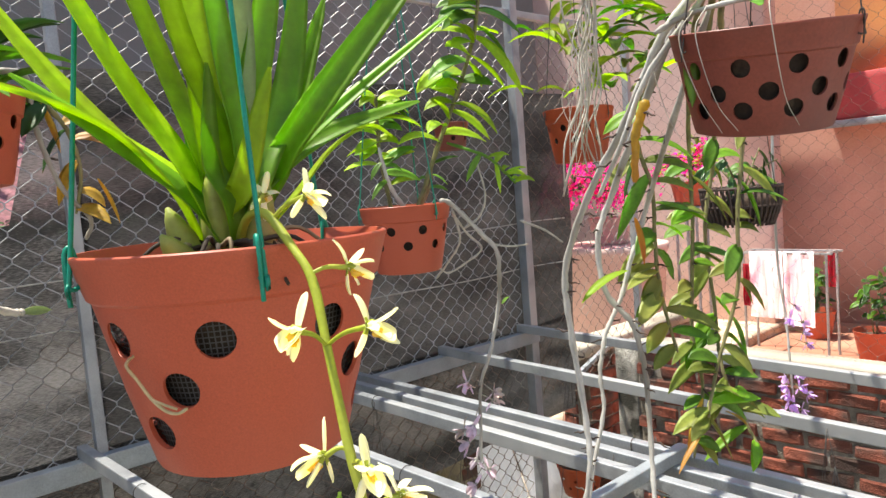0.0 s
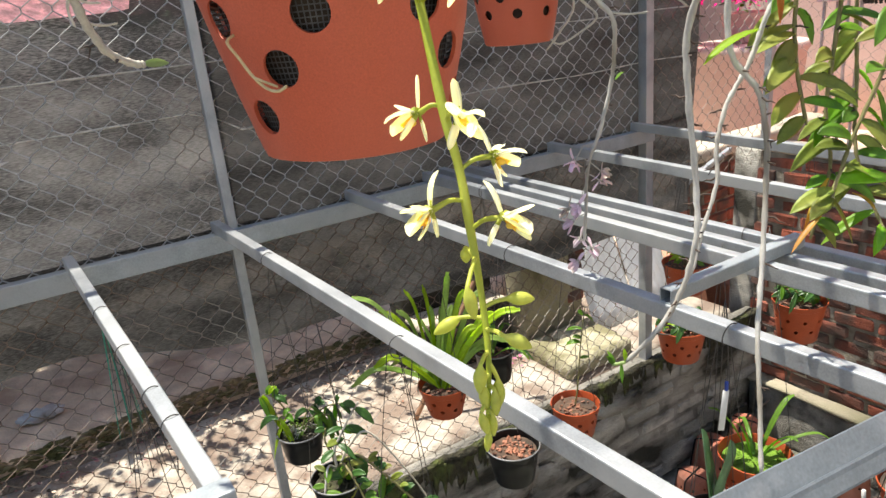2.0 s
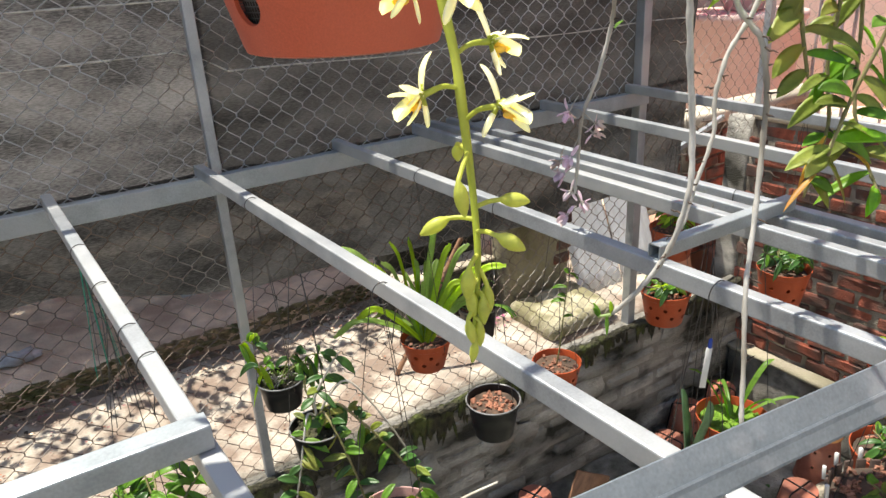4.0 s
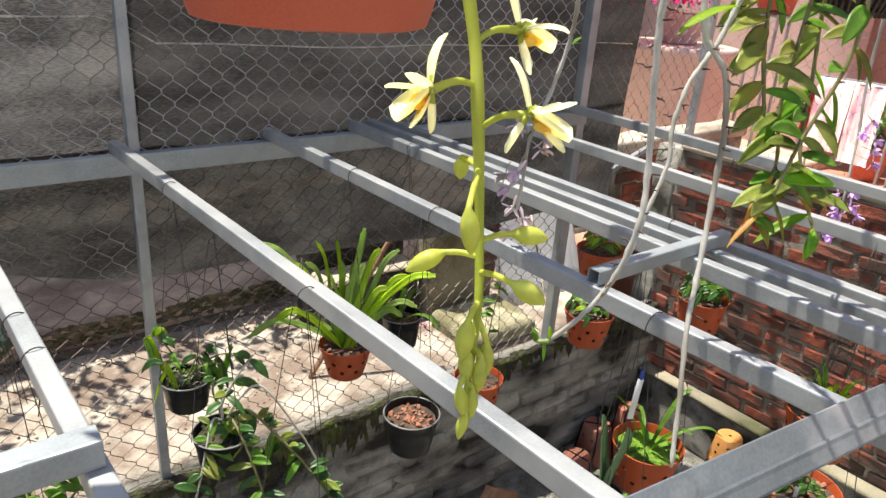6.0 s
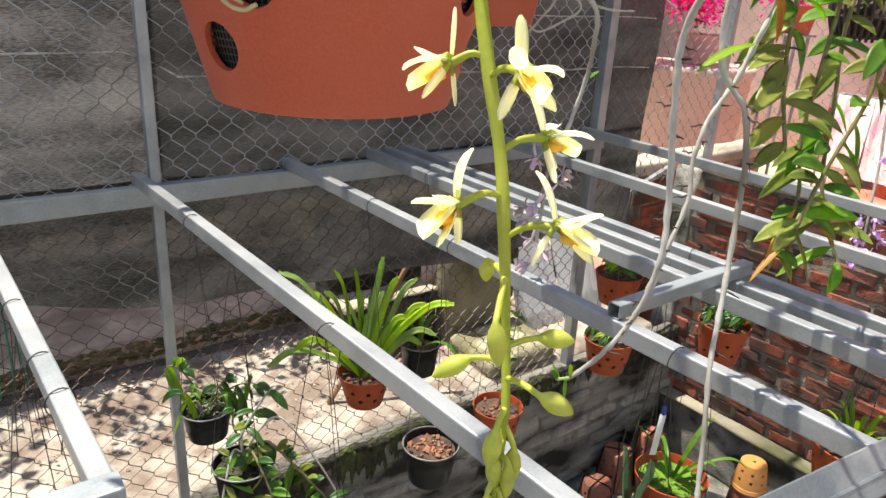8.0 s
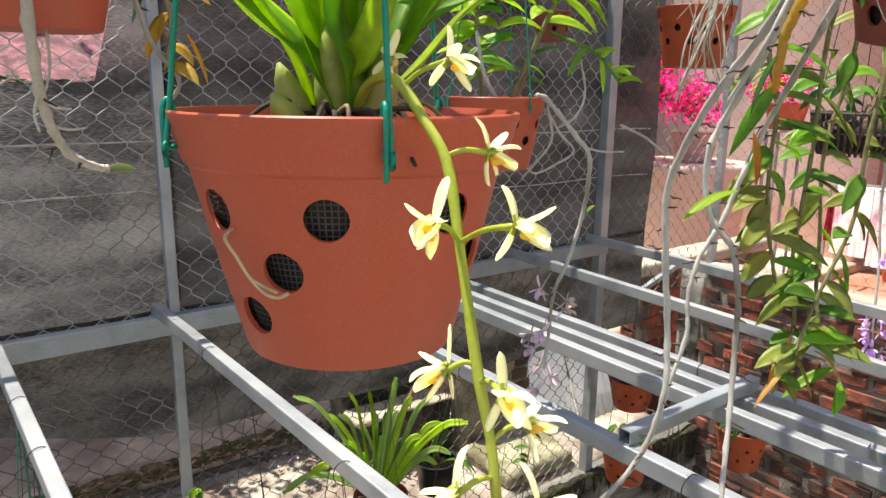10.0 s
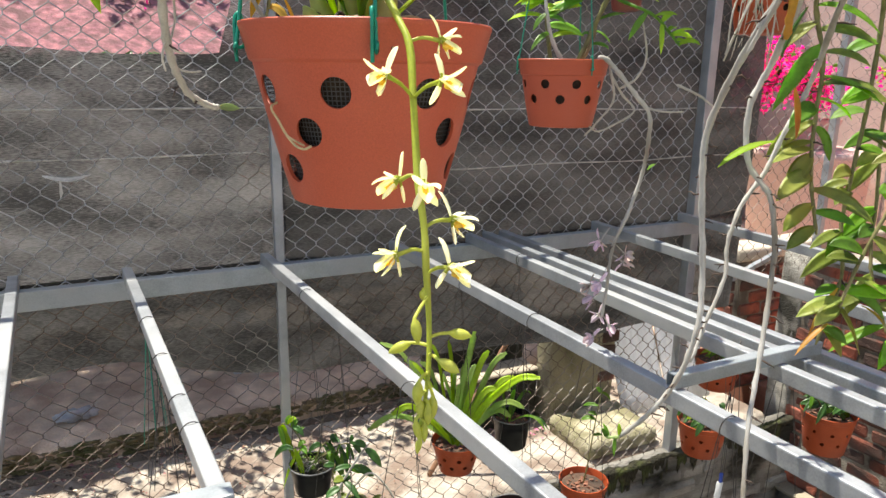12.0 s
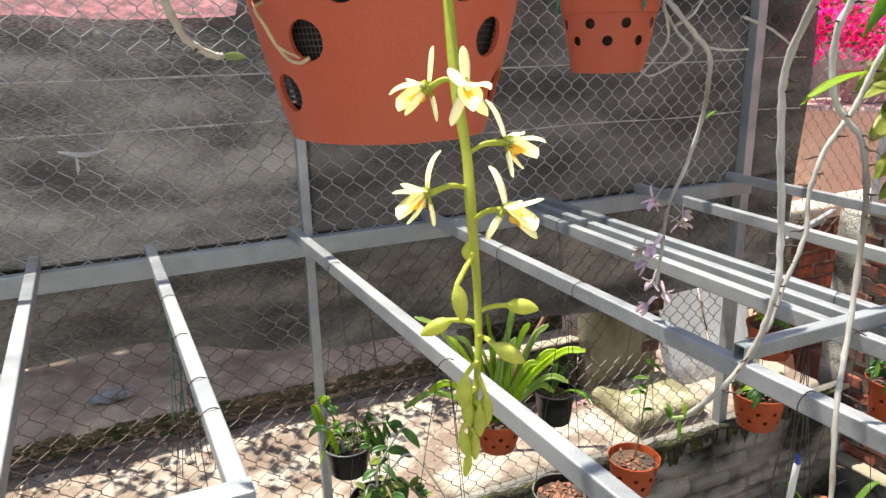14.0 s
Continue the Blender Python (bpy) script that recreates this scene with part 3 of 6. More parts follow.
for y in (-0.55,):
    hollow_bar("beam", (-1.4, y, 1.785), (3.2, y, 1.785), 0.035, 0.058, steel_pale, frame_top)

# fence
fence = thing("fence", (0, 0, 0), "tall chain-link fence with galvanised posts and black shade net", "fence", kind="structure")
hollow_bar("post", (0.767, 1.965, 0.70), (0.767, 1.965, 3.9), 0.03, 0.03, steel, fence, roll_up=(0, 1, 0))
hollow_bar("post", (2.585, 1.965, 0.70), (2.585, 1.965, 3.9), 0.045, 0.045, steel, fence, roll_up=(0, 1, 0))
hollow_bar("post", (-1.05, 1.965, 0.70), (-1.05, 1.965, 3.9), 0.03, 0.03, steel, fence, roll_up=(0, 1, 0))
hollow_bar("post", (3.49, 1.99, 1.5), (3.49, 1.99, 3.4), 0.035, 0.035, steel, fence, roll_up=(0, 1, 0))
hollow_bar("rail", (-1.4, 1.965, 3.2), (3.49, 1.965, 3.2), 0.03, 0.03, steel, fence)


def chain_link(u0, u1, z0, z1, place, parent, cw=0.035, ch=0.072, r=0.0019, mat=mesh_wire, label="weathered diamond wire mesh"):
    """Interlocked zigzag wires; place maps (u, z, off) into the world."""
    verts, faces = [], []
    nz = int((z1 - z0) / (ch / 2))
    n = int((u1 - u0) / cw)
    for k in range(n):
        base = u0 + k * cw
        pts = []
        for i in range(nz + 1):
            zig = cw / 2 * (1 if (i + k) % 2 else -1) * 1.02
            jit = 0.0025 * noise.noise(Vector((base * 7, i * 0.7, 3)))
            for dz in (-0.0055, 0.0055):
                pts.append(place(base + zig + jit, z0 + i * ch / 2 + jit + dz, (0.0022 if (dz > 0) == ((i + k) % 2 == 0) else -0.0022)))
        for a, b in zip(pts, pts[1:]):
            d = (b - a).normalized()
            s1 = d.orthogonal().normalized()
            s2 = d.cross(s1)
            o = len(verts)
            for p in (a, b):
                for q in range(3):
                    t = q * 2.0944
                    verts.append(p + (s1 * math.cos(t) + s2 * math.sin(t)) * r)
            for q in range(3):
                w = (q + 1) % 3
                faces.append((o + q, o + w, o + 3 + w, o + 3 + q))
    me = bpy.data.meshes.new("chain_link_mesh")
    me.from_pydata(verts, [], faces)
    me.materials.append(mat)
    ob = new("chain_link_mesh", me)
    ob.parent = parent
    return tagged(ob, label, kind="stuff")


# lower and side wires: rust, with their backlit darkness put into the colour
chain_link(-1.4, 2.585, 0.71, 1.79, lambda u, z, o: Vector((u, FENCE_Y + o, z)), fence, mat=mesh_rust, label="rusty diamond wire mesh, coloured dark as if backlit", r=0.0017)
chain_link(-1.4, 2.585, 1.79, 3.2, lambda u, z, o: Vector((u, FENCE_Y + o, z)), fence)
chain_link(2.6, 3.49, 1.5, 3.2, lambda u, z, o: Vector((u, FENCE_Y + o, z)), fence, mat=mesh_rust, label="rusty diamond wire mesh, coloured dark as if backlit", r=0.0013)
chain_link(-0.6, 1.98, 1.62, 3.2, lambda u, z, o: Vector((3.49 + o, u, z)), fence, r=0.0007, mat=mesh_rust, label="rusty diamond wire mesh, coloured dark as if backlit")


def net_sheet(name, x0, x1, low, high, y, parent, label, mat):
    bm = bmesh.new()
    nx, nz = 90, 40
    rows = []
    for i in range(nx + 1):
        x = x0 + (x1 - x0) * i / nx
        a, b = low(x), high(x)
        col = []
        for j in range(nz + 1):
            z = a + (b - a) * j / nz
            sag = 0.012 * noise.noise(Vector((x * 1.6, z * 1.8, 0))) + 0.002 * noise.noise(Vector((x * 7, z * 8, 4)))
            sag += 0.05 * max(0, (a + 0.35 - z)) * (1 + noise.noise(Vector((x * 2.5, 0, 2))))
            col.append(bm.verts.new((x, y + 0.02 + sag, z)))
        rows.append(col)
    for a, b in zip(rows, rows[1:]):
        for k in range(nz):
            bm.faces.new((a[k], b[k], b[k + 1], a[k + 1]))
    return part(name, bm, mat, parent, label)


def net_low(x):
    t = min(1, max(0, (x - 0.9) / 1.3))
    left = min(1, max(0, (0.9 - x) / 0.6))
    return 1.39 + 0.13 * left - 0.06 * t * t * (3 - 2 * t) + 0.03 * noise.noise(Vector((x * 2.1, 0.3, 0)))


def net_high(x):
    t = min(1, max(0, (x - 0.62) / 0.12))
    return 2.455 + 0.42 * t + 0.012 * noise.noise(Vector((x * 4, 1.3, 0)))


net_sheet("shade_net", -1.5, 0.80, lambda x: 1.80, net_high, FENCE_Y + 0.005, fence, "paler, looser black woven shade net tied to the fence", net_mat)
net_sheet("shade_net", 0.775, 2.95, lambda x: 1.80, net_high, FENCE_Y + 0.0, fence, "darker, tighter black woven shade net tied to the fence", net_dark)
# lower net is darker: the weaker light there is put into its colour
net_sheet("net_skirt", -1.5, 2.95, net_low, lambda x: 1.812, FENCE_Y + 0.014, fence, "lower part of the black shade net, weaker light in its colour", net_dense)
seam_mat = surface("net_seam", (0.52, 0.50, 0.46), 0.8, 0, 0.4, 20, 200)
for zf, amp in ((2.095, 0.018), (2.30, 0.012)):
    bm = bmesh.new()
    tube(bm, [Vector((x, FENCE_Y + 0.014, zf + amp * noise.noise(Vector((x * 1.7, zf, 0))) - 0.006 * x + (0.07 * min(1, max(0, (0.85 - x) / 0.1)) if zf < 2.2 else 0))) for x in np.linspace(-1.4, 2.9, 60)], lambda t: 0.0026 + 0.0014 * math.sin(t * 40) * math.sin(t * 97), 5)
    part("net_seam", bm, seam_mat, fence, "rolled grey net seam")

bm = bmesh.new()
blade(bm, smooth_line([(0.13, 1.972, 2.122), (0.19, 1.964, 2.110), (0.25, 1.972, 2.120)], 5), 0.014, (0, -1, 0.3), 0.3, 0, OVAL, 0.001)
blade(bm, [Vector((0.172, 1.964, 2.110)), Vector((0.172, 1.962, 2.075)), Vector((0.168, 1.964, 2.055))], 0.010, (0, -1, 0), 0.3, 0, None, 0.001)
part("torn_strip", bm, seam_mat, fence, "torn pale strip caught on the net seam")

# neighbour's roof with fallen bracts, seen over the net
bm = bmesh.new()
nx, ny = 60, 30
# right of x = 1.6 the roof is hidden and added to cast shade
g = [[bm.verts.new((-6 + 8.7 * i / nx, 3.28 + 1.17 * j / ny, 2.44 + 0.65 * j / ny + 0.02 * math.sin(i * 2.2))) for i in range(nx + 1)] for j in range(ny + 1)]
for j in range(ny):
    for i in range(nx):
        bm.faces.new((g[j][i], g[j][i + 1], g[j + 1][i + 1], g[j + 1][i]))
bmesh.ops.solidify(bm, geom=bm.faces[:], thickness=0.03)
roof = tagged(part("roof_neighbour", bm, roof_mat), "low corrugated roof strewn with red bougainvillea bracts", kind="structure")
# white underside, added to bounce light onto the far strip
bm = bmesh.new()
lining = [bm.verts.new(v) for v in ((-6, 3.30, 2.41), (2.68, 3.30, 2.41), (2.68, 4.44, 3.02), (-6, 4.44, 3.02))]
bm.faces.new(lining)
bmesh.ops.solidify(bm, geom=bm.faces[:], thickness=0.02)
part("roof_lining", bm, white_paint, roof, "unseen white sheet added under the roof to bounce light")
for x in (-3.0, 0.9):
    hb = hollow_bar("roof_post", (x, 3.5, 0.7), (x, 3.5, 2.44), 0.08, 0.08, steel, None, roll_up=(0, 1, 0))
    tagged(hb, "steel post under the low roof", "post", kind="structure")

# kerb wall of the plot
kerb = rough_box("wall_block", (-1.7, 1.923, 0), (3.42, 2.0, 0.70), mortar, None, "old cement block kerb wall, stained and mossy", 40, 0.001, 6, "structure", 0.012)
bm = bmesh.new()
for i in range(140):
    x = -1.7 + 5.1 * i / 140
    r = 0.013 + 0.016 * abs(noise.noise(Vector((x * 7, 0, 0))))
    c = Vector((x, 1.918 + 0.02 * noise.noise(Vector((x * 9, 2, 0))), 0.702 + 0.006 * noise.noise(Vector((x * 5, 5, 0)))))
    bmesh.ops.create_icosphere(bm, subdivisions=1, radius=1, matrix=Matrix.Translation(c) @ Matrix.Diagonal((r * 2.4, r * 1.6, r * 0.8, 1)))
rnd = random.Random(31)
for k in range(1100):
    x = rnd.uniform(-1.6, 3.3)
    if noise.noise(Vector((x * 1.7, 9, 0))) < rnd.uniform(-0.6, 0.25):
        continue
    ln = rnd.uniform(0.02, 0.13) * rnd.random() * (0.6 + 0.8 * abs(noise.noise(Vector((x * 3.1, 4, 0))))) + 0.012
    bmesh.ops.create_icosphere(bm, subdivisions=1, radius=1, matrix=Matrix.Translation((x, 1.910, 0.695 - ln * 0.8)) @ pose(0, 0, 0, 0, rnd.uniform(-12, 12), 0) @ Matrix.Diagonal((rnd.uniform(0.006, 0.020), 0.0045, ln, 1)))
for v in bm.verts:
    v.co += Vector((noise.noise(v.co * 60), noise.noise(v.co * 60 + Vector((7, 0, 0))) * 0.6, noise.noise(v.co * 60 + Vector((0, 7, 0))))) * 0.006
tagged(part("moss_cushion", bm, moss_dirt), "dark moss along the top of the kerb wall", kind="stuff")
bm = bmesh.new()
for k in range(1500):
    x = rnd.uniform(-2.5, 1.9)
    r = rnd.uniform(0.004, 0.013)
    bmesh.ops.create_icosphere(bm, subdivisions=1, radius=1, matrix=Matrix.Translation((x, 2.983 + rnd.gauss(0, 0.008), rnd.uniform(0.72, 0.803))) @ Matrix.Diagonal((r * rnd.uniform(1.2, 3.5), r * 0.7, r * 0.9, 1)))
for v in bm.verts:
    v.co += Vector((noise.noise(v.co * 60), noise.noise(v.co * 60 + Vector((7, 0, 0))) * 0.6, noise.noise(v.co * 60 + Vector((0, 7, 0))))) * 0.005
tagged(part("edge_moss", bm, moss_brown), "brown-green moss on the step of the far strip", kind="stuff")

rnd = random.Random(57)
for k in range(26):
    bm = bmesh.new()
    cx, cz = rnd.uniform(-0.2, 3.2), rnd.uniform(0.08, 0.62)
    w, h = rnd.uniform(0.05, 0.20), rnd.uniform(0.03, 0.10)
    ring = []
    for i in range(22):
        a = 6.283 * i / 22
        q = 1 + 0.45 * noise.noise(Vector((math.cos(a) * 1.6 + k * 5, math.sin(a) * 1.6, 0.5)))
        ring.append((cx + w * q * math.cos(a), cz + h * q * math.sin(a)))
    low = [bm.verts.new((x, 1.9115, z)) for x, z in ring]
    top = [bm.verts.new((cx + (x - cx) * 0.86, 1.9045 - 0.0005 * (k % 13), cz + (z - cz) * 0.86)) for x, z in ring]
    for i in range(22):
        bm.faces.new((low[i], low[(i + 1) % 22], top[(i + 1) % 22], top[i]))
    cap(bm, top)
    bmesh.ops.recalc_face_normals(bm, faces=bm.faces[:])
    part("render_patch", bm, concrete, kerb)
LEDGE_X = 3.325
# brick wall and its ledge
bw = rough_box("wall_brick", (3.425, -1.9, 0), (3.55, 1.97, 1.555), brick_mortar, None, "old red brick wall with crumbling mortar", 30, 0.003, 7, "structure", 0.006)
rough_box("coping", (3.41, -1.9, 1.555), (3.56, 1.97, 1.592), coping_mat, None, "rough cream plaster coping on the brick wall", 30, 0.008, 8, "structure", 0.012)
ledge = rough_box("ledge", (LEDGE_X + 0.012, -1.9, 0), (3.41, 1.905, 0.315), mortar, None, "mossy cement ledge at the foot of the brick wall", 24, 0.008, 9, "structure", 0.012)
# pale cap over a darker body: the lit top is put into the colours
rough_box("ledge_cap", (LEDGE_X - 0.012, -1.9, 0.318), (3.405, 1.903, 0.345), ledge_mat, ledge, "worn cement cap, pale for its lit top", 24, 0.007, 19, "", 0.008)
# pier and return wall by the gate
rough_box("pier", (3.43, 1.975, 0), (3.60, 2.12, 1.56), concrete, None, "grey cement corner pier", 10, 0.006, 10, "structure", 0.012)
ret = rough_box("wall_return", (3.33, 2.30, 0.70), (4.6, 2.42, 1.46), brick_mortar, None, "short brick return wall with cream coping", 16, 0.006, 11, "structure", 0.008)
rough_box("coping_return", (3.29, 2.27, 1.46), (4.6, 2.46, 1.53), coping_mat, None, "rough cream plaster coping", 16, 0.008, 12, "structure", 0.012)
rough_box("step_block", (2.15, 2.015, 0.70), (2.57, 2.34, 0.795), yellow_cement, None, "mottled yellowish cement block on the pavement", 12, 0.012, 13, "structure", 0.02)
rough_box("wall_gate", (2.17, 2.36, 0.70), (2.565, 2.50, 1.24), olive_cement, None, "low stained cement wall by the gate", 14, 0.014, 14, "structure", 0.015)
rough_box("wall_low", (1.66, 2.47, 0.70), (2.17, 2.58, 0.975), recess_dark, None, "low dark cement wall", 14, 0.012, 21, "structure", 0.012)
rough_box("wall_low_cap", (1.64, 2.45, 0.978), (2.165, 2.60, 1.005), coping_mat, None, "pale broken cement cap", 14, 0.014, 22, "structure", 0.01)
rough_box("wall_recess", (1.64, 2.605, 0.70), (2.165, 2.75, 1.36), recess_dark, None, "cement wall of a recess by the gate, deep shade in its colour", 14, 0.014, 23, "structure", 0.015)
for i, (x, z) in enumerate(((2.55, 0.90), (2.565, 0.97), (2.547, 1.04), (2.565, 1.11))):
    rough_box("broken_brick", (x - 0.09, 2.352, z), (x + 0.012, 2.44, z + 0.055), brick_red, None, "broken red brick end in the cement wall", 4, 0.006, 40 + i, "structure", 0.006)

# house across the yard
rough_box("patio", (3.60, -6, -0.01), (14, 12, 0.70), patio_tile, None, "orange tiled yard beyond the brick wall", 20, 0.003, 15, "structure", 0.01)
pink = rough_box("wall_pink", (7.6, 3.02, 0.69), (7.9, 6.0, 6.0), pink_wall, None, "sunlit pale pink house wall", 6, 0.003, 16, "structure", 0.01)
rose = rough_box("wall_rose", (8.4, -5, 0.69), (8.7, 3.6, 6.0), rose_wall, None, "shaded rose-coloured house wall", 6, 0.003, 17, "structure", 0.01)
rough_box("wall_orange", (8.32, -5, 3.32), (8.39, 2.6, 6.0), orange_paint, None, "orange painted upper wall", 6, 0.003, 18, "structure", 0.01)
rough_box("trim_red", (8.05, -5, 2.86), (8.39, 2.7, 3.3), red_paint, None, "red painted concrete canopy band", 6, 0.003, 19, "structure", 0.01)
rough_box("trim_grey", (8.0, -5, 2.78), (8.1, 2.7, 2.85), steel_pale, None, "grey gutter under the red band", 3, 0.001, 20, "structure", 0.005)


# ---------------------------------------------------------------- main orchid
def mesh_material():
    return surface("liner_mesh", (0.13, 0.13, 0.125), 0.5, 0, 0.3, 60, 300, 0.2, 0.0005)


liner_mesh = mesh_material()
AX = 257.0
MAIN_HOLES = [(AX + s * a, z) for a, z in ((23.2, 0.635), (68.5, 0.64), (113, 0.63), (158, 0.63), (41.5, 0.425), (95, 0.43), (135, 0.42), (62, 0.215), (112, 0.21)) for s in (-1, 1)]
main_pot = orchid_pot((0.4273, 0.2836, 2.4438), 0.0909, 0.0576, 0.1258, terracotta, "terracotta-coloured plastic pot with round holes, hung on green wires",
                      MAIN_HOLES, 0.0104, 0, (0, 0), wires=(172, 251, 21), top=0.62, band=0.027, wire_mat=wire_green, wire_r=0.0014, chips=60, seed=3, fill_z=0.84, has_liner=True)
for (x, y, z, rt, rb, h, mat, n, hr, tilt, seed, lab) in (
        (0.353, 0.775, 2.607, 0.0785, 0.0565, 0.102, terracotta, 9, 0.0075, (0, 0), 5, "terracotta-coloured plastic pot with small holes and trailing canes"),
        (1.068, 0.913, 2.441, 0.086, 0.061, 0.125, terracotta, 8, 0.0085, (0, 0), 7, "small terracotta-coloured plastic pot hung on a green wire"),
        (1.03, 0.222, 2.615, 0.098, 0.072, 0.112, terracotta_dark, 10, 0.0098, (6, -8), 9, "tilted dark terracotta pot with many drainage holes"),
        (1.50, 0.825, 2.615, 0.076, 0.055, 0.115, terracotta_dull, 8, 0.007, (0, 0), 11, "terracotta-coloured plastic pot behind hanging roots"),
        (1.32, 1.04, 2.61, 0.04, 0.03, 0.06, terracotta_dark, 6, 0.005, (0, 0), 12, "tiny terracotta-coloured pot high among leaves")):
    hs = [(seed * 17 + 360 / n * k + (180 / n if j % 2 else 0), (0.64, 0.42, 0.25)[j]) for k in range(n) for j in ((0, 1, 2) if seed == 9 else (0, 1))]
    orchid_pot((x, y, z), rt, rb, h, mat, lab, hs, hr, 0, tilt, wires=(30, 150, 270), top=0.55, wire_mat=wire_green if seed == 7 else wire_dark,
               wire_r=0.0013 if seed == 7 else 0.0009, chips=20, seed=seed, dark_core=True)

POTS = ((0.735, 1.548, 1.325, 0.064, 0.050, 0.085, black_plastic, 21, "small black plastic pot with a ferny orchid"),
        (0.735, 1.30, 1.315, 0.070, 0.056, 0.10, black_plastic, 22, "black plastic pot with an arching leafy orchid"),
        (1.172, 1.49, 1.325, 0.078, 0.052, 0.10, terracotta_dull, 23, "terracotta-coloured pot with long strap leaves"),
        (1.450, 1.61, 1.29, 0.066, 0.052, 0.11, black_plastic, 24, "black plastic pot half hidden by strap leaves"),
        (1.165, 1.150, 1.292, 0.071, 0.053, 0.105, black_plastic, 25, "black plastic pot filled with red bark chips"),
        (1.455, 1.225, 1.262, 0.072, 0.054, 0.10, terracotta_dull, 26, "terracotta-coloured pot with one thin seedling"),
        )
MORE = ((2.045, 1.325, 1.275, 0.086, 0.062, 0.12, terracotta_dull, 27, "terracotta-coloured pot with round drainage holes"),
        (2.48, 1.655, 1.305, 0.098, 0.07, 0.13, terracotta_dull, 28, "terracotta-coloured pot with small green shoots"),
        (2.48, 1.165, 1.29, 0.092, 0.066, 0.15, terracotta_dull, 29, "terracotta-coloured pot with dark leaves"),
        (1.60, 0.388, 1.59, 0.072, 0.054, 0.09, terracotta_dull, 30, "terracotta-coloured pot with grassy leaves"),
        (0.335, 1.17, 1.30, 0.085, 0.062, 0.12, terracotta_dull, 31, "terracotta-coloured pot under a bushy orchid"),
        (1.67, 0.785, 1.227, 0.093, 0.066, 0.13, terracotta_dull, 32, "terracotta-coloured pot with moss and strap leaves"),
        (0.795, 1.02, 1.20, 0.10, 0.075, 0.12, pink_plastic, 33, "faded pink plastic pot with a young orchid"))
for x, y, z, rt, rb, h, mat, seed, lab in POTS + MORE:
    n = 9
    hs = [(seed * 23 + 360 / n * k + (20 if j else 0), (0.6, 0.33)[j]) for k in range(n) for j in (0, 1)] if mat is terracotta_dull else ()
    p = orchid_pot((x, y, z), rt, rb, h, mat, lab, hs, 0.0065, 0, (0, 0), wires=(40, 160, 280), top=BAR_Z - z + 0.01, chips=60 if seed == 25 else 34, seed=seed, band=0.02,
               fill=moss_mat if seed == 32 else moss_dirt if seed in (21, 22) else bark)
    if mat is black_plastic:
        # pale ring: sky reflected on the glossy rim is put into its colour
        bm = bmesh.new()
        lathe(bm, [(rt + 0.0022 * math.cos(a), h - 0.0005 + 0.0022 * math.sin(a)) for a in [6.283 * i / 8 for i in range(8)]], 48)
        bmesh.ops.recalc_face_normals(bm, faces=bm.faces[:])
        part("rim", bm, rim_grey, p, "pot rim with its sky sheen put into the grey")


# ---------------------------------------------------------------- plants
def local(base, pts):
    b = Vector(base)
    return [Vector(p) - b for p in pts]


VIEW_R, VIEW_F, UP = Vector((0.914, -0.405, 0)), Vector((0.405, 0.914, 0)), Vector((0, 0, 1))
BASE = Vector((0.412, 0.266, 2.4375))
cymb = thing("orchid_plant", BASE, "strap-leaved orchid with bright green leaves and a hanging flower spike", "orchid")
K = 0.88   # length of the straps
STRAP = lambda t: (0.55 + 0.45 * min(1, t * 3)) * (1 - max(0, t - 0.55) ** 2 * 3.6) if t < 0.995 else 0.12


def strap_leaf(parent, pts, width, mat, fold=0.45, face=None, name="leaf", n=7, shape=None):
    line = smooth_line(pts, n)
    bm = bmesh.new()
    d = line[-1] - line[0]
    dn = d.normalized()
    dr, du = dn.dot(VIEW_R), dn.z
    face = Vector(face) if face is not None else Vector((0.25, -0.93, 0)) * 0.7 + (VIEW_R * (-du if dr > 0 else du) * min(1, abs(dr) * 3) + UP * abs(dr)) * 0.5 + UP * 0.15
    blade(bm, line, width, face, fold, 0, shape or STRAP, 0.0008)
    return part(name, bm, mat, parent)


for mr, mu, er, eu, dep, w, mt in (
        (-0.076, 0.090, -0.135, 0.185, 0.02, 0.019, 0), (-0.053, 0.113, -0.118, 0.255, -0.02, 0.020, 0), (-0.030, 0.126, -0.072, 0.27, 0.03, 0.021, 0),
        (-0.018, 0.140, -0.042, 0.29, -0.03, 0.020, 0), (-0.008, 0.150, -0.012, 0.28, 0.02, 0.022, 0), (0.008, 0.126, -0.004, 0.27, -0.02, 0.018, 1),
        (0.034, 0.126, 0.062, 0.25, 0.06, 0.018, 2), (0.053, 0.108, 0.075, 0.22, 0.05, 0.017, 2), (0.078, 0.103, 0.165, 0.205, -0.02, 0.019, 1)):
    o = Vector((random.uniform(-0.014, 0.014), random.uniform(-0.012, 0.012), 0))
    strap_leaf(cymb, [o, o + (VIEW_R * mr * 0.42 + UP * mu * 0.5 + VIEW_F * dep * 0.2) * K, (VIEW_R * mr + UP * mu + VIEW_F * dep * 0.6) * K, (VIEW_R * er * 1.06 + UP * eu * 1.06 + VIEW_F * dep) * K], w * 1.1, (leaf_sun, leaf_fresh, leaf_fresh)[mt])
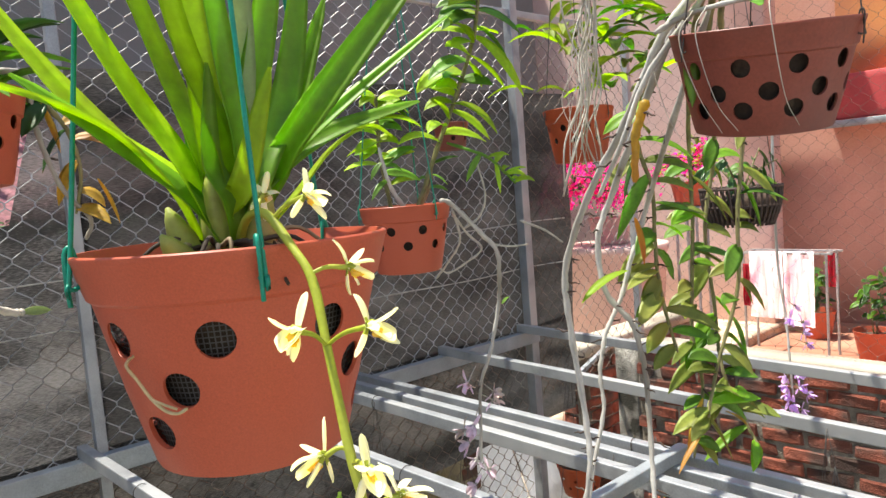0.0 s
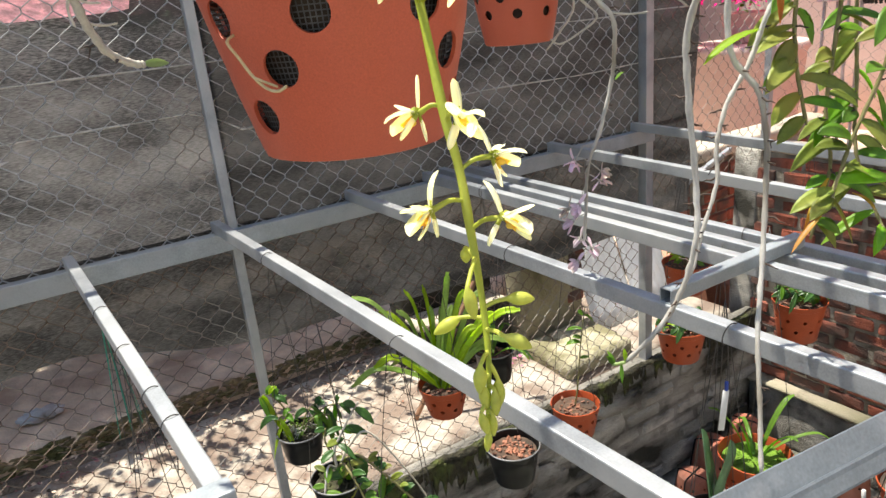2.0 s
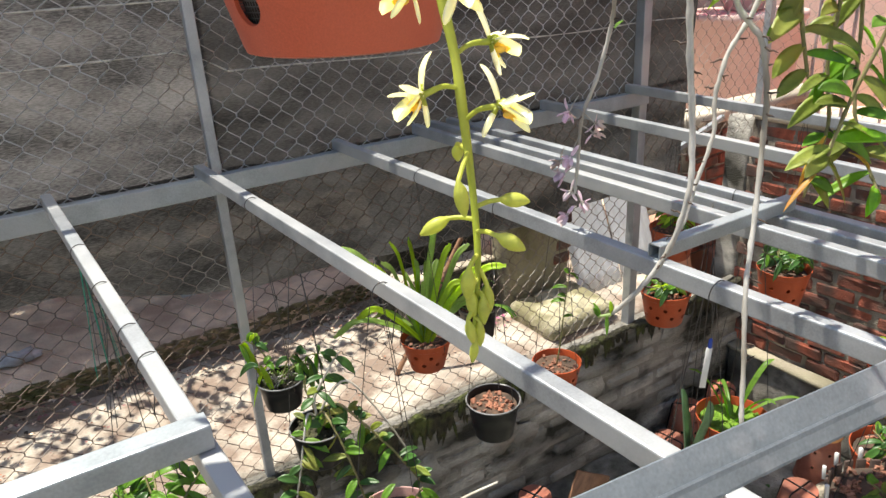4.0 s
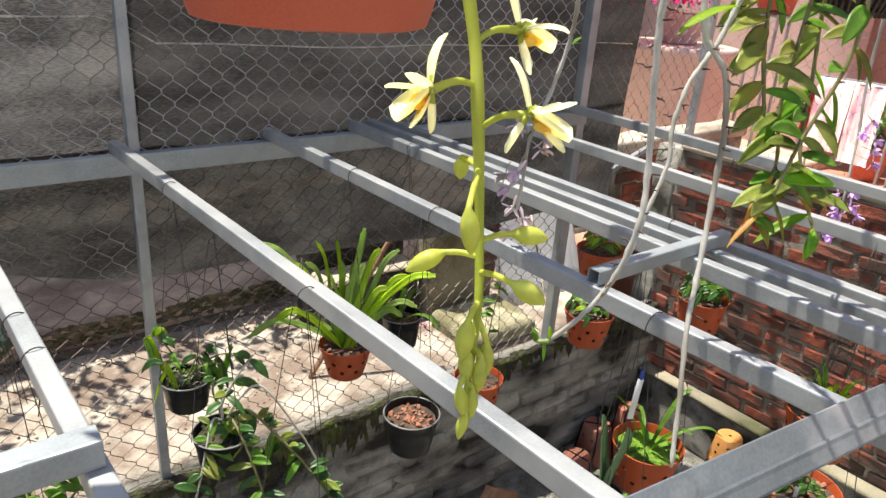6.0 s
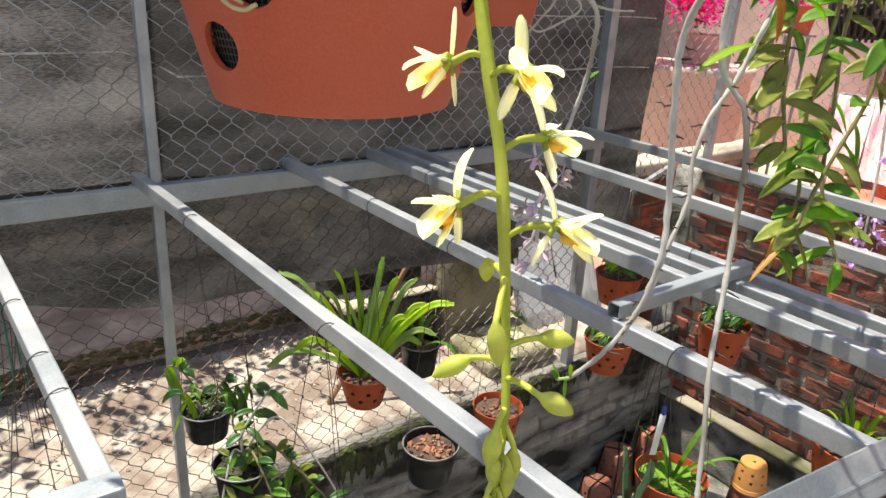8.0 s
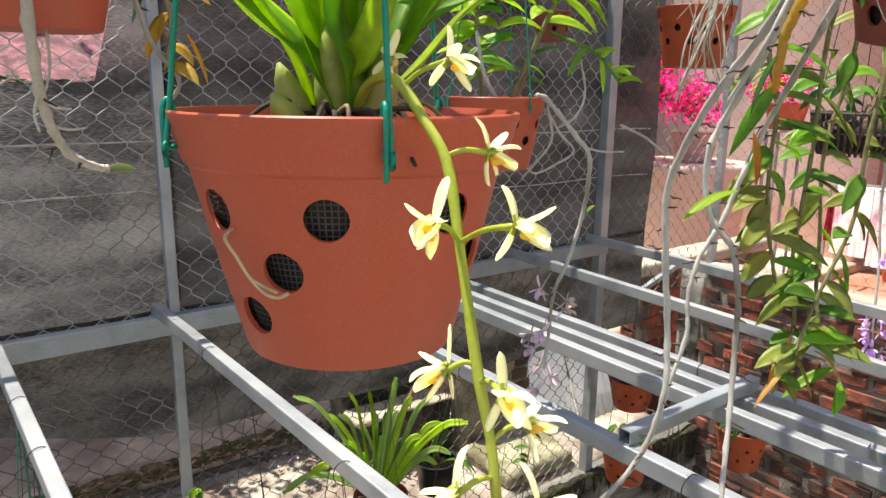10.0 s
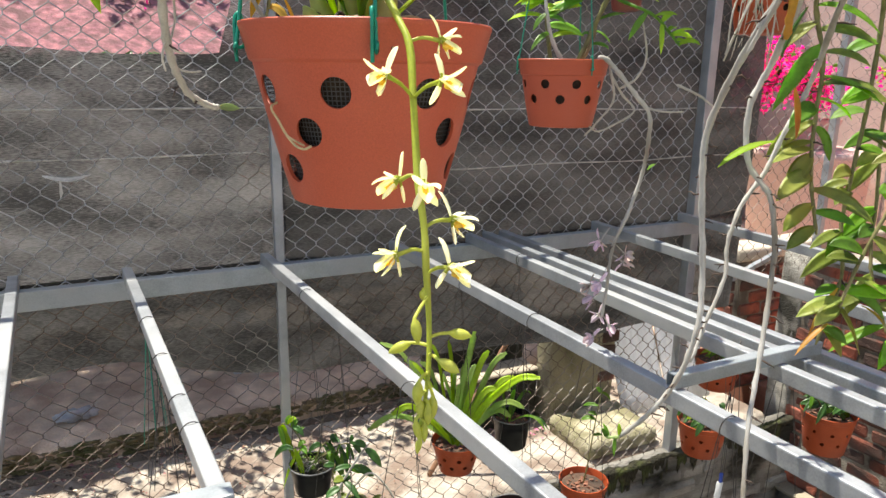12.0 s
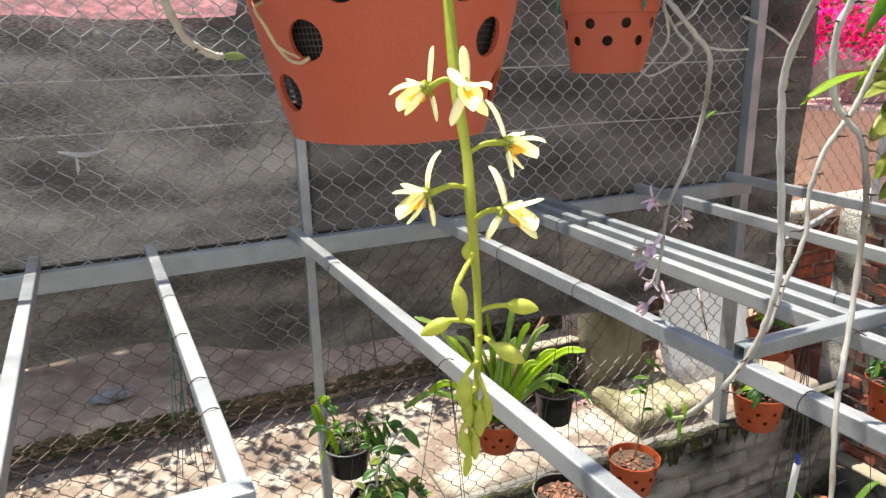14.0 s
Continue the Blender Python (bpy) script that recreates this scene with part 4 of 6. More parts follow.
for mr, mu, er, eu, dep, w, mt in (
        (0.070, 0.080, 0.166, 0.150, 0.03, 0.010, 1), (0.075, 0.074, 0.146, 0.094, 0.05, 0.014, 1), (-0.053, 0.067, -0.12, 0.158, 0.05, 0.018, 0),
        (-0.045, 0.060, -0.098, 0.106, -0.03, 0.017, 1), (0.016, 0.046, 0.034, 0.105, -0.04, 0.014, 3), (0.050, 0.074, 0.085, 0.17, 0.06, 0.016, 1),
        (-0.02, 0.1, -0.055, 0.2, 0.05, 0.018, 1), (0.02, 0.11, 0.03, 0.22, 0.05, 0.018, 2), (-0.005, 0.06, 0.0, 0.11, -0.03, 0.015, 1), (0.03, 0.06, 0.06, 0.10, 0.03, 0.014, 1)):
    o = Vector((random.uniform(-0.014, 0.014), random.uniform(-0.012, 0.012), 0))
    strap_leaf(cymb, [o, o + (VIEW_R * mr * 0.45 + UP * mu * 0.55 + VIEW_F * dep * 0.2) * K, (VIEW_R * mr + UP * mu + VIEW_F * dep * 0.6) * K, (VIEW_R * er * 1.06 + UP * eu * 1.06 + VIEW_F * dep) * K], w * 1.1, (leaf_sun, leaf_fresh, leaf_pale, leaf_sun)[mt])
strap_leaf(cymb, [VIEW_R * r + UP * u - VIEW_F * f for r, u, f in ((-0.01, 0.0, 0), (-0.024, 0.036, 0.01), (-0.055, 0.073, 0.02), (-0.110, 0.096, 0.03), (-0.148, 0.092, 0.038), (-0.176, 0.078, 0.042))],
           0.0115, leaf_sun, 0.35, (0, 0, 1))
strap_leaf(cymb, [VIEW_R * r + UP * u + VIEW_F * f for r, u, f in ((0.014, 0.0, 0.01), (0.046, 0.030, 0.025), (0.072, 0.058, 0.03), (0.096, 0.071, 0.03), (0.112, 0.064, 0.03))],
           0.0115, leaf_sun, 0.3, (0, 0, 1))


def bulb(parent, at, r, h, mat, lean=(0, 0), name="pseudobulb"):
    bm = bmesh.new()
    prof = [(r * k, h * z) for k, z in ((0.5, 0), (0.9, 0.15), (1.0, 0.35), (0.85, 0.6), (0.5, 0.85), (0.12, 1.0))]
    rings = lathe(bm, prof, 14, closed=False)
    cap(bm, rings[-1])
    cap(bm, rings[0], True)
    m = pose(*at, lean[0], lean[1], 0)
    bmesh.ops.transform(bm, matrix=m, verts=bm.verts)
    part(name, bm, mat, parent)


for x, y, r, h, lx, ly, mt in ((0, 0, 0.009, 0.055, 5, -6, bulb_green), (-0.012, 0.006, 0.008, 0.04, 4, -22, bulb_green), (0.012, -0.01, 0.0085, 0.05, 8, 8, bulb_green), (-0.018, -0.008, 0.0075, 0.032, 10, -38, bulb_green),
                               (0.018, 0.012, 0.0085, 0.04, -5, 16, bulb_green)):
    bulb(cymb, (x, y, -0.014), r * 1.15, h * 1.15, mt, (lx, ly))
for k in range(30):
    a = random.uniform(0, 6.28)
    r0, r1 = random.uniform(0.005, 0.02), random.uniform(0.03, 0.075)
    bm = bmesh.new()
    p = [Vector((r0 * math.cos(a), r0 * math.sin(a), 0.006)), Vector(((r0 + r1) / 2 * math.cos(a + 0.2), (r0 + r1) / 2 * math.sin(a + 0.2), random.uniform(0.0, 0.012))), Vector((r1 * math.cos(a + 0.1), r1 * math.sin(a + 0.1), -0.014))]
    tube(bm, smooth_line(p, 5), lambda t: 0.0016 - 0.0006 * t, 5)
    part("root", bm, (root_hole_dark, sheath, root_hole_dark)[k % 3], cymb)

# flower spike
AXIS = [(0.417, 0.262, 2.436), (0.414, 0.240, 2.456), (0.410, 0.210, 2.459), (0.411, 0.188, 2.442), (0.412, 0.174, 2.426), (0.408, 0.160, 2.397), (0.402, 0.140, 2.354), (0.4015, 0.130, 2.327), (0.400, 0.124, 2.307),
        (0.3995, 0.118, 2.272), (0.395, 0.110, 2.244), (0.387, 0.104, 2.213)]
axis = smooth_line(local(BASE, AXIS), 6)
bm = bmesh.new()
tube(bm, axis, lambda t: (0.0025 - 0.0006 * t) * (1 - 0.5 * max(0, t - 0.72) / 0.28) * (1 + 0.07 * math.sin(37 * t)), 10)
spike = part("flower_spike", bm, spike_green, cymb, "arching yellow-green flower stem")


def on_axis(z):
    """The hanging part of the stem at a height."""
    return min((q for q in axis if q.y < -0.05), key=lambda q: abs(q.z + BASE.z - z)).copy()


def tepal(bm, at, way, face, ln, wd, curl, mat=0):
    """A narrow petal that widens past the middle and rolls back at its tip."""
    n = 8
    pts = [at + way * ln * t * (1 - 0.12 * t) - face * curl * ln * t ** 3 for t in [i / n for i in range(n + 1)]]
    blade(bm, pts, wd * 0.84, face, 0.45, mat, lambda t: (0.38 + 0.75 * math.sin(math.pi * min(1, 0.08 + 0.80 * t)) ** 1.1) * (1 if t < 0.95 else 0.35), 0.0004)


def flower(at, parent, base, s=1.0, seed=0, twist=0.0, stem_lift=0.004, mats=None, name="flower"):
    """A nodding flower: tall back sepal, two petals held forward, two hanging sepals, cupped lip with a yellow chin, on a thin stalk."""
    rnd = random.Random(seed)
    at, base = Vector(at), Vector(base)
    out = at - base
    out.z *= 0.4
    out = out.normalized()
    side = out.cross(UP).normalized()
    turn = Matrix.Rotation(radians(twist), 3, out)
    side, up = turn @ side, turn @ side.cross(out).normalized()
    hub = at - out * 0.0045 * s
    bm = bmesh.new()
    tube(bm, smooth_line([base, base.lerp(hub, 0.45) + Vector((0, 0, stem_lift * 0.5)), hub], 5), lambda t: 0.0010 + 0.0005 * t * t, 7, 2)
    ways = ((up * 1.0 - out * rnd.uniform(0.05, 0.35) + side * rnd.uniform(-0.15, 0.15), out, 0.0188, 0.0046, rnd.uniform(-0.1, 0.25)),
            (out * 0.85 + side * 0.5 + up * rnd.uniform(0.0, 0.35), up, 0.0165, 0.0056, rnd.uniform(-0.2, 0.25)),
            (out * 0.85 - side * 0.5 + up * rnd.uniform(0.0, 0.35), up, 0.0165, 0.0056, rnd.uniform(-0.2, 0.25)),
            (-up * 0.85 + side * 0.45 - out * rnd.uniform(-0.1, 0.5), -out, 0.0162, 0.0044, rnd.uniform(-0.3, 0.1)),
            (-up * 0.75 - side * 0.4 + out * rnd.uniform(0.2, 0.7), out, 0.0162, 0.0052, rnd.uniform(-0.3, 0.1)))
    for way, face, ln, wd, curl in ways:
        tepal(bm, hub, way.normalized(), face.normalized(), ln * s * rnd.uniform(0.9, 1.08), wd * s, curl)
    # cupped lip with a chin under it
    for off, wd in ((0.0, 0.0086), (0.0016, 0.0060)):
        pts = [hub + out * (0.0125 - off) * s * t - up * (0.0032 * math.sin(2.6 * t) + 0.006 * t * t - off) * s for t in [i / 7 for i in range(8)]]
        blade(bm, pts, wd * s, up, 0.8, 0, lambda t: (0.5 + 0.6 * math.sin(math.pi * min(1, 0.1 + 0.75 * t))) * (1 if t < 0.99 else 0.5), 0.0005)
    chin = hub + out * 0.0042 * s - up * 0.0036 * s
    bmesh.ops.create_icosphere(bm, subdivisions=2, radius=0.0023 * s, matrix=Matrix.Translation(chin) @ out.to_track_quat("X", "Z").to_matrix().to_4x4() @ Matrix.Diagonal((1.25, 0.85, 0.75, 1)))
    for f in bm.faces:
        c = f.calc_center_median()
        if (c - chin).length < 0.0031 * s and f.material_index == 0:
            f.material_index = 1
        elif (c - hub).length < 0.0034 * s and f.material_index == 0:
            f.material_index = 2
    tube(bm, [hub, hub + out * 0.003 * s + up * 0.0012 * s, hub + out * 0.006 * s + up * 0.0004 * s], 0.0013 * s, 7, 0)
    return part(name, bm, mats or [petal, lip_yellow, spike_green], parent)


ATTACH = {0: Vector((0.412, 0.222, 2.460)), 1: Vector((0.410, 0.204, 2.456)), 2: Vector((0.412, 0.176, 2.429))}
for k, (x, y, z, zs, s, tw) in enumerate(((0.424, 0.236, 2.469, 0, 0.90, 20), (0.416, 0.174, 2.467, 0, 0.95, -10), (0.4344, 0.1691, 2.4301, 0, 1.0, 5), (0.3807, 0.1411, 2.4105, 2.399, 1.0, -12), (0.4140, 0.1290, 2.4080, 2.396, 1.0, 8),
                                          (0.3943 - 0.004, 0.1500, 2.3515, 2.355, 1.05, 15), (0.3935, 0.1125, 2.3530, 2.349, 0.95, 4), (0.4222, 0.1276, 2.3310, 2.327, 1.0, -8), (0.3784, 0.1260, 2.3140, 2.313, 1.02, 10), (0.4085, 0.1045, 2.3095, 2.303, 1.0, -5))):
    p = Vector((x, y, z)) - BASE
    flower(p, spike, ATTACH[k] - BASE if k in ATTACH else on_axis(zs), s, k + 3, tw)


def bud(parent, base, middle, way, ln, r, name="flower_bud"):
    """A pointed oval bud on a thin stalk."""
    base, middle, way = Vector(base), Vector(middle), Vector(way).normalized()
    a = middle - way * ln * 0.5
    bm = bmesh.new()
    stalk = smooth_line([base, base.lerp(a, 0.5) + Vector((0, 0, 0.0008)), a - way * 0.0006], 5)
    body = [a + way * ln * t + Vector((0, 0, -0.0012 * t * t)) for t in (0, 0.08, 0.2, 0.35, 0.5, 0.65, 0.78, 0.9, 0.97, 1.0)]
    widths = (0.32, 0.55, 0.82, 0.98, 1.0, 0.9, 0.7, 0.42, 0.2, 0.06)
    line = stalk + body[1:]
    n = len(stalk)
    tube(bm, line, lambda t: 0.0010 if round(t * (len(line) - 1)) < n - 1 else r * widths[round(t * (len(line) - 1)) - n + 1], 12)
    part(name, bm, bud_green, parent)


for x, y, z, z0, way, ln, r in ((0.4035, 0.134, 2.2865, 2.290, (0, 0, -1), 0.006, 0.0026), (0.3870, 0.1080, 2.2757, 2.287, VIEW_R * 0.15 - UP, 0.0135, 0.0030), (0.4160, 0.1108, 2.2683, 2.267, VIEW_R - UP * 0.08, 0.0125, 0.0032),
                                (0.3846, 0.1260, 2.2600, 2.264, -VIEW_R - UP * 0.4, 0.0130, 0.0031), (0.4000, 0.0935, 2.2586, 2.258, VIEW_R - UP * 0.55, 0.0125, 0.0032), (0.3872, 0.1063, 2.2397, 2.250, -UP - VIEW_R * 0.1, 0.0125, 0.0031),
                                (0.3965, 0.1060, 2.2295, 2.242, -UP, 0.0125, 0.0029), (0.3890, 0.1065, 2.2300, 2.241, -UP + VIEW_R * 0.1, 0.0115, 0.0026), (0.3925, 0.1035, 2.2270, 2.236, -UP, 0.0115, 0.0025), (0.3860, 0.1040, 2.2190, 2.230, -UP + VIEW_R * 0.2, 0.010, 0.0023),
                                (0.3905, 0.1040, 2.2165, 2.226, -UP, 0.0105, 0.0022), (0.3868, 0.1035, 2.2095, 2.218, -UP - VIEW_R * 0.2, 0.009, 0.0019)):
    bud(spike, on_axis(z0), Vector((x, y, z)) - BASE, way, ln, r)
# a thin dry root that comes out of one hole of the big pot
bm = bmesh.new()
hp = lambda deg, r, z: Vector((0.4273 + 0.88 * r * math.cos(radians(deg)), 0.2836 + 0.88 * r * math.sin(radians(deg)), 2.4438 + 0.925 * (z - 2.447)))
tube(bm, smooth_line(local(BASE, [hp(AX - 61.5, 0.084, 2.390), hp(AX - 60, 0.0920, 2.386), hp(AX - 56.5, 0.0898, 2.377), hp(AX - 52.5, 0.0875, 2.367), hp(AX - 47, 0.0860, 2.3595), hp(AX - 42, 0.0850, 2.3575), hp(AX - 38, 0.0840, 2.360)]), 6), 0.0009, 6)
tube(bm, smooth_line(local(BASE, [hp(AX - 52, 0.0873, 2.366), hp(AX - 47, 0.0865, 2.363), hp(AX - 42, 0.0850, 2.360)]), 5), 0.0007, 6)
part("root", bm, straw, cymb, "thin dry root out of a pot hole")


def leaf_part(parent, base, way, length, width, mat, droop=0.3, fold=0.35, face=(0, 0, 1), name="leaf"):
    bm = bmesh.new()
    oval_leaf(bm, base, way, length, width, droop, 0, face, fold)
    return part(name, bm, mat, parent)


def cane(parent, base, pts, r, mat, nodes=9, spurs=0, leaves=0, ll=0.07, lw=0.02, mats=None, seed=0, start=0.0, droop=0.5, taper=0.35, label="", name="cane", seg=8):
    """A jointed orchid cane with swollen nodes; spurs are old flower stubs; leaves stand in two rows."""
    rnd = random.Random(seed)
    line = smooth_line(local(base, pts), 8)
    bm = bmesh.new()
    rr = lambda t: r * (1 - taper * t) * (1 + 0.16 * abs(math.sin(math.pi * nodes * t)) ** 8 * 1.0 - 0.06 * math.sin(2 * math.pi * nodes * t + 1)) * (1.0 if 0.01 < t < 0.99 else 0.6)
    jl = [p + Vector((rnd.uniform(-1, 1), rnd.uniform(-1, 1), 0)) * r * 0.12 for p in line]
    tube(bm, jl, rr, seg)
    ob = part(name, bm, mat, parent, label)
    n = len(jl) - 1
    for k in range(spurs):
        i = int((0.08 + 0.86 * (k + rnd.random() * 0.6) / spurs) * n)
        a = rnd.uniform(0, 6.28)
        d = Vector((math.cos(a), math.sin(a), rnd.uniform(-0.4, 0.2))).normalized()
        ln = rnd.uniform(0.012, 0.030)
        bm = bmesh.new()
        kink = Vector((rnd.uniform(-0.3, 0.3), rnd.uniform(-0.3, 0.3), rnd.uniform(-0.5, 0.5)))
        mid = jl[i] + (d + kink * 0.5) * ln * 0.45
        tube(bm, [jl[i], jl[i] + d * ln * 0.2, mid, mid + (d - kink) * ln * 0.25, mid + (d - kink * 0.3) * ln * 0.55], lambda t: 0.0019 - 0.0010 * t + 0.0003 * math.sin(17 * t), 5)
        if k % 3 == 0:
            tube(bm, [mid, mid + (d * 0.3 + kink - UP * 0.4) * ln * 0.3, mid + (d * 0.5 + kink - UP * 0.7) * ln * 0.5], lambda t: 0.0011 - 0.0005 * t, 5)
        part("flower_stub", bm, spur_brown, ob)
    for k in range(leaves):
        t = min(0.99, start + (1 - start) * (k + 0.6 + rnd.uniform(-0.6, 0.6)) / leaves)
        i = min(n - 1, int(t * n))
        d = (jl[min(n, i + 1)] - jl[max(0, i - 1)]).normalized()
        s = d.cross(VIEW_F)
        s = s.normalized() if s.length > 1e-4 else VIEW_R
        sg = rnd.choice((1, -1, 1 if k % 2 else -1))
        way = s * sg * rnd.uniform(0.6, 1.0) + VIEW_F * rnd.uniform(-0.7, 0.5) + d * rnd.uniform(-0.2, 0.45) + UP * rnd.uniform(-0.15, 0.3)
        m = rnd.choice(mats)
        leaf_part(ob, jl[i], way, ll * rnd.uniform(0.55, 1.2), lw * rnd.uniform(0.7, 1.2), m, droop * rnd.uniform(0.3, 1.2), 0.35, (rnd.uniform(-0.6, 0.1), rnd.uniform(-1.3, -0.3), 1))
    return ob


# ---- hanging dendrobium beside the dark pot
DEN = Vector((1.02, 0.25, 2.63))
den = thing("orchid_plant", DEN, "hanging cane orchid with silvery leafless canes and green leafy shoots", "orchid")
cane(den, DEN, [(1.01, 0.28, 2.67), (0.99, 0.32, 2.62), (1.005, 0.385, 2.53), (1.035, 0.47, 2.44), (1.04, 0.52, 2.34), (1.04, 0.52, 2.26), (1.05, 0.51, 2.12), (1.04, 0.50, 2.04), (1.02, 0.51, 1.96), (0.99, 0.53, 1.90), (0.96, 0.56, 1.85)],
     0.0054, cane_grey, 22, 26, seed=1, label="long silvery bare cane")
cane(den, DEN, [(1.01, 0.29, 2.67), (1.02, 0.34, 2.60), (1.07, 0.42, 2.51), (1.13, 0.50, 2.43), (1.12, 0.52, 2.37), (1.12, 0.51, 2.29), (1.14, 0.48, 2.24), (1.15, 0.47, 2.17), (1.14, 0.46, 2.09), (1.11, 0.44, 1.99), (1.08, 0.42, 1.90), (1.05, 0.39, 1.80), (1.03, 0.37, 1.72)],
     0.0052, cane_grey, 24, 26, seed=2, label="long silvery bare cane")
cane(den, DEN, [(1.03, 0.28, 2.65), (1.12, 0.40, 2.50), (1.21, 0.49, 2.41), (1.19, 0.51, 2.33), (1.17, 0.52, 2.27), (1.14, 0.53, 2.22), (1.12, 0.53, 2.16), (1.11, 0.52, 2.11), (1.08, 0.52, 2.04), (1.05, 0.515, 1.98)],
     0.0044, cane_grey, 18, 20, seed=3, label="thin bare cane")
cane(den, DEN, [(0.99, 0.27, 2.65), (0.97, 0.33, 2.575), (0.955, 0.36, 2.50), (0.96, 0.40, 2.44)], 0.0040, cane_grey, 9, 9, seed=4)
cane(den, DEN, [(0.958, 0.325, 2.548), (0.953, 0.338, 2.51), (0.953, 0.342, 2.455)], 0.0060, leaf_yellow, 7, 2, seed=5, label="withered orange-yellow shoot")
cane(den, DEN, [(0.94, 0.30, 2.615), (0.965, 0.27, 2.632), (1.0, 0.215, 2.640), (1.03, 0.17, 2.640)], 0.0034, cane_grey, 7, 0, seed=6)
cane(den, DEN, [(0.96, 0.56, 1.85), (0.945, 0.575, 1.845)], 0.003, leaf_pale, 2, 0, 4, 0.03, 0.008, [leaf_mid, leaf_sun], 8, droop=0.2)
LEAFY = [((1.21, 0.5, 2.53), (1.23, 0.49, 2.44), (1.23, 0.49, 2.35), (1.225, 0.48, 2.27), (1.23, 0.46, 2.18)),
         ((1.37, 0.5, 2.52), (1.37, 0.5, 2.39), (1.36, 0.5, 2.29), (1.35, 0.5, 2.18), (1.34, 0.48, 2.09), (1.30, 0.48, 1.98)),
         ((1.46, 0.5, 2.50), (1.45, 0.52, 2.36), (1.45, 0.51, 2.23), (1.43, 0.49, 2.11), (1.43, 0.46, 2.03), (1.42, 0.42, 1.97)),
         ((1.40, 0.42, 2.54), (1.39, 0.43, 2.38), (1.38, 0.43, 2.26), (1.34, 0.45, 2.14), (1.31, 0.46, 2.04))]
for k, pts in enumerate(LEAFY):
    top = [DEN + Vector((0.02 * k - 0.02, 0.03, 0.04)), tuple((Vector(pts[0]) + DEN) / 2 + Vector((0, 0.02, 0.06)))]
    cane(den, DEN, top + list(pts), 0.0040, cane_green, 20, 6, 23, 0.074, 0.025, [leaf_olive, leaf_olive, leaf_mid, leaf_fresh], 20 + k, start=0.26, droop=0.5, label="leafy green cane")
for base, way, ln, w, mt in (((0.965, 0.275, 2.605), (0.05, 0.0, -1), 0.058, 0.020, leaf_mid), ((1.12, 0.47, 2.325), (-0.9, 0.3, -0.18), 0.085, 0.026, leaf_sun), ((1.16, 0.48, 2.40), (0.2, -0.1, -1), 0.06, 0.02, leaf_yellow),
                             ((1.31, 0.47, 2.02), (-0.9, 0.15, -0.5), 0.07, 0.012, leaf_yellow), ((1.32, 0.47, 2.08), (-0.8, 0.0, -0.75), 0.08, 0.011, leaf_yellow), ((1.0, 0.26, 2.66), (-0.7, 0.4, 0.1), 0.07, 0.026, leaf_sun),
                             ((1.06, 0.40, 2.50), (-0.3, 0.3, -0.9), 0.06, 0.022, leaf_dark), ((1.36, 0.45, 2.05), (0.8, -0.3, -0.4), 0.05, 0.016, leaf_yellow), ((1.04, 0.2, 2.65), (0.2, 0.5, 0.7), 0.09, 0.03, leaf_mid),
                             ((1.02, 0.22, 2.65), (-0.3, 0.2, 0.8), 0.09, 0.03, leaf_sun), ((1.06, 0.18, 2.65), (0.6, -0.2, 0.7), 0.09, 0.028, leaf_mid), ((1.09, 0.25, 2.65), (0.5, 0.5, 0.4), 0.1, 0.03, leaf_mid)):
    leaf_part(den, Vector(base) - DEN, way, ln, w, mt, 0.25)
for k in range(4):
    bm = bmesh.new()
    a = random.uniform(0, 6.28)
    p0 = Vector((1.03, 0.222, 2.62)) - DEN + Vector((0.09 * math.cos(a), 0.10 * math.sin(a), 0.01))
    p = [p0, p0 + Vector((0.02 * math.cos(a), 0.02 * math.sin(a), -0.03)), p0 + Vector((0.012 * math.cos(a + 1), 0.012 * math.sin(a + 1), -0.085 - 0.03 * random.random())), p0 + Vector((0.025 * math.cos(a + 2), 0.025 * math.sin(a + 2), -0.13))]
    tube(bm, smooth_line(p, 6), lambda t: 0.0007 - 0.0004 * t, 5)
    part("root", bm, root_white, den)

# ---- second pot: long root with a green tip, small leaves
Q2 = Vector((0.347, 0.775, 2.60))
q2 = thing("orchid_plant", Q2, "dark-leaved orchid with a long white trailing cane", "orchid")
cane(q2, Q2, [(0.336, 0.725, 2.632), (0.333, 0.69, 2.615), (0.331, 0.682, 2.554), (0.333, 0.70, 2.494), (0.342, 0.745, 2.435), (0.356, 0.775, 2.400), (0.372, 0.798, 2.377), (0.400, 0.822, 2.362), (0.413, 0.826, 2.360)], 0.0058, root_white, 16, 5, seed=31, taper=0.3, label="long white bare cane")
leaf_part(q2, Vector((0.411, 0.826, 2.36)) - Q2, (0.9, -0.1, 0.03), 0.030, 0.011, leaf_pale, 0.1, 0.2, (-0.4, -0.9, 0.2))
cane(q2, Q2, [(0.40, 0.78, 2.63), (0.438, 0.80, 2.631), (0.442, 0.80, 2.582), (0.451, 0.80, 2.537), (0.466, 0.80, 2.495), (0.49, 0.80, 2.462), (0.482, 0.80, 2.438)], 0.0035, cane_grey, 9, 2, seed=32)
for k, pts in enumerate((((0.341, 0.742, 2.440), (0.352, 0.740, 2.432), (0.366, 0.735, 2.430)), ((0.350, 0.765, 2.412), (0.368, 0.770, 2.408), (0.384, 0.775, 2.409)), ((0.339, 0.735, 2.447), (0.333, 0.735, 2.425), (0.336, 0.735, 2.408)), ((0.352, 0.742, 2.505), (0.352, 0.745, 2.47), (0.345, 0.745, 2.445)))):
    cane(q2, Q2, pts, 0.0017, root_white, 4, 0, seed=330 + k, name="root")
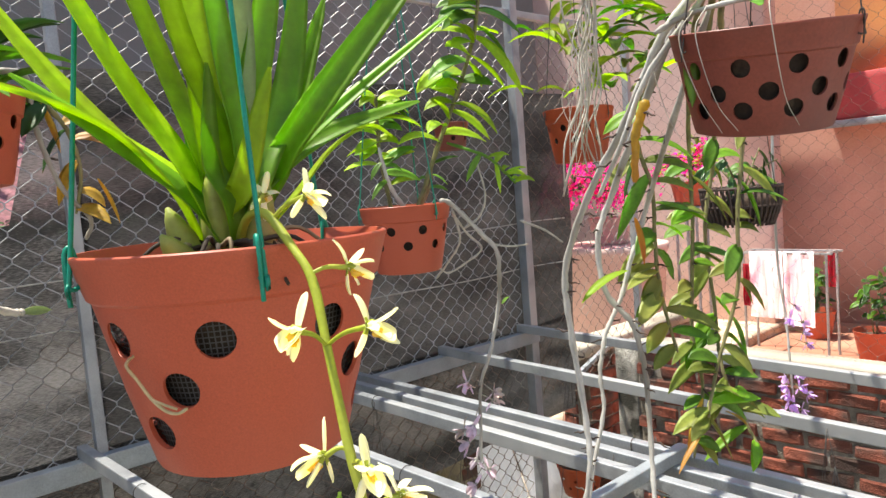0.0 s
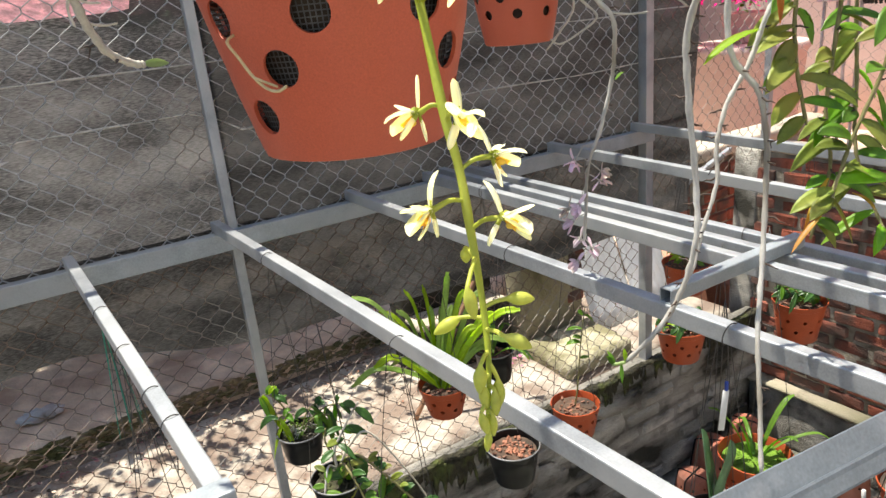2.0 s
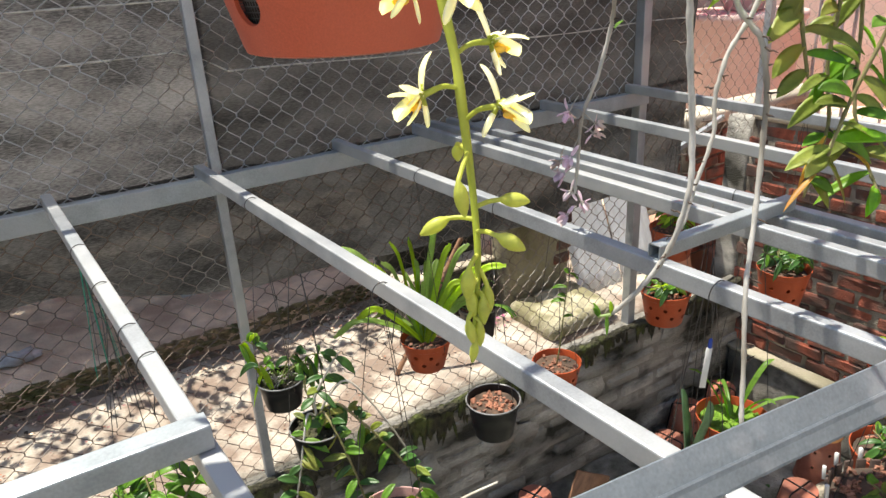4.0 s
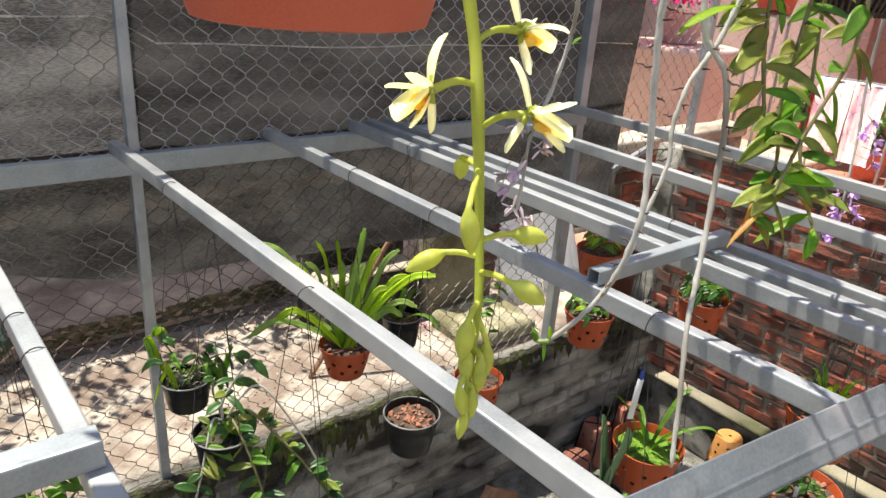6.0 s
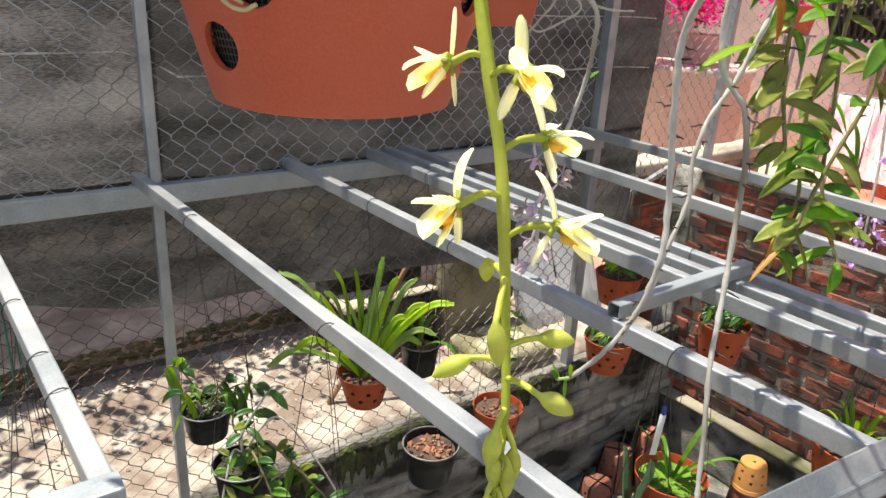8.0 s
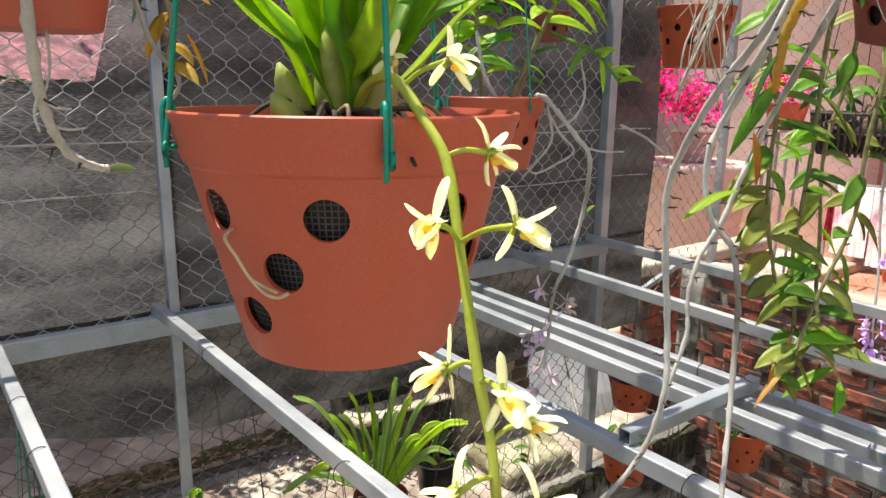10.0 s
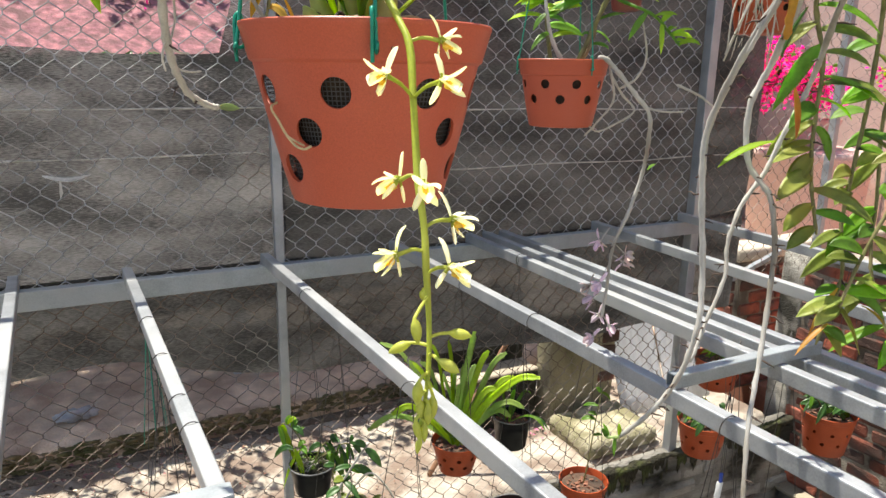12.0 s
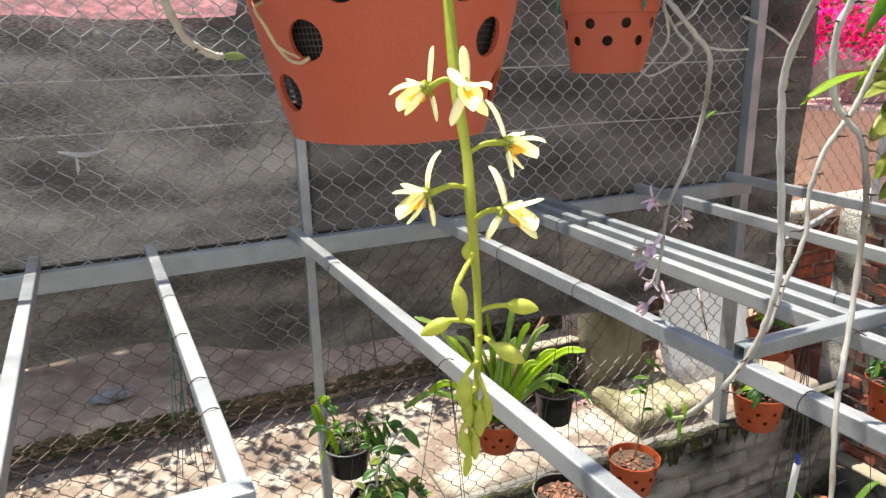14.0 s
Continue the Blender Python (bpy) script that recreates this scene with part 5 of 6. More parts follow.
cane(q2, Q2, [(0.28, 0.75, 2.62), (0.258, 0.755, 2.585), (0.248, 0.76, 2.55), (0.232, 0.76, 2.52)], 0.004, cane_green, 6, 0, 6, 0.05, 0.017, [leaf_mid, leaf_sun], 34, label="short leafy cane")
cane(q2, Q2, [(0.44, 0.80, 2.62), (0.475, 0.80, 2.57), (0.485, 0.80, 2.52), (0.475, 0.80, 2.47)], 0.003, cane_green, 7, 0, 7, 0.045, 0.022, [leaf_dark, leaf_dark, leaf_yellow], 35, droop=0.8)
for k in range(44):
    a = random.uniform(0, 6.28)
    b = Vector((0.09 * math.cos(a) * random.random(), 0.07 * math.sin(a) * random.random(), random.uniform(0.0, 0.05)))
    leaf_part(q2, b, (math.cos(a), math.sin(a), random.uniform(-0.1, 0.9)), random.uniform(0.06, 0.12), 0.026, random.choice([leaf_dark, leaf_mid, leaf_mid]), 0.3)
for (x, y, z), w in (((0.24, 0.75, 2.645), (-0.2, 0, -1)), ((0.45, 0.8, 2.60), (0.3, 0.1, -0.8)), ((0.50, 0.79, 2.51), (0.4, 0, -0.9))):
    leaf_part(q2, Vector((x, y, z)) - Q2, w, 0.05, 0.014, leaf_yellow, 0.2)

# ---- small pot on the green wire: two leafy stems and forked roots
Q3 = Vector((1.068, 0.913, 2.425))
q3 = thing("orchid_plant", Q3, "orchid with two leafy upright stems and forked grey roots", "orchid")
cane(q3, Q3, [(1.06, 0.94, 2.42), (1.045, 0.945, 2.53), (1.042, 0.94, 2.61), (1.042, 0.94, 2.65)], 0.0042, cane_green, 9, 0, 26, 0.072, 0.028, [leaf_mid, leaf_sun, leaf_sun], 41, 0.25, 0.5, label="leafy upright stem")
cane(q3, Q3, [(1.09, 0.91, 2.42), (1.13, 0.88, 2.54), (1.165, 0.845, 2.65), (1.18, 0.81, 2.74), (1.18, 0.79, 2.81)], 0.0048, cane_green, 10, 0, 30, 0.09, 0.038, [leaf_mid, leaf_sun, leaf_sun], 42, 0.3, 0.55, label="tall leafy stem")
cane(q3, Q3, [(1.07, 0.90, 2.42), (1.035, 0.91, 2.48), (1.02, 0.915, 2.55)], 0.0045, cane_grey, 6, 0, 5, 0.05, 0.016, [leaf_mid, leaf_sun], 43, 0.5)
cane(q3, Q3, [(1.10, 0.92, 2.42), (1.12, 0.90, 2.47), (1.125, 0.89, 2.52)], 0.004, sheath, 5, 0, 4, 0.05, 0.015, [leaf_mid], 44, 0.4)
cane(q3, Q3, [(1.13, 0.85, 2.55), (1.155, 0.78, 2.52), (1.18, 0.76, 2.49), (1.19, 0.74, 2.465)], 0.003, leaf_mid, 5, 0, 9, 0.045, 0.013, [leaf_mid, leaf_sun], 45, 0.3)
cane(q3, Q3, [(1.09, 0.84, 2.445), (1.11, 0.83, 2.437), (1.16, 0.81, 2.38), (1.19, 0.80, 2.34), (1.20, 0.81, 2.27), (1.20, 0.82, 2.22), (1.18, 0.83, 2.14), (1.17, 0.85, 2.08), (1.16, 0.85, 1.98), (1.155, 0.85, 1.93)], 0.0046, cane_grey, 16, 5, seed=46, label="long grey hanging stem")
for s, pts in enumerate(([(1.12, 0.84, 2.42), (1.145, 0.83, 2.38), (1.16, 0.81, 2.35), (1.135, 0.83, 2.325), (1.11, 0.85, 2.31), (1.095, 0.86, 2.32)], [(1.14, 0.83, 2.39), (1.16, 0.81, 2.41), (1.17, 0.80, 2.45), (1.16, 0.81, 2.52)],
                         [(1.16, 0.82, 2.385), (1.18, 0.81, 2.36), (1.20, 0.78, 2.35), (1.235, 0.76, 2.35)], [(1.12, 0.84, 2.43), (1.13, 0.835, 2.37), (1.11, 0.85, 2.33), (1.09, 0.865, 2.30)], [(1.17, 0.72, 2.40), (1.20, 0.69, 2.38), (1.225, 0.67, 2.355)])):
    cane(q3, Q3, pts, 0.0024, root_white, 7, 0, seed=50 + s, name="root")
leaf_part(q3, Vector((1.215, 0.82, 2.235)) - Q3, (0.5, -0.2, 0.5), 0.022, 0.014, leaf_mid, 0.1)
rnd = random.Random(5)
for k in range(9):
    z = 2.12 - 0.027 * k
    b = Vector((1.16, 0.85, z)) - Q3
    a = rnd.uniform(0, 6.28)
    c = b + (VIEW_R * math.cos(a) + VIEW_F * math.sin(a) * 0.6) * 0.04 - UP * rnd.uniform(0.01, 0.035)
    flower(c, q3, b, 1.65, 700 + k, rnd.uniform(-40, 40), mats=[petal_faded, petal_faded, cane_grey], name="faded_flower")

# ---- root curtain and plant behind it
Q5 = Vector((1.50, 0.825, 2.60))
q5 = thing("orchid_plant", Q5, "broad-leaved orchid with a curtain of thin white roots", "orchid")
for k in range(64):
    a = random.uniform(0, 6.28)
    el = random.uniform(0.0, 1.2)
    b = Vector((0.05 * math.cos(a), 0.05 * math.sin(a), 0.02)) + (VIEW_R * random.uniform(-0.05, 0.20) + UP * random.uniform(0.03, 0.24))
    leaf_part(q5, b, (math.cos(a), math.sin(a) - 0.3, el), random.uniform(0.08, 0.15), random.uniform(0.022, 0.035), random.choice([leaf_mid, leaf_olive, leaf_olive, leaf_sun]), 0.5)
rnd = random.Random(8)
for k in range(24):
    x, y = 1.18 + rnd.uniform(-0.05, 0.05), 0.575 + rnd.uniform(-0.03, 0.03)
    z1 = rnd.uniform(2.42, 2.56)
    pts, p = [], Vector((1.22 + rnd.uniform(-0.02, 0.02), 0.58 + rnd.uniform(-0.02, 0.02), 2.86))
    for t in [i / 6 for i in range(7)]:
        pts.append(Vector((p.x * (1 - t) + x * t + rnd.uniform(-0.018, 0.018), p.y * (1 - t) + y * t + rnd.uniform(-0.018, 0.018), p.z + (z1 - p.z) * t)))
    bm = bmesh.new()
    tube(bm, smooth_line(local(Q5, pts), 5), (lambda q: lambda t: q * (1 - 0.3 * t))(rnd.choice((0.0006, 0.0007, 0.0009, 0.0020))), 5)
    part("root", bm, root_white, q5)

# ---- pots on the roof bars
def tuft(at, label, n, lo, hi, w, mats, seed, spread=0.9, cat="orchid", arch=0.5):
    """A tuft of strap leaves."""
    rnd = random.Random(seed)
    e = thing("orchid_plant", at, label, cat, "potted plants")
    for k in range(n):
        a = 6.283 * k / n + rnd.uniform(-0.4, 0.4)
        ln = rnd.uniform(lo, hi)
        el = rnd.uniform(0.15, 1.0) if k % 3 else rnd.uniform(0.9, 1.4)
        d = Vector((math.cos(a) * spread * math.cos(el), math.sin(a) * spread * math.cos(el), math.sin(el)))
        o = Vector((0.012 * math.cos(a), 0.012 * math.sin(a), 0))
        pts = [o, o + d * ln * 0.4 + UP * 0.02, o + d * ln * 0.75 + UP * 0.01, o + d * ln - UP * ln * arch * 0.35 * math.cos(el)]
        strap_leaf(e, pts, w * rnd.uniform(0.8, 1.2), rnd.choice(mats), 0.4, (-d.x * 0.6, -d.y * 0.6, 1))
    return e


def leafy(at, label, stems, seed, mats, h=0.1, ll=0.05, lw=0.017, n=7, spread=0.06, cat="orchid"):
    """Several short leafy canes."""
    rnd = random.Random(seed)
    e = thing("orchid_plant", at, label, cat, "potted plants")
    for k in range(stems):
        a = 6.283 * k / stems + rnd.uniform(-0.5, 0.5)
        d = Vector((math.cos(a), math.sin(a), 0))
        p = [Vector(at) + d * 0.01, Vector(at) + d * spread * 0.5 + UP * h * 0.5, Vector(at) + d * spread + UP * h * rnd.uniform(0.7, 1.1)]
        cane(e, at, p, 0.003, cane_green, 6, 0, n, ll, lw, mats, seed * 10 + k, 0.25, 0.6)
    return e


sp = thing("orchid_plant", (1.172, 1.49, 1.305), "pot plant with long light green strap leaves", "orchid", "potted plants")
rnd = random.Random(61)
for k, (r, u) in enumerate(((-0.225, 0.285), (-0.08, 0.285), (0.045, 0.325), (-0.03, 0.30), (-0.015, 0.24), (0.14, 0.265), (0.09, 0.265), (0.225, 0.225), (-0.26, 0.05), (0.175, 0.19), (0.17, 0.12), (0.16, 0.075), (-0.155, 0.22),
                            (0.175, 0.16), (-0.11, 0.25), (0.02, 0.22), (0.06, 0.20), (-0.05, 0.2), (0.11, 0.17), (-0.19, 0.11), (0.12, 0.10), (-0.1, 0.15), (0.0, 0.18), (0.08, 0.13), (-0.14, 0.04), (0.2, 0.1), (-0.06, 0.13))):
    f = rnd.uniform(-0.07, 0.07) if k % 2 else rnd.uniform(-0.03, 0.12)
    tip = VIEW_R * r * 1.04 + UP * u * 1.12 + VIEW_F * f
    o = Vector((rnd.uniform(-0.014, 0.014), rnd.uniform(-0.014, 0.014), 0))
    lift = 0.03 + 0.12 * abs(r)
    strap_leaf(sp, [o, o + tip * 0.35 + UP * lift * 0.8, tip * 0.72 + UP * lift, tip], rnd.uniform(0.016, 0.021), rnd.choice((leaf_strap, leaf_strap, leaf_strap, leaf_sun)), 0.3, shape=lambda t: (0.7 + 0.3 * min(1, t * 3)) if t < 0.94 else 0.55)
stick = thing("dry_cane", (0.80, 0.97, 1.195), "dry white cane lying across a pink pot", "stick")
bm = bmesh.new()
tube(bm, smooth_line(local((0.80, 0.97, 1.195), [(0.76, 0.975, 1.206), (0.831, 0.946, 1.226), (0.90, 0.92, 1.265), (0.978, 0.888, 1.294)]), 6), lambda t: 0.0045 - 0.002 * t, 7)
part("stem", bm, root_white, stick)
tuft((1.43, 1.60, 1.28), "strap-leaved plant in a black pot", 9, 0.14, 0.22, 0.016, [leaf_mid, leaf_dark], 62)
b1 = Vector((0.735, 1.548, 1.325))
soft = thing("orchid_plant", b1, "orchid with soft arching leaves on short stems", "orchid", "potted plants")
for k, (r, f, u, n) in enumerate(((-0.085, 0.02, 0.115, 8), (-0.045, -0.02, 0.06, 5), (0.075, 0.0, 0.035, 7), (0.05, 0.03, 0.055, 6), (0.10, 0.03, 0.045, 5))):
    d = VIEW_R * r + VIEW_F * f
    cane(soft, b1, [b1 + d * 0.1, b1 + d * 0.45 + UP * u * 0.7, b1 + d * 0.85 + UP * u, b1 + d * 1.15 + UP * u * 0.9], 0.0025, cane_green, 6, 0, n, 0.066, 0.017, [leaf_mid, leaf_dark, leaf_mid, leaf_sun], 630 + k, 0.35, 0.9)
bm = bmesh.new()
rnd = random.Random(36)
for k in range(70):
    p = VIEW_R * rnd.gauss(0, 0.022) + VIEW_F * rnd.gauss(0, 0.022) + UP * rnd.uniform(0.0, 0.012)
    d = Vector((rnd.uniform(-1, 1), rnd.uniform(-1, 1), rnd.uniform(-0.2, 0.3))) * 0.014
    tube(bm, [p - d, p + UP * 0.004, p + d], 0.0013, 5, rnd.randrange(2))
part("root", bm, [root_white, moss_mat], soft, "tangle of pale roots and moss")
b2 = Vector((0.735, 1.30, 1.34))
arch = thing("orchid_plant", b2, "orchid with arching canes of paired oval leaves", "orchid", "potted plants")
for k, (way, n, m, r) in enumerate((
        (((0.05, 0.0, 0.03), (0.11, -0.04, -0.01), (0.18, -0.08, -0.08), (0.24, -0.10, -0.17)), 26, cane_green, 0.004),
        (((0.02, -0.02, 0.02), (0.05, -0.06, -0.03), (0.08, -0.09, -0.12), (0.10, -0.10, -0.22)), 22, cane_green, 0.0035),
        (((0.0, 0.0, 0.05), (0.02, 0.0, 0.09), (0.05, 0.0, 0.14), (0.075, 0.01, 0.17)), 8, cane_grey, 0.0034),
        (((0.04, 0.0, 0.06), (0.09, 0.0, 0.085), (0.17, -0.02, -0.03), (0.235, -0.04, -0.16)), 0, root_white, 0.0032),
        (((-0.02, -0.02, 0.02), (-0.035, -0.05, -0.03), (-0.05, -0.07, -0.10), (-0.07, -0.08, -0.18)), 15, cane_grey, 0.0032),
        (((-0.01, 0.02, 0.03), (-0.02, 0.02, 0.07), (-0.015, 0.03, 0.10)), 4, cane_green, 0.003))):
    cane(arch, b2, [b2 + VIEW_R * way[0][0] * 0.1] + [b2 + VIEW_R * x + VIEW_F * y + UP * z for x, y, z in way], r, m, 12, 0, n, 0.054, 0.020, [leaf_mid, leaf_olive, leaf_dark, leaf_dark], 640 + k, 0.2, 0.45)
e = thing("seedling", (1.455, 1.225, 1.25), "one thin green seedling in bark", "seedling", "potted plants")
cane(e, (1.455, 1.225, 1.25), [(1.455, 1.225, 1.25), (1.465, 1.22, 1.33), (1.48, 1.22, 1.45), (1.50, 1.22, 1.56)], 0.0022, cane_green, 8, 0, 6, 0.04, 0.014, [leaf_mid], 65, 0.55)
leafy((2.045, 1.325, 1.255), "low bushy orchid with small round leaves", 8, 66, [leaf_mid, leaf_dark, leaf_sun], 0.07, 0.045, 0.02, 6, 0.07)
leafy((2.48, 1.655, 1.285), "young shoots with small bright leaves", 4, 67, [leaf_sun, leaf_mid], 0.10, 0.06, 0.02, 6, 0.04)
leafy((2.48, 1.165, 1.27), "dark bushy orchid with glossy leaves", 8, 68, [leaf_dark, leaf_dark, leaf_mid], 0.10, 0.06, 0.022, 7, 0.08)
tuft((1.60, 0.388, 1.575), "grassy orchid with narrow leaves", 18, 0.07, 0.13, 0.008, [leaf_mid, leaf_sun], 69)
leafy((0.335, 1.17, 1.28), "bushy orchid with narrow leaves on short canes", 13, 70, [leaf_dark, leaf_mid, leaf_mid], 0.13, 0.068, 0.019, 9, 0.11)
tuft((1.67, 0.785, 1.215), "orchid with a few long channelled leaves", 6, 0.16, 0.24, 0.014, [leaf_mid, leaf_dark], 71)
leafy((0.795, 1.02, 1.18), "young orchid with three leafy stems", 3, 72, [leaf_mid, leaf_sun], 0.10, 0.06, 0.018, 6, 0.06)
tuft((1.29, 0.63, 1.22), "narrow-leaved orchid partly under the near beam", 9, 0.10, 0.17, 0.014, [leaf_mid, leaf_sun], 73)


# ---------------------------------------------------------------- things low down
orchid_pot((1.27, 0.61, 1.25), 0.085, 0.062, 0.11, terracotta_dull, "terracotta-coloured pot hung under the near beam", (), 0.006, wires=(40, 160, 280), top=BAR_Z - 1.24, seed=81, band=0.02)
orchid_pot((1.94, 0.50, 1.165), 0.105, 0.075, 0.12, terracotta_dull, "terracotta-coloured pot with a low dark plant", (), 0.006, wires=(40, 160, 280), top=BAR_Z - 1.155, seed=82, band=0.02)
leafy((1.94, 0.50, 1.145), "low dark-leaved orchid in a pot", 6, 83, [leaf_dark, leaf_mid], 0.05, 0.05, 0.018, 5, 0.06)
gl = thing("succulent", (1.52, 0.80, 1.10), "thick upright pointed grey-green leaves in a small pot", "succulent", "potted plants")
for r, u, f, w in ((-0.035, 0.265, 0.0, 0.05), (0.03, 0.235, -0.02, 0.045), (0.0, 0.18, 0.03, 0.04)):
    strap_leaf(gl, [Vector((0, 0, 0)), VIEW_R * r * 0.4 + UP * u * 0.4, VIEW_R * r * 0.8 + UP * u * 0.8 + VIEW_F * f, VIEW_R * r + UP * u + VIEW_F * f], w, leaf_glaucous, 0.4)
orchid_pot((1.52, 0.80, 1.12), 0.06, 0.045, 0.08, black_plastic, "small black pot with thick upright leaves", (), wires=(40, 160, 280), top=BAR_Z - 1.11, seed=85, band=0.015)

# slatted basket with pale ties, filled with bark
bk = thing("slat_basket", (1.70, 0.40, 1.115), "round slatted wooden basket with white plastic ties, full of bark", "plant basket", "hanging pots")
for k in range(26):
    a = 6.283 * k / 26
    bm = bmesh.new()
    box(bm, (-0.003, -0.011, 0), (0.003, 0.011, 0.10), 0.001)
    bmesh.ops.transform(bm, matrix=pose(0.121 * math.cos(a), 0.121 * math.sin(a), 0, 0, 5, math.degrees(a)), verts=bm.verts)
    part("slat", bm, dark_wood, bk)
    if k % 2 == 0:
        bm = bmesh.new()
        box(bm, (-0.004, -0.004, 0.09), (0.004, 0.004, 0.125), 0.001)
        bmesh.ops.transform(bm, matrix=pose(0.128 * math.cos(a), 0.128 * math.sin(a), 0, 0, 5, math.degrees(a)), verts=bm.verts)
        part("tie", bm, white_tag, bk)
bm = bmesh.new()
rings = lathe(bm, [(0.005, 0.088), (0.07, 0.09), (0.120, 0.082)], 24, closed=False)
part("potting_mix", bm, bark, bk)
bm = bmesh.new()
rnd = random.Random(4)
for k in range(170):
    a, r = rnd.uniform(0, 6.28), 0.115 * math.sqrt(rnd.random())
    s = rnd.uniform(0.005, 0.012)
    bmesh.ops.create_cube(bm, size=1, matrix=pose(r * math.cos(a), r * math.sin(a), 0.092, rnd.uniform(-40, 40), rnd.uniform(-40, 40), rnd.uniform(0, 360)) @ Matrix.Diagonal((s * 1.6, s, s * 0.5, 1)))
tagged(part("bark_mulch", bm, bark_red, bk, smooth=False), kind="stuff")
for deg in (20, 140, 260):
    bm = bmesh.new()
    tube(bm, [Vector((0.123 * math.cos(radians(deg)), 0.123 * math.sin(radians(deg)), 0.09)), Vector((0, 0, BAR_Z - 1.115 + 0.02))], 0.001, 5)
    part("hanger_wire", bm, wire_dark, bk)

bm = bmesh.new()
bmesh.ops.create_icosphere(bm, subdivisions=3, radius=1)
for v in bm.verts:
    v.co *= 1 + 0.3 * noise.noise(v.co * 3)
    v.co = Vector((v.co.x * 0.035 - 0.05, v.co.y * 0.03 + 0.01, v.co.z * 0.016 + 0.095))
part("moss_tuft", bm, moss_mat, bk, "bright green moss tuft")
leafy((1.70, 0.40, 1.21), "young orchid with oval leaves in a slatted basket", 3, 87, [leaf_mid, leaf_olive], 0.05, 0.06, 0.024, 3, 0.06)

# upturned pots on the floor and on the ledge, tied with black strap
def upturned(at, r, h, mat, label, strap=True, turn=0.0, lean=(0, 0)):
    e = thing("upturned_pot", at, label, "flower pot", "upturned pots", rot=(lean[0], lean[1], turn))
    bm, side = pot_shell(r, r * 0.72, h, 0.02, seg=40)
    bmesh.ops.transform(bm, matrix=Matrix.Translation((0, 0, h)) @ Matrix.Rotation(math.pi, 4, "X"), verts=bm.verts)
    body = part("body", bm, mat, e)
    cut = [(pose(0, 0, 0, 0, 0, 30 + 45 * k) @ Matrix.Translation((r * (0.97 - 0.28 * z), 0, z * h)) @ pose(0, 0, 0, 0, 90 - 14), 0.007, 0.03) for k in range(8) for z in (0.42, 0.72)]
    cut.append((pose(0, 0, h), 0.008, 0.03))
    with_holes(body, cut)
    if strap:
        for a in (0, 90):
            bm = bmesh.new()
            pts = [Vector((r * 1.02 * c, 0, z)) for c, z in ((1.0, 0.0), (0.90, h * 0.45), (0.76, h * 0.98), (0.6, h * 1.015), (0, h * 1.015), (-0.6, h * 1.015), (-0.76, h * 0.98), (-0.90, h * 0.45), (-1.0, 0.0))]
            tube(bm, pts, 0.004, 5)
            bmesh.ops.transform(bm, matrix=pose(0, 0, 0, 0, 0, a), verts=bm.verts)
            part("strap", bm, black_plastic, e, "black plastic strap")
    return e


for x, y, z, r, h, mt, turn, lean, st in ((1.80, 1.73, 0, 0.10, 0.215, 0, 20, (0, 0), 1), (2.62, 1.70, 0, 0.095, 0.16, 0, 10, (0, 0), 1), (2.86, 1.78, 0, 0.098, 0.20, 0, 40, (0, 0), 1), (2.88, 1.55, 0, 0.10, 0.30, 0, 70, (0, 0), 1),
                                          (3.04, 1.72, 0, 0.09, 0.27, 0, 15, (0, 0), 1), (3.10, 1.215, 0, 0.10, 0.255, 0, 25, (0, 0), 0), (3.10, 1.215, 0.256, 0.08, 0.135, 1, 0, (0, 0), 0), (2.78, 1.12, 0, 0.10, 0.17, 0, 0, (0, 0), 1), (2.45, 1.40, 0, 0.095, 0.18, 0, 30, (0, 0), 1)):
    upturned((x, y, z + 0.002), r, h, orange_pot if mt else terracotta_dusty, "upturned orange clay-coloured pot on another upturned pot" if mt else "upturned terracotta-coloured pot tied with black strap on the floor", bool(st), turn, lean)
e = thing("wooden_board", (2.0, 1.66, 0.0), "broken brown board leaning beside upturned pots", "board")
bm = bmesh.new()
box(bm, (-0.085, -0.008, 0), (0.085, 0.008, 0.21), 0.002)
bmesh.ops.transform(bm, matrix=pose(0, 0, 0.0, -14, 24, -20), verts=bm.verts)
zmin = min(v.co.z for v in bm.verts)
bmesh.ops.translate(bm, vec=(0, 0, -zmin), verts=bm.verts)
part("plank", bm, pale_wood, e)
e = orchid_pot((1.60, 1.72, 0.13), 0.09, 0.066, 0.125, pink_plastic, "faded pink plastic pot standing on the floor", (), seed=86, band=0.02, group="", name="plant_pot")
for x, y, s, sd in ((2.98, 1.06, 0.09, 1), (2.62, 1.02, 0.07, 2), (3.02, 0.80, 0.1, 3), (2.35, 1.65, 0.05, 4)):
    bm = bmesh.new()
    bmesh.ops.create_icosphere(bm, subdivisions=3, radius=s)
    for v in bm.verts:
        v.co *= 1 + 0.35 * noise.noise(v.co * 14 + Vector((sd, 0, 0)))
        v.co.z = v.co.z * 0.6
    tagged(part("rock", bm, ledge_mat, at=pose(x, y, s * 0.5)), "mossy grey rock on the damp floor", "rock", "rocks")

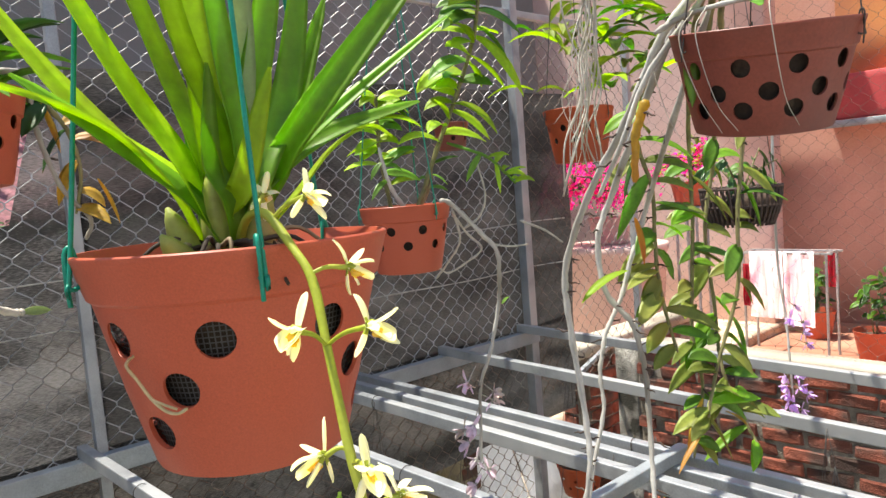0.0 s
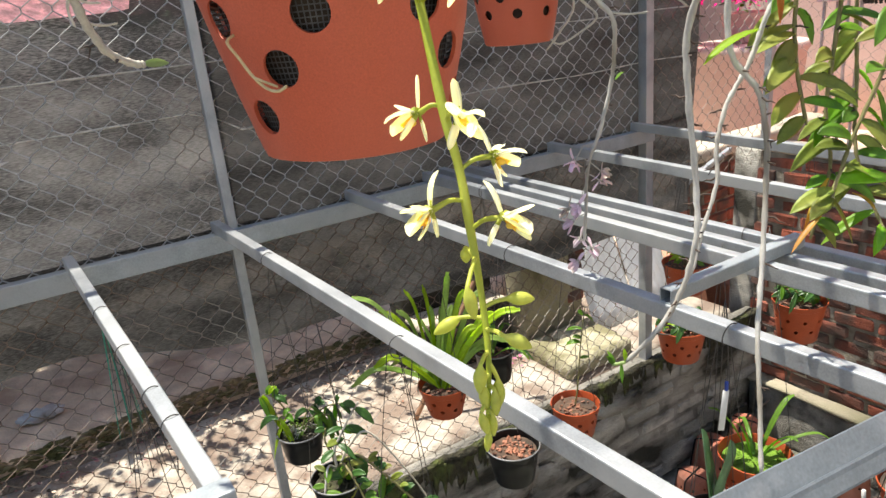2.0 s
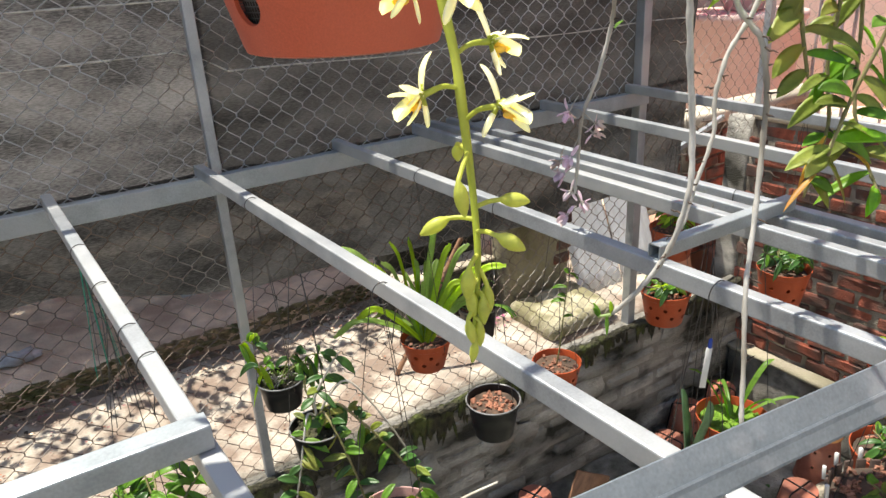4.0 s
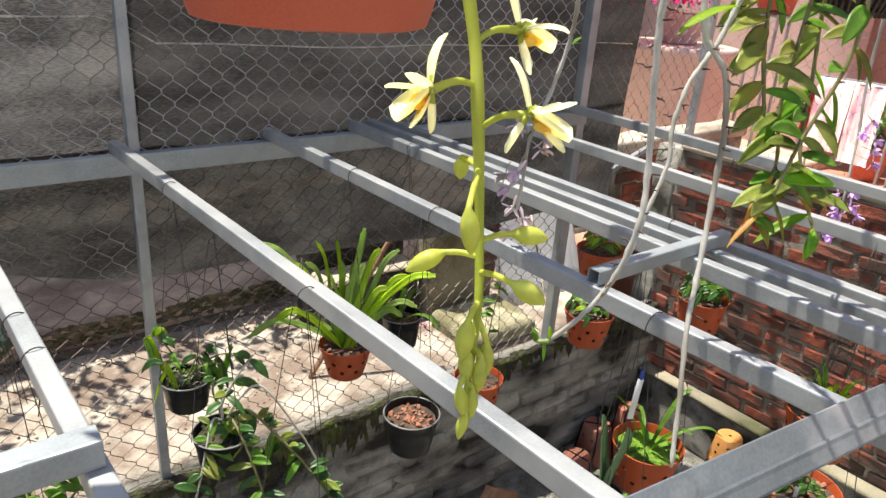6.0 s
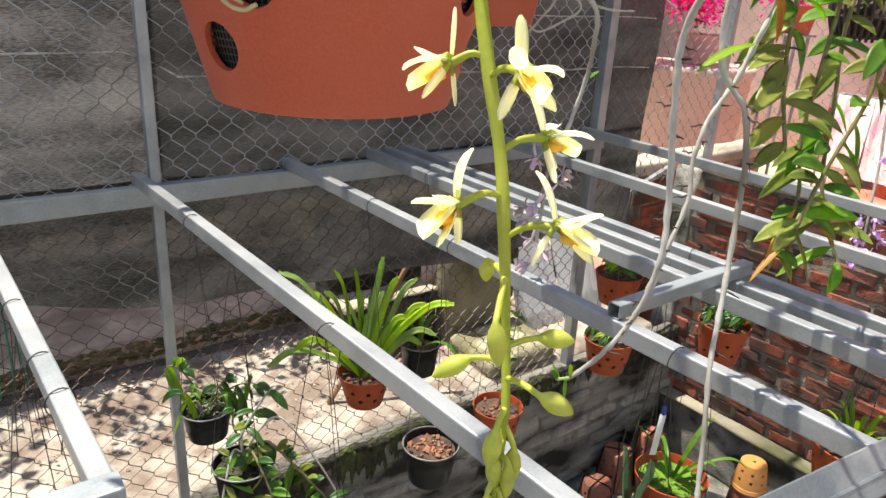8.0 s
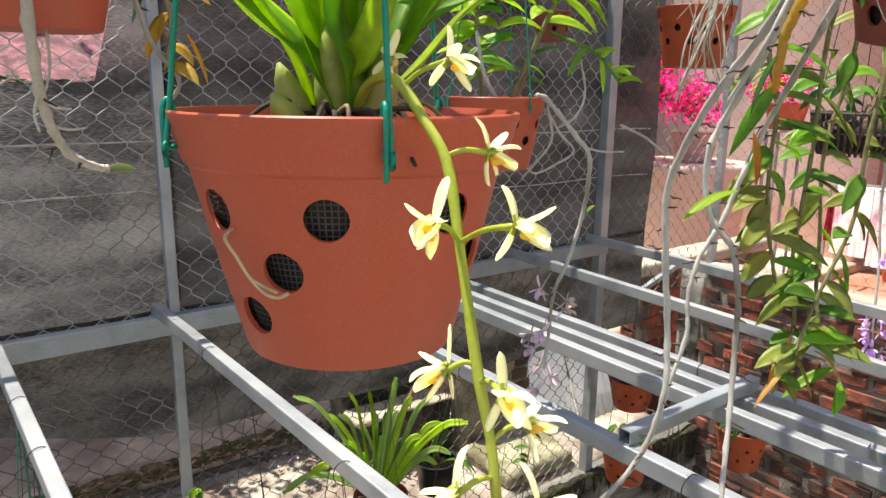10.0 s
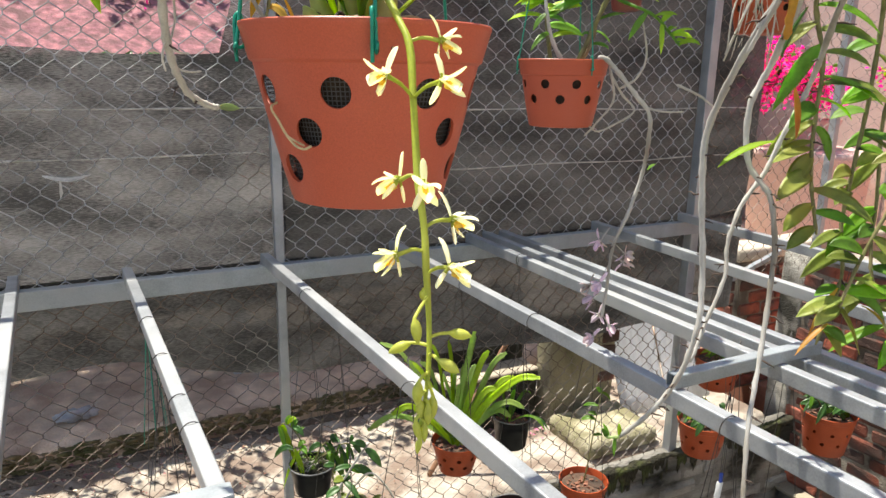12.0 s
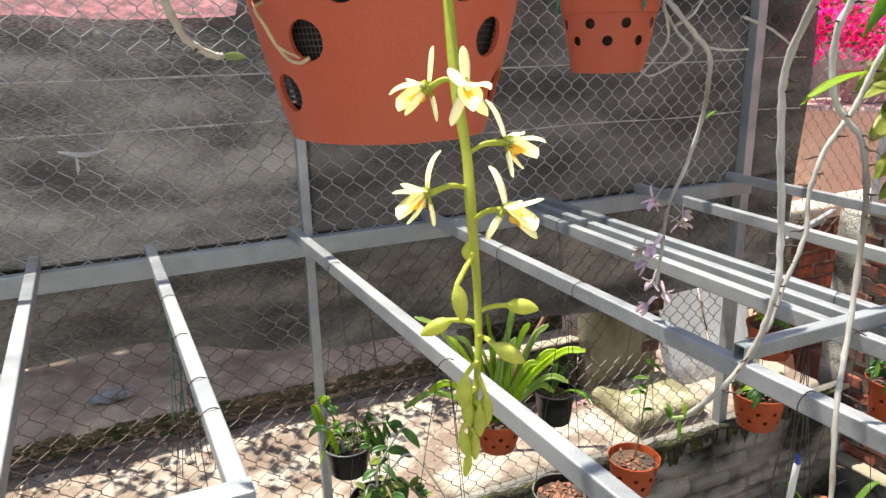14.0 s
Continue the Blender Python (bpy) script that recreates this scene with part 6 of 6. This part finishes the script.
# label on a wire with a blue clip
tg = thing("plant_label", (1.185, 0.540, 1.727), "white plastic plant label with a blue clip on a wire", "label")
bm = bmesh.new()
box(bm, (-0.0055, -0.0006, -0.09), (0.0055, 0.0006, -0.008), 0.0005)
bmesh.ops.transform(bm, matrix=pose(0, 0, 0, 0, 4, -35), verts=bm.verts)
part("tag", bm, white_tag, tg)
bm = bmesh.new()
box(bm, (-0.0035, -0.0025, -0.010), (0.0035, 0.0025, 0.010), 0.002)
bmesh.ops.transform(bm, matrix=pose(0, 0, 0, 0, 0, -35), verts=bm.verts)
part("clip", bm, blue_clip, tg, "blue plastic clip")
bm = bmesh.new()
tube(bm, smooth_line([(0, 0, 0.008), (0.004, 0.002, 0.04), (0, 0, 0.07), (-0.005, 0.0, BAR_Z - 1.727)], 6), 0.0008, 5)
part("wire", bm, wire_dark, tg)

# wire loops twisted round the bars
def loop(x, y, w=0.036, h=0.042, drop=0.0, z=BAR_Z):
    e = thing("wire_loop", (x, y, z), "thin wire twisted round a roof bar", "wire", "wire loops")
    bm = bmesh.new()
    tube(bm, [Vector((w * 0.5 * math.cos(a) * 1.05, 0.008 * math.sin(a * 0.5 + x * 9), h * 0.5 * math.sin(a))) for a in [6.283 * k / 20 for k in range(21)]], 0.0011, 5)
    if drop:
        tube(bm, smooth_line([(w * 0.4, 0, -h * 0.4), (w * 0.7, 0.01, -drop * 0.4), (w * 0.2, 0.0, -drop)], 6), 0.0010, 5)
    part("wire", bm, wire_dark, e)


for x, y, d in ((0.728, 1.52, 0), (0.738, 0.88, 0.1), (0.345, 1.016, 0.16), (0.350, 0.90, 0.2), (1.178, 0.537, 0.0), (1.168, 1.46, 0), (0.332, 1.47, 0), (0.337, 1.226, 0.12), (2.045, 1.32, 0), (1.172, 1.12, 0), (1.605, 0.80, 0.05), (1.463, 1.61, 0)):
    loop(x, y, drop=d)
# unused green and dark wires that hang from the first bar
for k, (y, ln) in enumerate(((1.60, 0.34), (1.57, 0.30), (1.55, 0.42), (1.30, 0.30))):
    e = thing("loose_wire", (0.335, y, BAR_Z - 0.02), "loose wires that hang from a roof bar", "wire", "loose wires")
    bm = bmesh.new()
    for j in range(3):
        tube(bm, smooth_line([(0, 0, 0.0), (0.012 * j - 0.01, 0.008 * j, -ln * 0.4), (0.03 * (j - 1), 0.02 * (j - 1), -ln)], 6), 0.0009, 5)
    part("wire", bm, wire_green if k < 2 else wire_dark, e)

# overhead rods that carry the big pots
for a, b in (((-1.2, 0.281, 3.085), (2.6, 0.281, 3.085)), ((-1.2, 0.85, 3.10), (2.6, 0.90, 3.10))):
    tagged(hollow_bar("rod", a, b, 0.02, 0.02, steel, None, wall=0.002), "thin steel rod that carries the hanging pots", "rod", "overhead rods", kind="structure")

# ---------------------------------------------------------------- beyond the fence
e = thing("metal_sheet", (2.575, 2.28, 0.715), "white corrugated sheet standing behind the fence", "sheet")
for x0, x1, h in ((0.0, 0.31, 0.66), (0.315, 0.62, 0.95)):
    bm = bmesh.new()
    nx = 24
    g = [[bm.verts.new((x0 + (x1 - x0) * i / nx, 0.38 * h * j / 8 + 0.006 * math.sin(i * 1.6), 0.92 * h * j / 8)) for i in range(nx + 1)] for j in range(9)]
    for j in range(8):
        for i in range(nx):
            bm.faces.new((g[j][i], g[j][i + 1], g[j + 1][i + 1], g[j + 1][i]))
    bmesh.ops.solidify(bm, geom=bm.faces[:], thickness=0.003)
    part("panel", bm, sheet_white, e)
tg = hollow_bar("gate_pipe", (2.62, 2.05, 1.36), (3.50, 2.20, 1.52), 0.025, 0.025, steel_pale)
tagged(tg, "loose galvanised pipe by the gate", "pipe", kind="structure")

e = thing("rag", (0.09, 3.25, 0.815), "crumpled grey cloth rag lying on the cement strip", "rag")
bm = bmesh.new()
bmesh.ops.create_icosphere(bm, subdivisions=4, radius=1)
for v in bm.verts:
    q = 1 + 0.35 * noise.noise(v.co * 2.2) + 0.22 * noise.noise(v.co * 5.5 + Vector((3, 0, 0)))
    v.co = Vector((v.co.x * 0.085 * q, v.co.y * 0.05 * q, max(-0.004, v.co.z * 0.035 * q)))
part("cloth", bm, rag_grey, e)
e = thing("bamboo_pole", (1.44, 2.22, 0.72), "brown bamboo pole leaning behind the fence", "pole")
bm = bmesh.new()
tube(bm, [Vector((0, 0, 0)).lerp(Vector((0.44, -0.02, 0.68)), i / 24) for i in range(25)], lambda t: 0.011 * (1 + 0.12 * abs(math.sin(math.pi * 5 * t)) ** 10), 8)
part("cane", bm, pale_wood, e)

# bougainvillea in a hanging pot before the pink wall
def bush(at, size, n, seed, label, mats, share=0.25, name="bougainvillea", cat="flowering shrub"):
    """Drooping twigs set with hundreds of small bracts and leaves."""
    rnd = random.Random(seed)
    e = thing(name, at, label, cat)
    bmf, bml, bms = bmesh.new(), bmesh.new(), bmesh.new()
    for k in range(26):
        a, el = rnd.uniform(0, 6.283), rnd.uniform(-0.5, 1.2)
        d = Vector((math.cos(a) * math.cos(el), math.sin(a) * math.cos(el), math.sin(el)))
        ln = size * rnd.uniform(0.5, 1.0)
        pts = smooth_line([Vector((0, 0, 0)), d * ln * 0.5 + UP * size * 0.08, d * ln - UP * size * rnd.uniform(0.0, 0.35)], 5)
        tube(bms, pts, lambda t: 0.006 * (1 - 0.7 * t), 4)
        for j in range(n // 26):
            p = pts[int((0.3 + 0.7 * rnd.random()) * (len(pts) - 1))] + Vector((rnd.gauss(0, 1), rnd.gauss(0, 1), rnd.gauss(0, 1))) * size * 0.07
            leafy_one = rnd.random() < share
            s = rnd.uniform(0.022, 0.042)
            w = Vector((rnd.uniform(-1, 1), rnd.uniform(-1, 1), rnd.uniform(-0.8, 0.5)))
            blade(bml if leafy_one else bmf, [p + w.normalized() * s * t for t in (0, 0.4, 0.8, 1.0)], s * 0.85, (rnd.uniform(-1, 1), rnd.uniform(-1, 1), 0.6), 0.4, 0, OVAL)
    tagged(part("branchwork", bms, dark_wood, e), kind="stuff")
    tagged(part("blossom", bmf, mats[0], e), kind="stuff")
    tagged(part("foliage", bml, mats[1], e), kind="stuff")
    return e


bush((5.02, 3.50, 2.38), 0.60, 3000, 91, "bougainvillea with bright magenta bracts in a hanging pot", [bougain, leaf_mid], 0.18)
orchid_pot((5.25, 3.35, 2.125), 0.19, 0.14, 0.22, pink_plastic, "pink plastic pot of the bougainvillea", (), seed=92, name="plant_pot", group="")
PX, PY = 5.75, 2.89
bush((PX, PY, 2.46), 0.36, 700, 93, "second bougainvillea with pink bracts by the house", [bougain, leaf_sun], 0.45)
orchid_pot((PX, PY, 2.37), 0.16, 0.12, 0.2, terracotta, "orange pot of the second bougainvillea", (), seed=94, name="plant_pot", group="")
st = thing("plant_stand", (PX, PY, 0.70), "tall thin steel plant stand in the yard", "plant stand")
for dx, dy in ((-0.09, -0.09), (0.09, -0.09), (-0.09, 0.09), (0.09, 0.09)):
    hollow_bar("leg", (dx, dy, 0), (dx, dy, 1.448), 0.02, 0.02, steel, st, roll_up=(1, 0, 0))
bm = bmesh.new()
box(bm, (-0.13, -0.13, 1.448), (0.13, 0.13, 1.466), 0.003)
part("top", bm, steel, st)
bush((4.9, 2.95, 0.90), 0.3, 260, 96, "low green shrub by the pillar", [leaf_mid, leaf_dark], 0.5, "shrub", "shrub")
bush((0.6, 4.25, 2.97), 0.6, 900, 97, "dark magenta creeper lying on the low roof", [bougain, leaf_dark], 0.7)

# unseen creeper over the eave of the low roof, added to dapple the pavement
creeper = thing("creeper", (0, 3.1, 2.42), "unseen leafy creeper added at the eave to dapple the pavement", "creeper")
rnd = random.Random(58)
bml = bmesh.new()
for k in range(34):
    x0 = -2.6 + 5.2 * k / 34 + rnd.uniform(-0.06, 0.06)
    reach = rnd.uniform(0.16, 0.46)
    pts = smooth_line([Vector((x0, 0.30, 0.03)), Vector((x0 + rnd.uniform(-0.1, 0.1), 0.18 - reach * 0.4, 0.03)), Vector((x0 + rnd.uniform(-0.15, 0.15), 0.18 - reach, 0.0))], 6)
    bm = bmesh.new()
    tube(bm, pts, lambda t: 0.004 * (1 - 0.6 * t), 5)
    part("twig", bm, dark_wood, creeper)
    for j in range(32):
        p = pts[rnd.randrange(1, len(pts))] + Vector((rnd.gauss(0, 0.06), rnd.gauss(0, 0.05), rnd.uniform(-0.02, 0.02)))
        d = Vector((rnd.uniform(-1, 1), rnd.uniform(-1, 1), rnd.uniform(-0.3, 0.2))).normalized() * rnd.uniform(0.035, 0.06)
        blade(bml, [p, p + d * 0.5, p + d], d.length * 0.75, (rnd.uniform(-0.5, 0.5), rnd.uniform(-0.5, 0.5), 1), 0.2, 0, OVAL)
part("foliage", bml, leaf_dark, creeper)

# tapered pink pillar under the bougainvillea
e = thing("planter_pillar", (5.25, 3.35, 0.70), "tall tapered pink painted planter pillar", "pillar")
bm = bmesh.new()
lathe_prof = [(0.34, 0), (0.355, 0.04), (0.44, 1.12), (0.46, 1.15), (0.46, 1.195), (0.44, 1.20)]
rings = lathe(bm, lathe_prof, 40, closed=False)
cap(bm, rings[0], True)
cap(bm, rings[-1])
part("body", bm, pink_wall, e)

# wicker basket
wk = thing("wicker_basket", (2.185, 0.795, 2.30), "dark woven twig basket hanging among the leaves", "basket")
rnd = random.Random(6)
for k in range(40):
    a = 6.283 * k / 40
    bm = bmesh.new()
    tube(bm, smooth_line([(0.082 * math.cos(a), 0.082 * math.sin(a), 0), (0.100 * math.cos(a + 0.03), 0.100 * math.sin(a + 0.03), 0.05), (0.108 * math.cos(a), 0.108 * math.sin(a), 0.11)], 3), 0.004, 5)
    part("twig", bm, dark_wood, wk)
for z, r in ((0.01, 0.084), (0.055, 0.10), (0.105, 0.108)):
    bm = bmesh.new()
    tube(bm, [Vector((r * math.cos(6.283 * i / 32), r * math.sin(6.283 * i / 32), z)) for i in range(33)], 0.004, 5)
    part("hoop", bm, dark_wood, wk)
bm = bmesh.new()
rings = lathe(bm, [(0.002, 0.012), (0.078, 0.012), (0.096, 0.07), (0.07, 0.085), (0.005, 0.09)], 24, closed=False)
part("filling", bm, bark, wk)
for deg in (20, 140, 260):
    bm = bmesh.new()
    tube(bm, [Vector((0.106 * math.cos(radians(deg)), 0.106 * math.sin(radians(deg)), 0.10)), Vector((0, 0, 0.9))], 0.0012, 5)
    part("hanger_wire", bm, wire_dark, wk)
leafy((2.185, 0.795, 2.39), "orchid with dark leaves in a twig basket", 4, 98, [leaf_dark, leaf_dark, leaf_mid], 0.12, 0.06, 0.022, 7, 0.10)

# purple orchid spray
PB = Vector((2.61, 0.88, 2.30))
pu = thing("orchid_plant", PB, "hanging purple orchid flowers on a grey cane", "orchid")
cane(pu, PB, [(2.61, 0.88, 2.75), (2.61, 0.88, 2.18), (2.59, 0.85, 1.95), (2.56, 0.83, 1.80), (2.55, 0.82, 1.70)], 0.005, cane_grey, 14, 3, seed=99)
rnd = random.Random(3)
for k in range(15):
    z = 1.64 + 0.016 * k if k < 10 else 1.88 + 0.03 * (k - 10)
    c = Vector((2.565, 0.83, z)) + VIEW_R * rnd.uniform(-0.075, 0.075) - VIEW_F * rnd.uniform(0.0, 0.05)
    flower(c - PB, pu, Vector((2.565, 0.83, z + 0.015)) - PB, 2.0, 200 + k, rnd.uniform(-40, 40), mats=[petal_purple, petal_purple, cane_green])

# washing on a rack in the yard
rk = thing("drying_rack", (6.75, 2.55, 0.70), "thin metal drying rack in the yard", "drying rack")
for a, b in (((0, -0.35, 0), (0, -0.35, 0.95)), ((0, 0.38, 0), (0, 0.38, 0.95)), ((0, -0.4, 0.95), (0, 0.42, 0.95)), ((0.25, -0.4, 0.95), (0.25, 0.42, 0.95)), ((0.25, -0.35, 0), (0.25, -0.35, 0.95)), ((0.25, 0.38, 0), (0.25, 0.38, 0.95)),
             ((0, -0.35, 0.95), (0.25, -0.35, 0.95)), ((0, 0.38, 0.95), (0.25, 0.38, 0.95))):
    hollow_bar("tube", a, b, 0.02, 0.02, steel, rk, roll_up=(0, 0, 1) if a[2] == b[2] else (1, 0, 0))


def cloth(at, w, h, mat, label, seed):
    e = thing("hanging_cloth", at, label, "laundry", "laundry on the rack")
    bm = bmesh.new()
    nx, nz = 30, 24
    g = [[bm.verts.new((0.03 * noise.noise(Vector((i * 0.3 + seed, 0, j * 0.08))) * (1 - 0.8 * (j / nz)) + 0.005 * math.sin(i * 0.45 + seed + 0.6 * math.sin(j * 0.2)), -w / 2 + w * i / nx, -h + h * j / nz)) for i in range(nx + 1)] for j in range(nz + 1)]
    for j in range(nz):
        for i in range(nx):
            bm.faces.new((g[j][i], g[j][i + 1], g[j + 1][i + 1], g[j + 1][i]))
    bmesh.ops.solidify(bm, geom=bm.faces[:], thickness=0.002)
    part("fabric", bm, mat, e)


cloth((6.73, 2.72, 1.67), 0.30, 0.62, cloth_white, "white patterned garment on a drying rack", 1)
cloth((6.74, 2.43, 1.67), 0.26, 0.68, cloth_white, "white garment on a drying rack", 4)
cloth((7.0, 2.24, 1.66), 0.10, 0.34, cloth_red, "red garment on a drying rack", 7)
cloth((6.73, 2.90, 1.55), 0.06, 0.40, cloth_red, "pink garment on a drying rack", 9)

# house fittings
ac = thing("air_conditioner", (8.20, 1.72, 3.62), "white air conditioner box on the orange wall", "air conditioner")
bm = bmesh.new()
box(bm, (-0.12, -0.22, -0.16), (0.12, 0.22, 0.18), 0.02, segs=2)
part("case", bm, white_paint, ac)
bm = bmesh.new()
tube(bm, [Vector((-0.125, 0.08 + 0.11 * math.cos(6.283 * i / 24), 0.11 * math.sin(6.283 * i / 24))) for i in range(25)], 0.008, 6)
part("fan_ring", bm, steel, ac)
bm = bmesh.new()
box(bm, (-0.10, -0.18, -0.30), (0.12, 0.18, -0.165), 0.004)
part("bracket", bm, steel, ac, smooth=False)
for x, y, sd, hh in ((6.9, 1.88, 301, 0.55), (7.2, 1.55, 302, 0.4), (7.6, 2.6, 303, 0.5)):
    e = orchid_pot((x, y, 0.98), 0.17, 0.12, 0.275, terracotta, "terracotta-coloured pot standing in the yard", (), seed=sd, group="yard pots", name="plant_pot")
    leafy((x, y, 0.93), "tall leafy pot plant in the yard", 4, sd, [leaf_dark, leaf_mid], hh, 0.16, 0.06, 9, 0.1, "pot plant")

# ---------------------------------------------------------------- litter
def litter(name, n, lo, hi, z, mats, seed, size, label):
    rnd = random.Random(seed)
    bm = bmesh.new()
    for k in range(n):
        x, y = rnd.uniform(lo[0], hi[0]), rnd.uniform(lo[1], hi[1])
        if noise.noise(Vector((x * 1.8 + seed, y * 1.8, 0))) < rnd.uniform(-0.5, 0.35):
            continue
        s = rnd.uniform(*size)
        a = rnd.uniform(0, 6.28)
        d = Vector((math.cos(a), math.sin(a), rnd.uniform(-0.1, 0.25)))
        p = Vector((x, y, z(x, y) + 0.004))
        blade(bm, [p + d * s * t for t in (0, 0.5, 1)], s * 0.7, (rnd.uniform(-0.4, 0.4), rnd.uniform(-0.4, 0.4), 1), 0.5, rnd.randrange(len(mats)), OVAL)
    tagged(part(name, bm, mats), label, kind="stuff")


litter("fallen_petals", 3600, (-2.5, 2.15), (2.1, 2.92), lambda x, y: 0.722, [petal_litter, paving_far, petal_litter, bark_red, paving], 1, (0.004, 0.015), "pink and brown fallen petals on the pavement")
litter("magenta_bracts", 90, (1.80, 2.26), (2.14, 2.44), lambda x, y: 0.722, [petal_litter, bougain_dry], 5, (0.012, 0.026), "heap of fallen magenta bracts by the low wall")
litter("dry_leaves", 1300, (-3, 2.72), (2, 2.97), lambda x, y: 0.724, [paving_far, petal_litter, bark], 2, (0.008, 0.026), "dry brown leaves in the gutter")
litter("dry_leaves_low", 500, (0.4, 0.4), (3.1, 1.85), lambda x, y: 0.008, [sheath, bark, leaf_dark], 3, (0.015, 0.04), "dry leaves on the damp floor")


# ---------------------------------------------------------------- tree whose crown dapples the light
tr = thing("tree", (-2.6, 5.9, 0.7), "broad-leaved garden tree beyond the fence", "tree")
bm = bmesh.new()
tube(bm, smooth_line([(0, 0, 0), (0.1, -0.05, 1.5), (0.3, -0.2, 3.0), (0.9, -0.5, 4.4)], 6), lambda t: 0.14 * (1 - 0.6 * t), 10)
part("trunk", bm, dark_wood, tr)
rnd = random.Random(12)
bml = bmesh.new()
for k in range(15):
    a = rnd.uniform(-0.40, 0.25)
    d = Vector((math.cos(a), math.sin(a), rnd.uniform(-0.05, 0.4)))
    ln = rnd.uniform(1.4, 3.6)
    pts = smooth_line([Vector((0.8, -0.45, 4.2)), Vector((0.8, -0.45, 4.2)) + d * ln * 0.5 + UP * 0.15, Vector((0.8, -0.45, 4.2)) + d * ln - UP * 0.1], 6)
    bm = bmesh.new()
    tube(bm, pts, lambda t: 0.04 * (1 - 0.8 * t), 6)
    part("limb", bm, dark_wood, tr)
    for j in range(90):
        p = pts[int(rnd.uniform(0.25, 1) * (len(pts) - 1))] + Vector((rnd.gauss(0, 0.24), rnd.gauss(0, 0.24), rnd.gauss(0, 0.14)))
        w = Vector((rnd.uniform(-1, 1), rnd.uniform(-1, 1), rnd.uniform(-0.4, 0.1))).normalized()
        s = rnd.uniform(0.07, 0.13)
        blade(bml, [p + w * s * t for t in (0, 0.5, 1)], s * 0.5, (rnd.uniform(-0.5, 0.5), rnd.uniform(-0.5, 0.5), 1), 0.3, 0, OVAL)
tagged(part("crown", bml, leaf_mid, tr), kind="stuff")


# ---------------------------------------------------------------- bricks and blocks
def worn_block(name, l, w, h, seed, amount=0.004, bevel=0.004):
    rnd = random.Random(seed)
    bm = bmesh.new()
    box(bm, (-w / 2, -l / 2, -h / 2), (w / 2, l / 2, h / 2), bevel)
    for v in bm.verts:
        v.co += Vector((rnd.uniform(-1, 1), rnd.uniform(-1, 1), rnd.uniform(-1, 1))) * amount
    me = bpy.data.meshes.new(name)
    bm.to_mesh(me)
    bm.free()
    return me


def lay(mesh_list, parent, name, place, rnd, jitter=1.0):
    ob = new(name, rnd.choice(mesh_list))
    ob.matrix_world = place @ pose(rnd.uniform(-0.003, 0.003) * jitter, rnd.uniform(-0.003, 0.003) * jitter, rnd.uniform(-0.0015, 0.0015), rnd.uniform(-1, 1) * jitter, rnd.uniform(-1, 1) * jitter, rnd.uniform(-0.8, 0.8) * jitter)
    ob.parent = parent


rnd = random.Random(77)
BRICKS = [worn_block("brick", 0.192 - 0.010 * (k % 3), 0.05, 0.060 - 0.003 * (k % 2), 500 + k, 0.0042, 0.008) for k in range(8)]
HALF = [worn_block("brick", 0.090, 0.05, 0.057, 520 + k) for k in range(3)]
for me in BRICKS + HALF:
    me.materials.append(brick_red)
COURSE, PITCH = 0.0715, 0.202
for c in range(17):
    z = 0.365 + COURSE * c
    y = 1.93 - (0.098 if c % 2 else 0)
    if c % 2:
        lay(HALF, bw, "brick", pose(3.436, 1.925, z), rnd)
    while y > -0.45:
        if rnd.random() > 0.008:
            lay(BRICKS, bw, "brick", pose(3.436 + rnd.choice((0, 0, 0.003, 0.006, 0.009)), y - 0.093, z), rnd)
        y -= PITCH
for c in range(10):
    z = 0.745 + COURSE * c
    x = 3.35 + (0.09 if c % 2 else 0)
    while x < 4.3:
        lay(BRICKS, ret, "brick", pose(x + 0.09, 2.312, z, 0, 0, 90), rnd)
        x += PITCH
    lay(HALF, ret, "brick", pose(3.338, 2.36, z), rnd)
BLOCKS = [worn_block("block", 0.232 - 0.016 * (k % 3), 0.045, 0.064 - 0.004 * (k % 2), 540 + k, 0.005, 0.012) for k in range(6)]
for me in BLOCKS:
    me.materials.append(concrete)
for c in range(9):
    x = -1.6 + (0.12 if c % 2 else 0) + rnd.uniform(-0.03, 0.03)
    while x < 3.26:
        lay(BLOCKS, kerb, "block", pose(x + 0.12, 1.934 + rnd.choice((0, 0.003, -0.003, 0.005, 0.007)), 0.042 + 0.0755 * c, 0, 0, 90), rnd, 0.9)
        x += 0.243
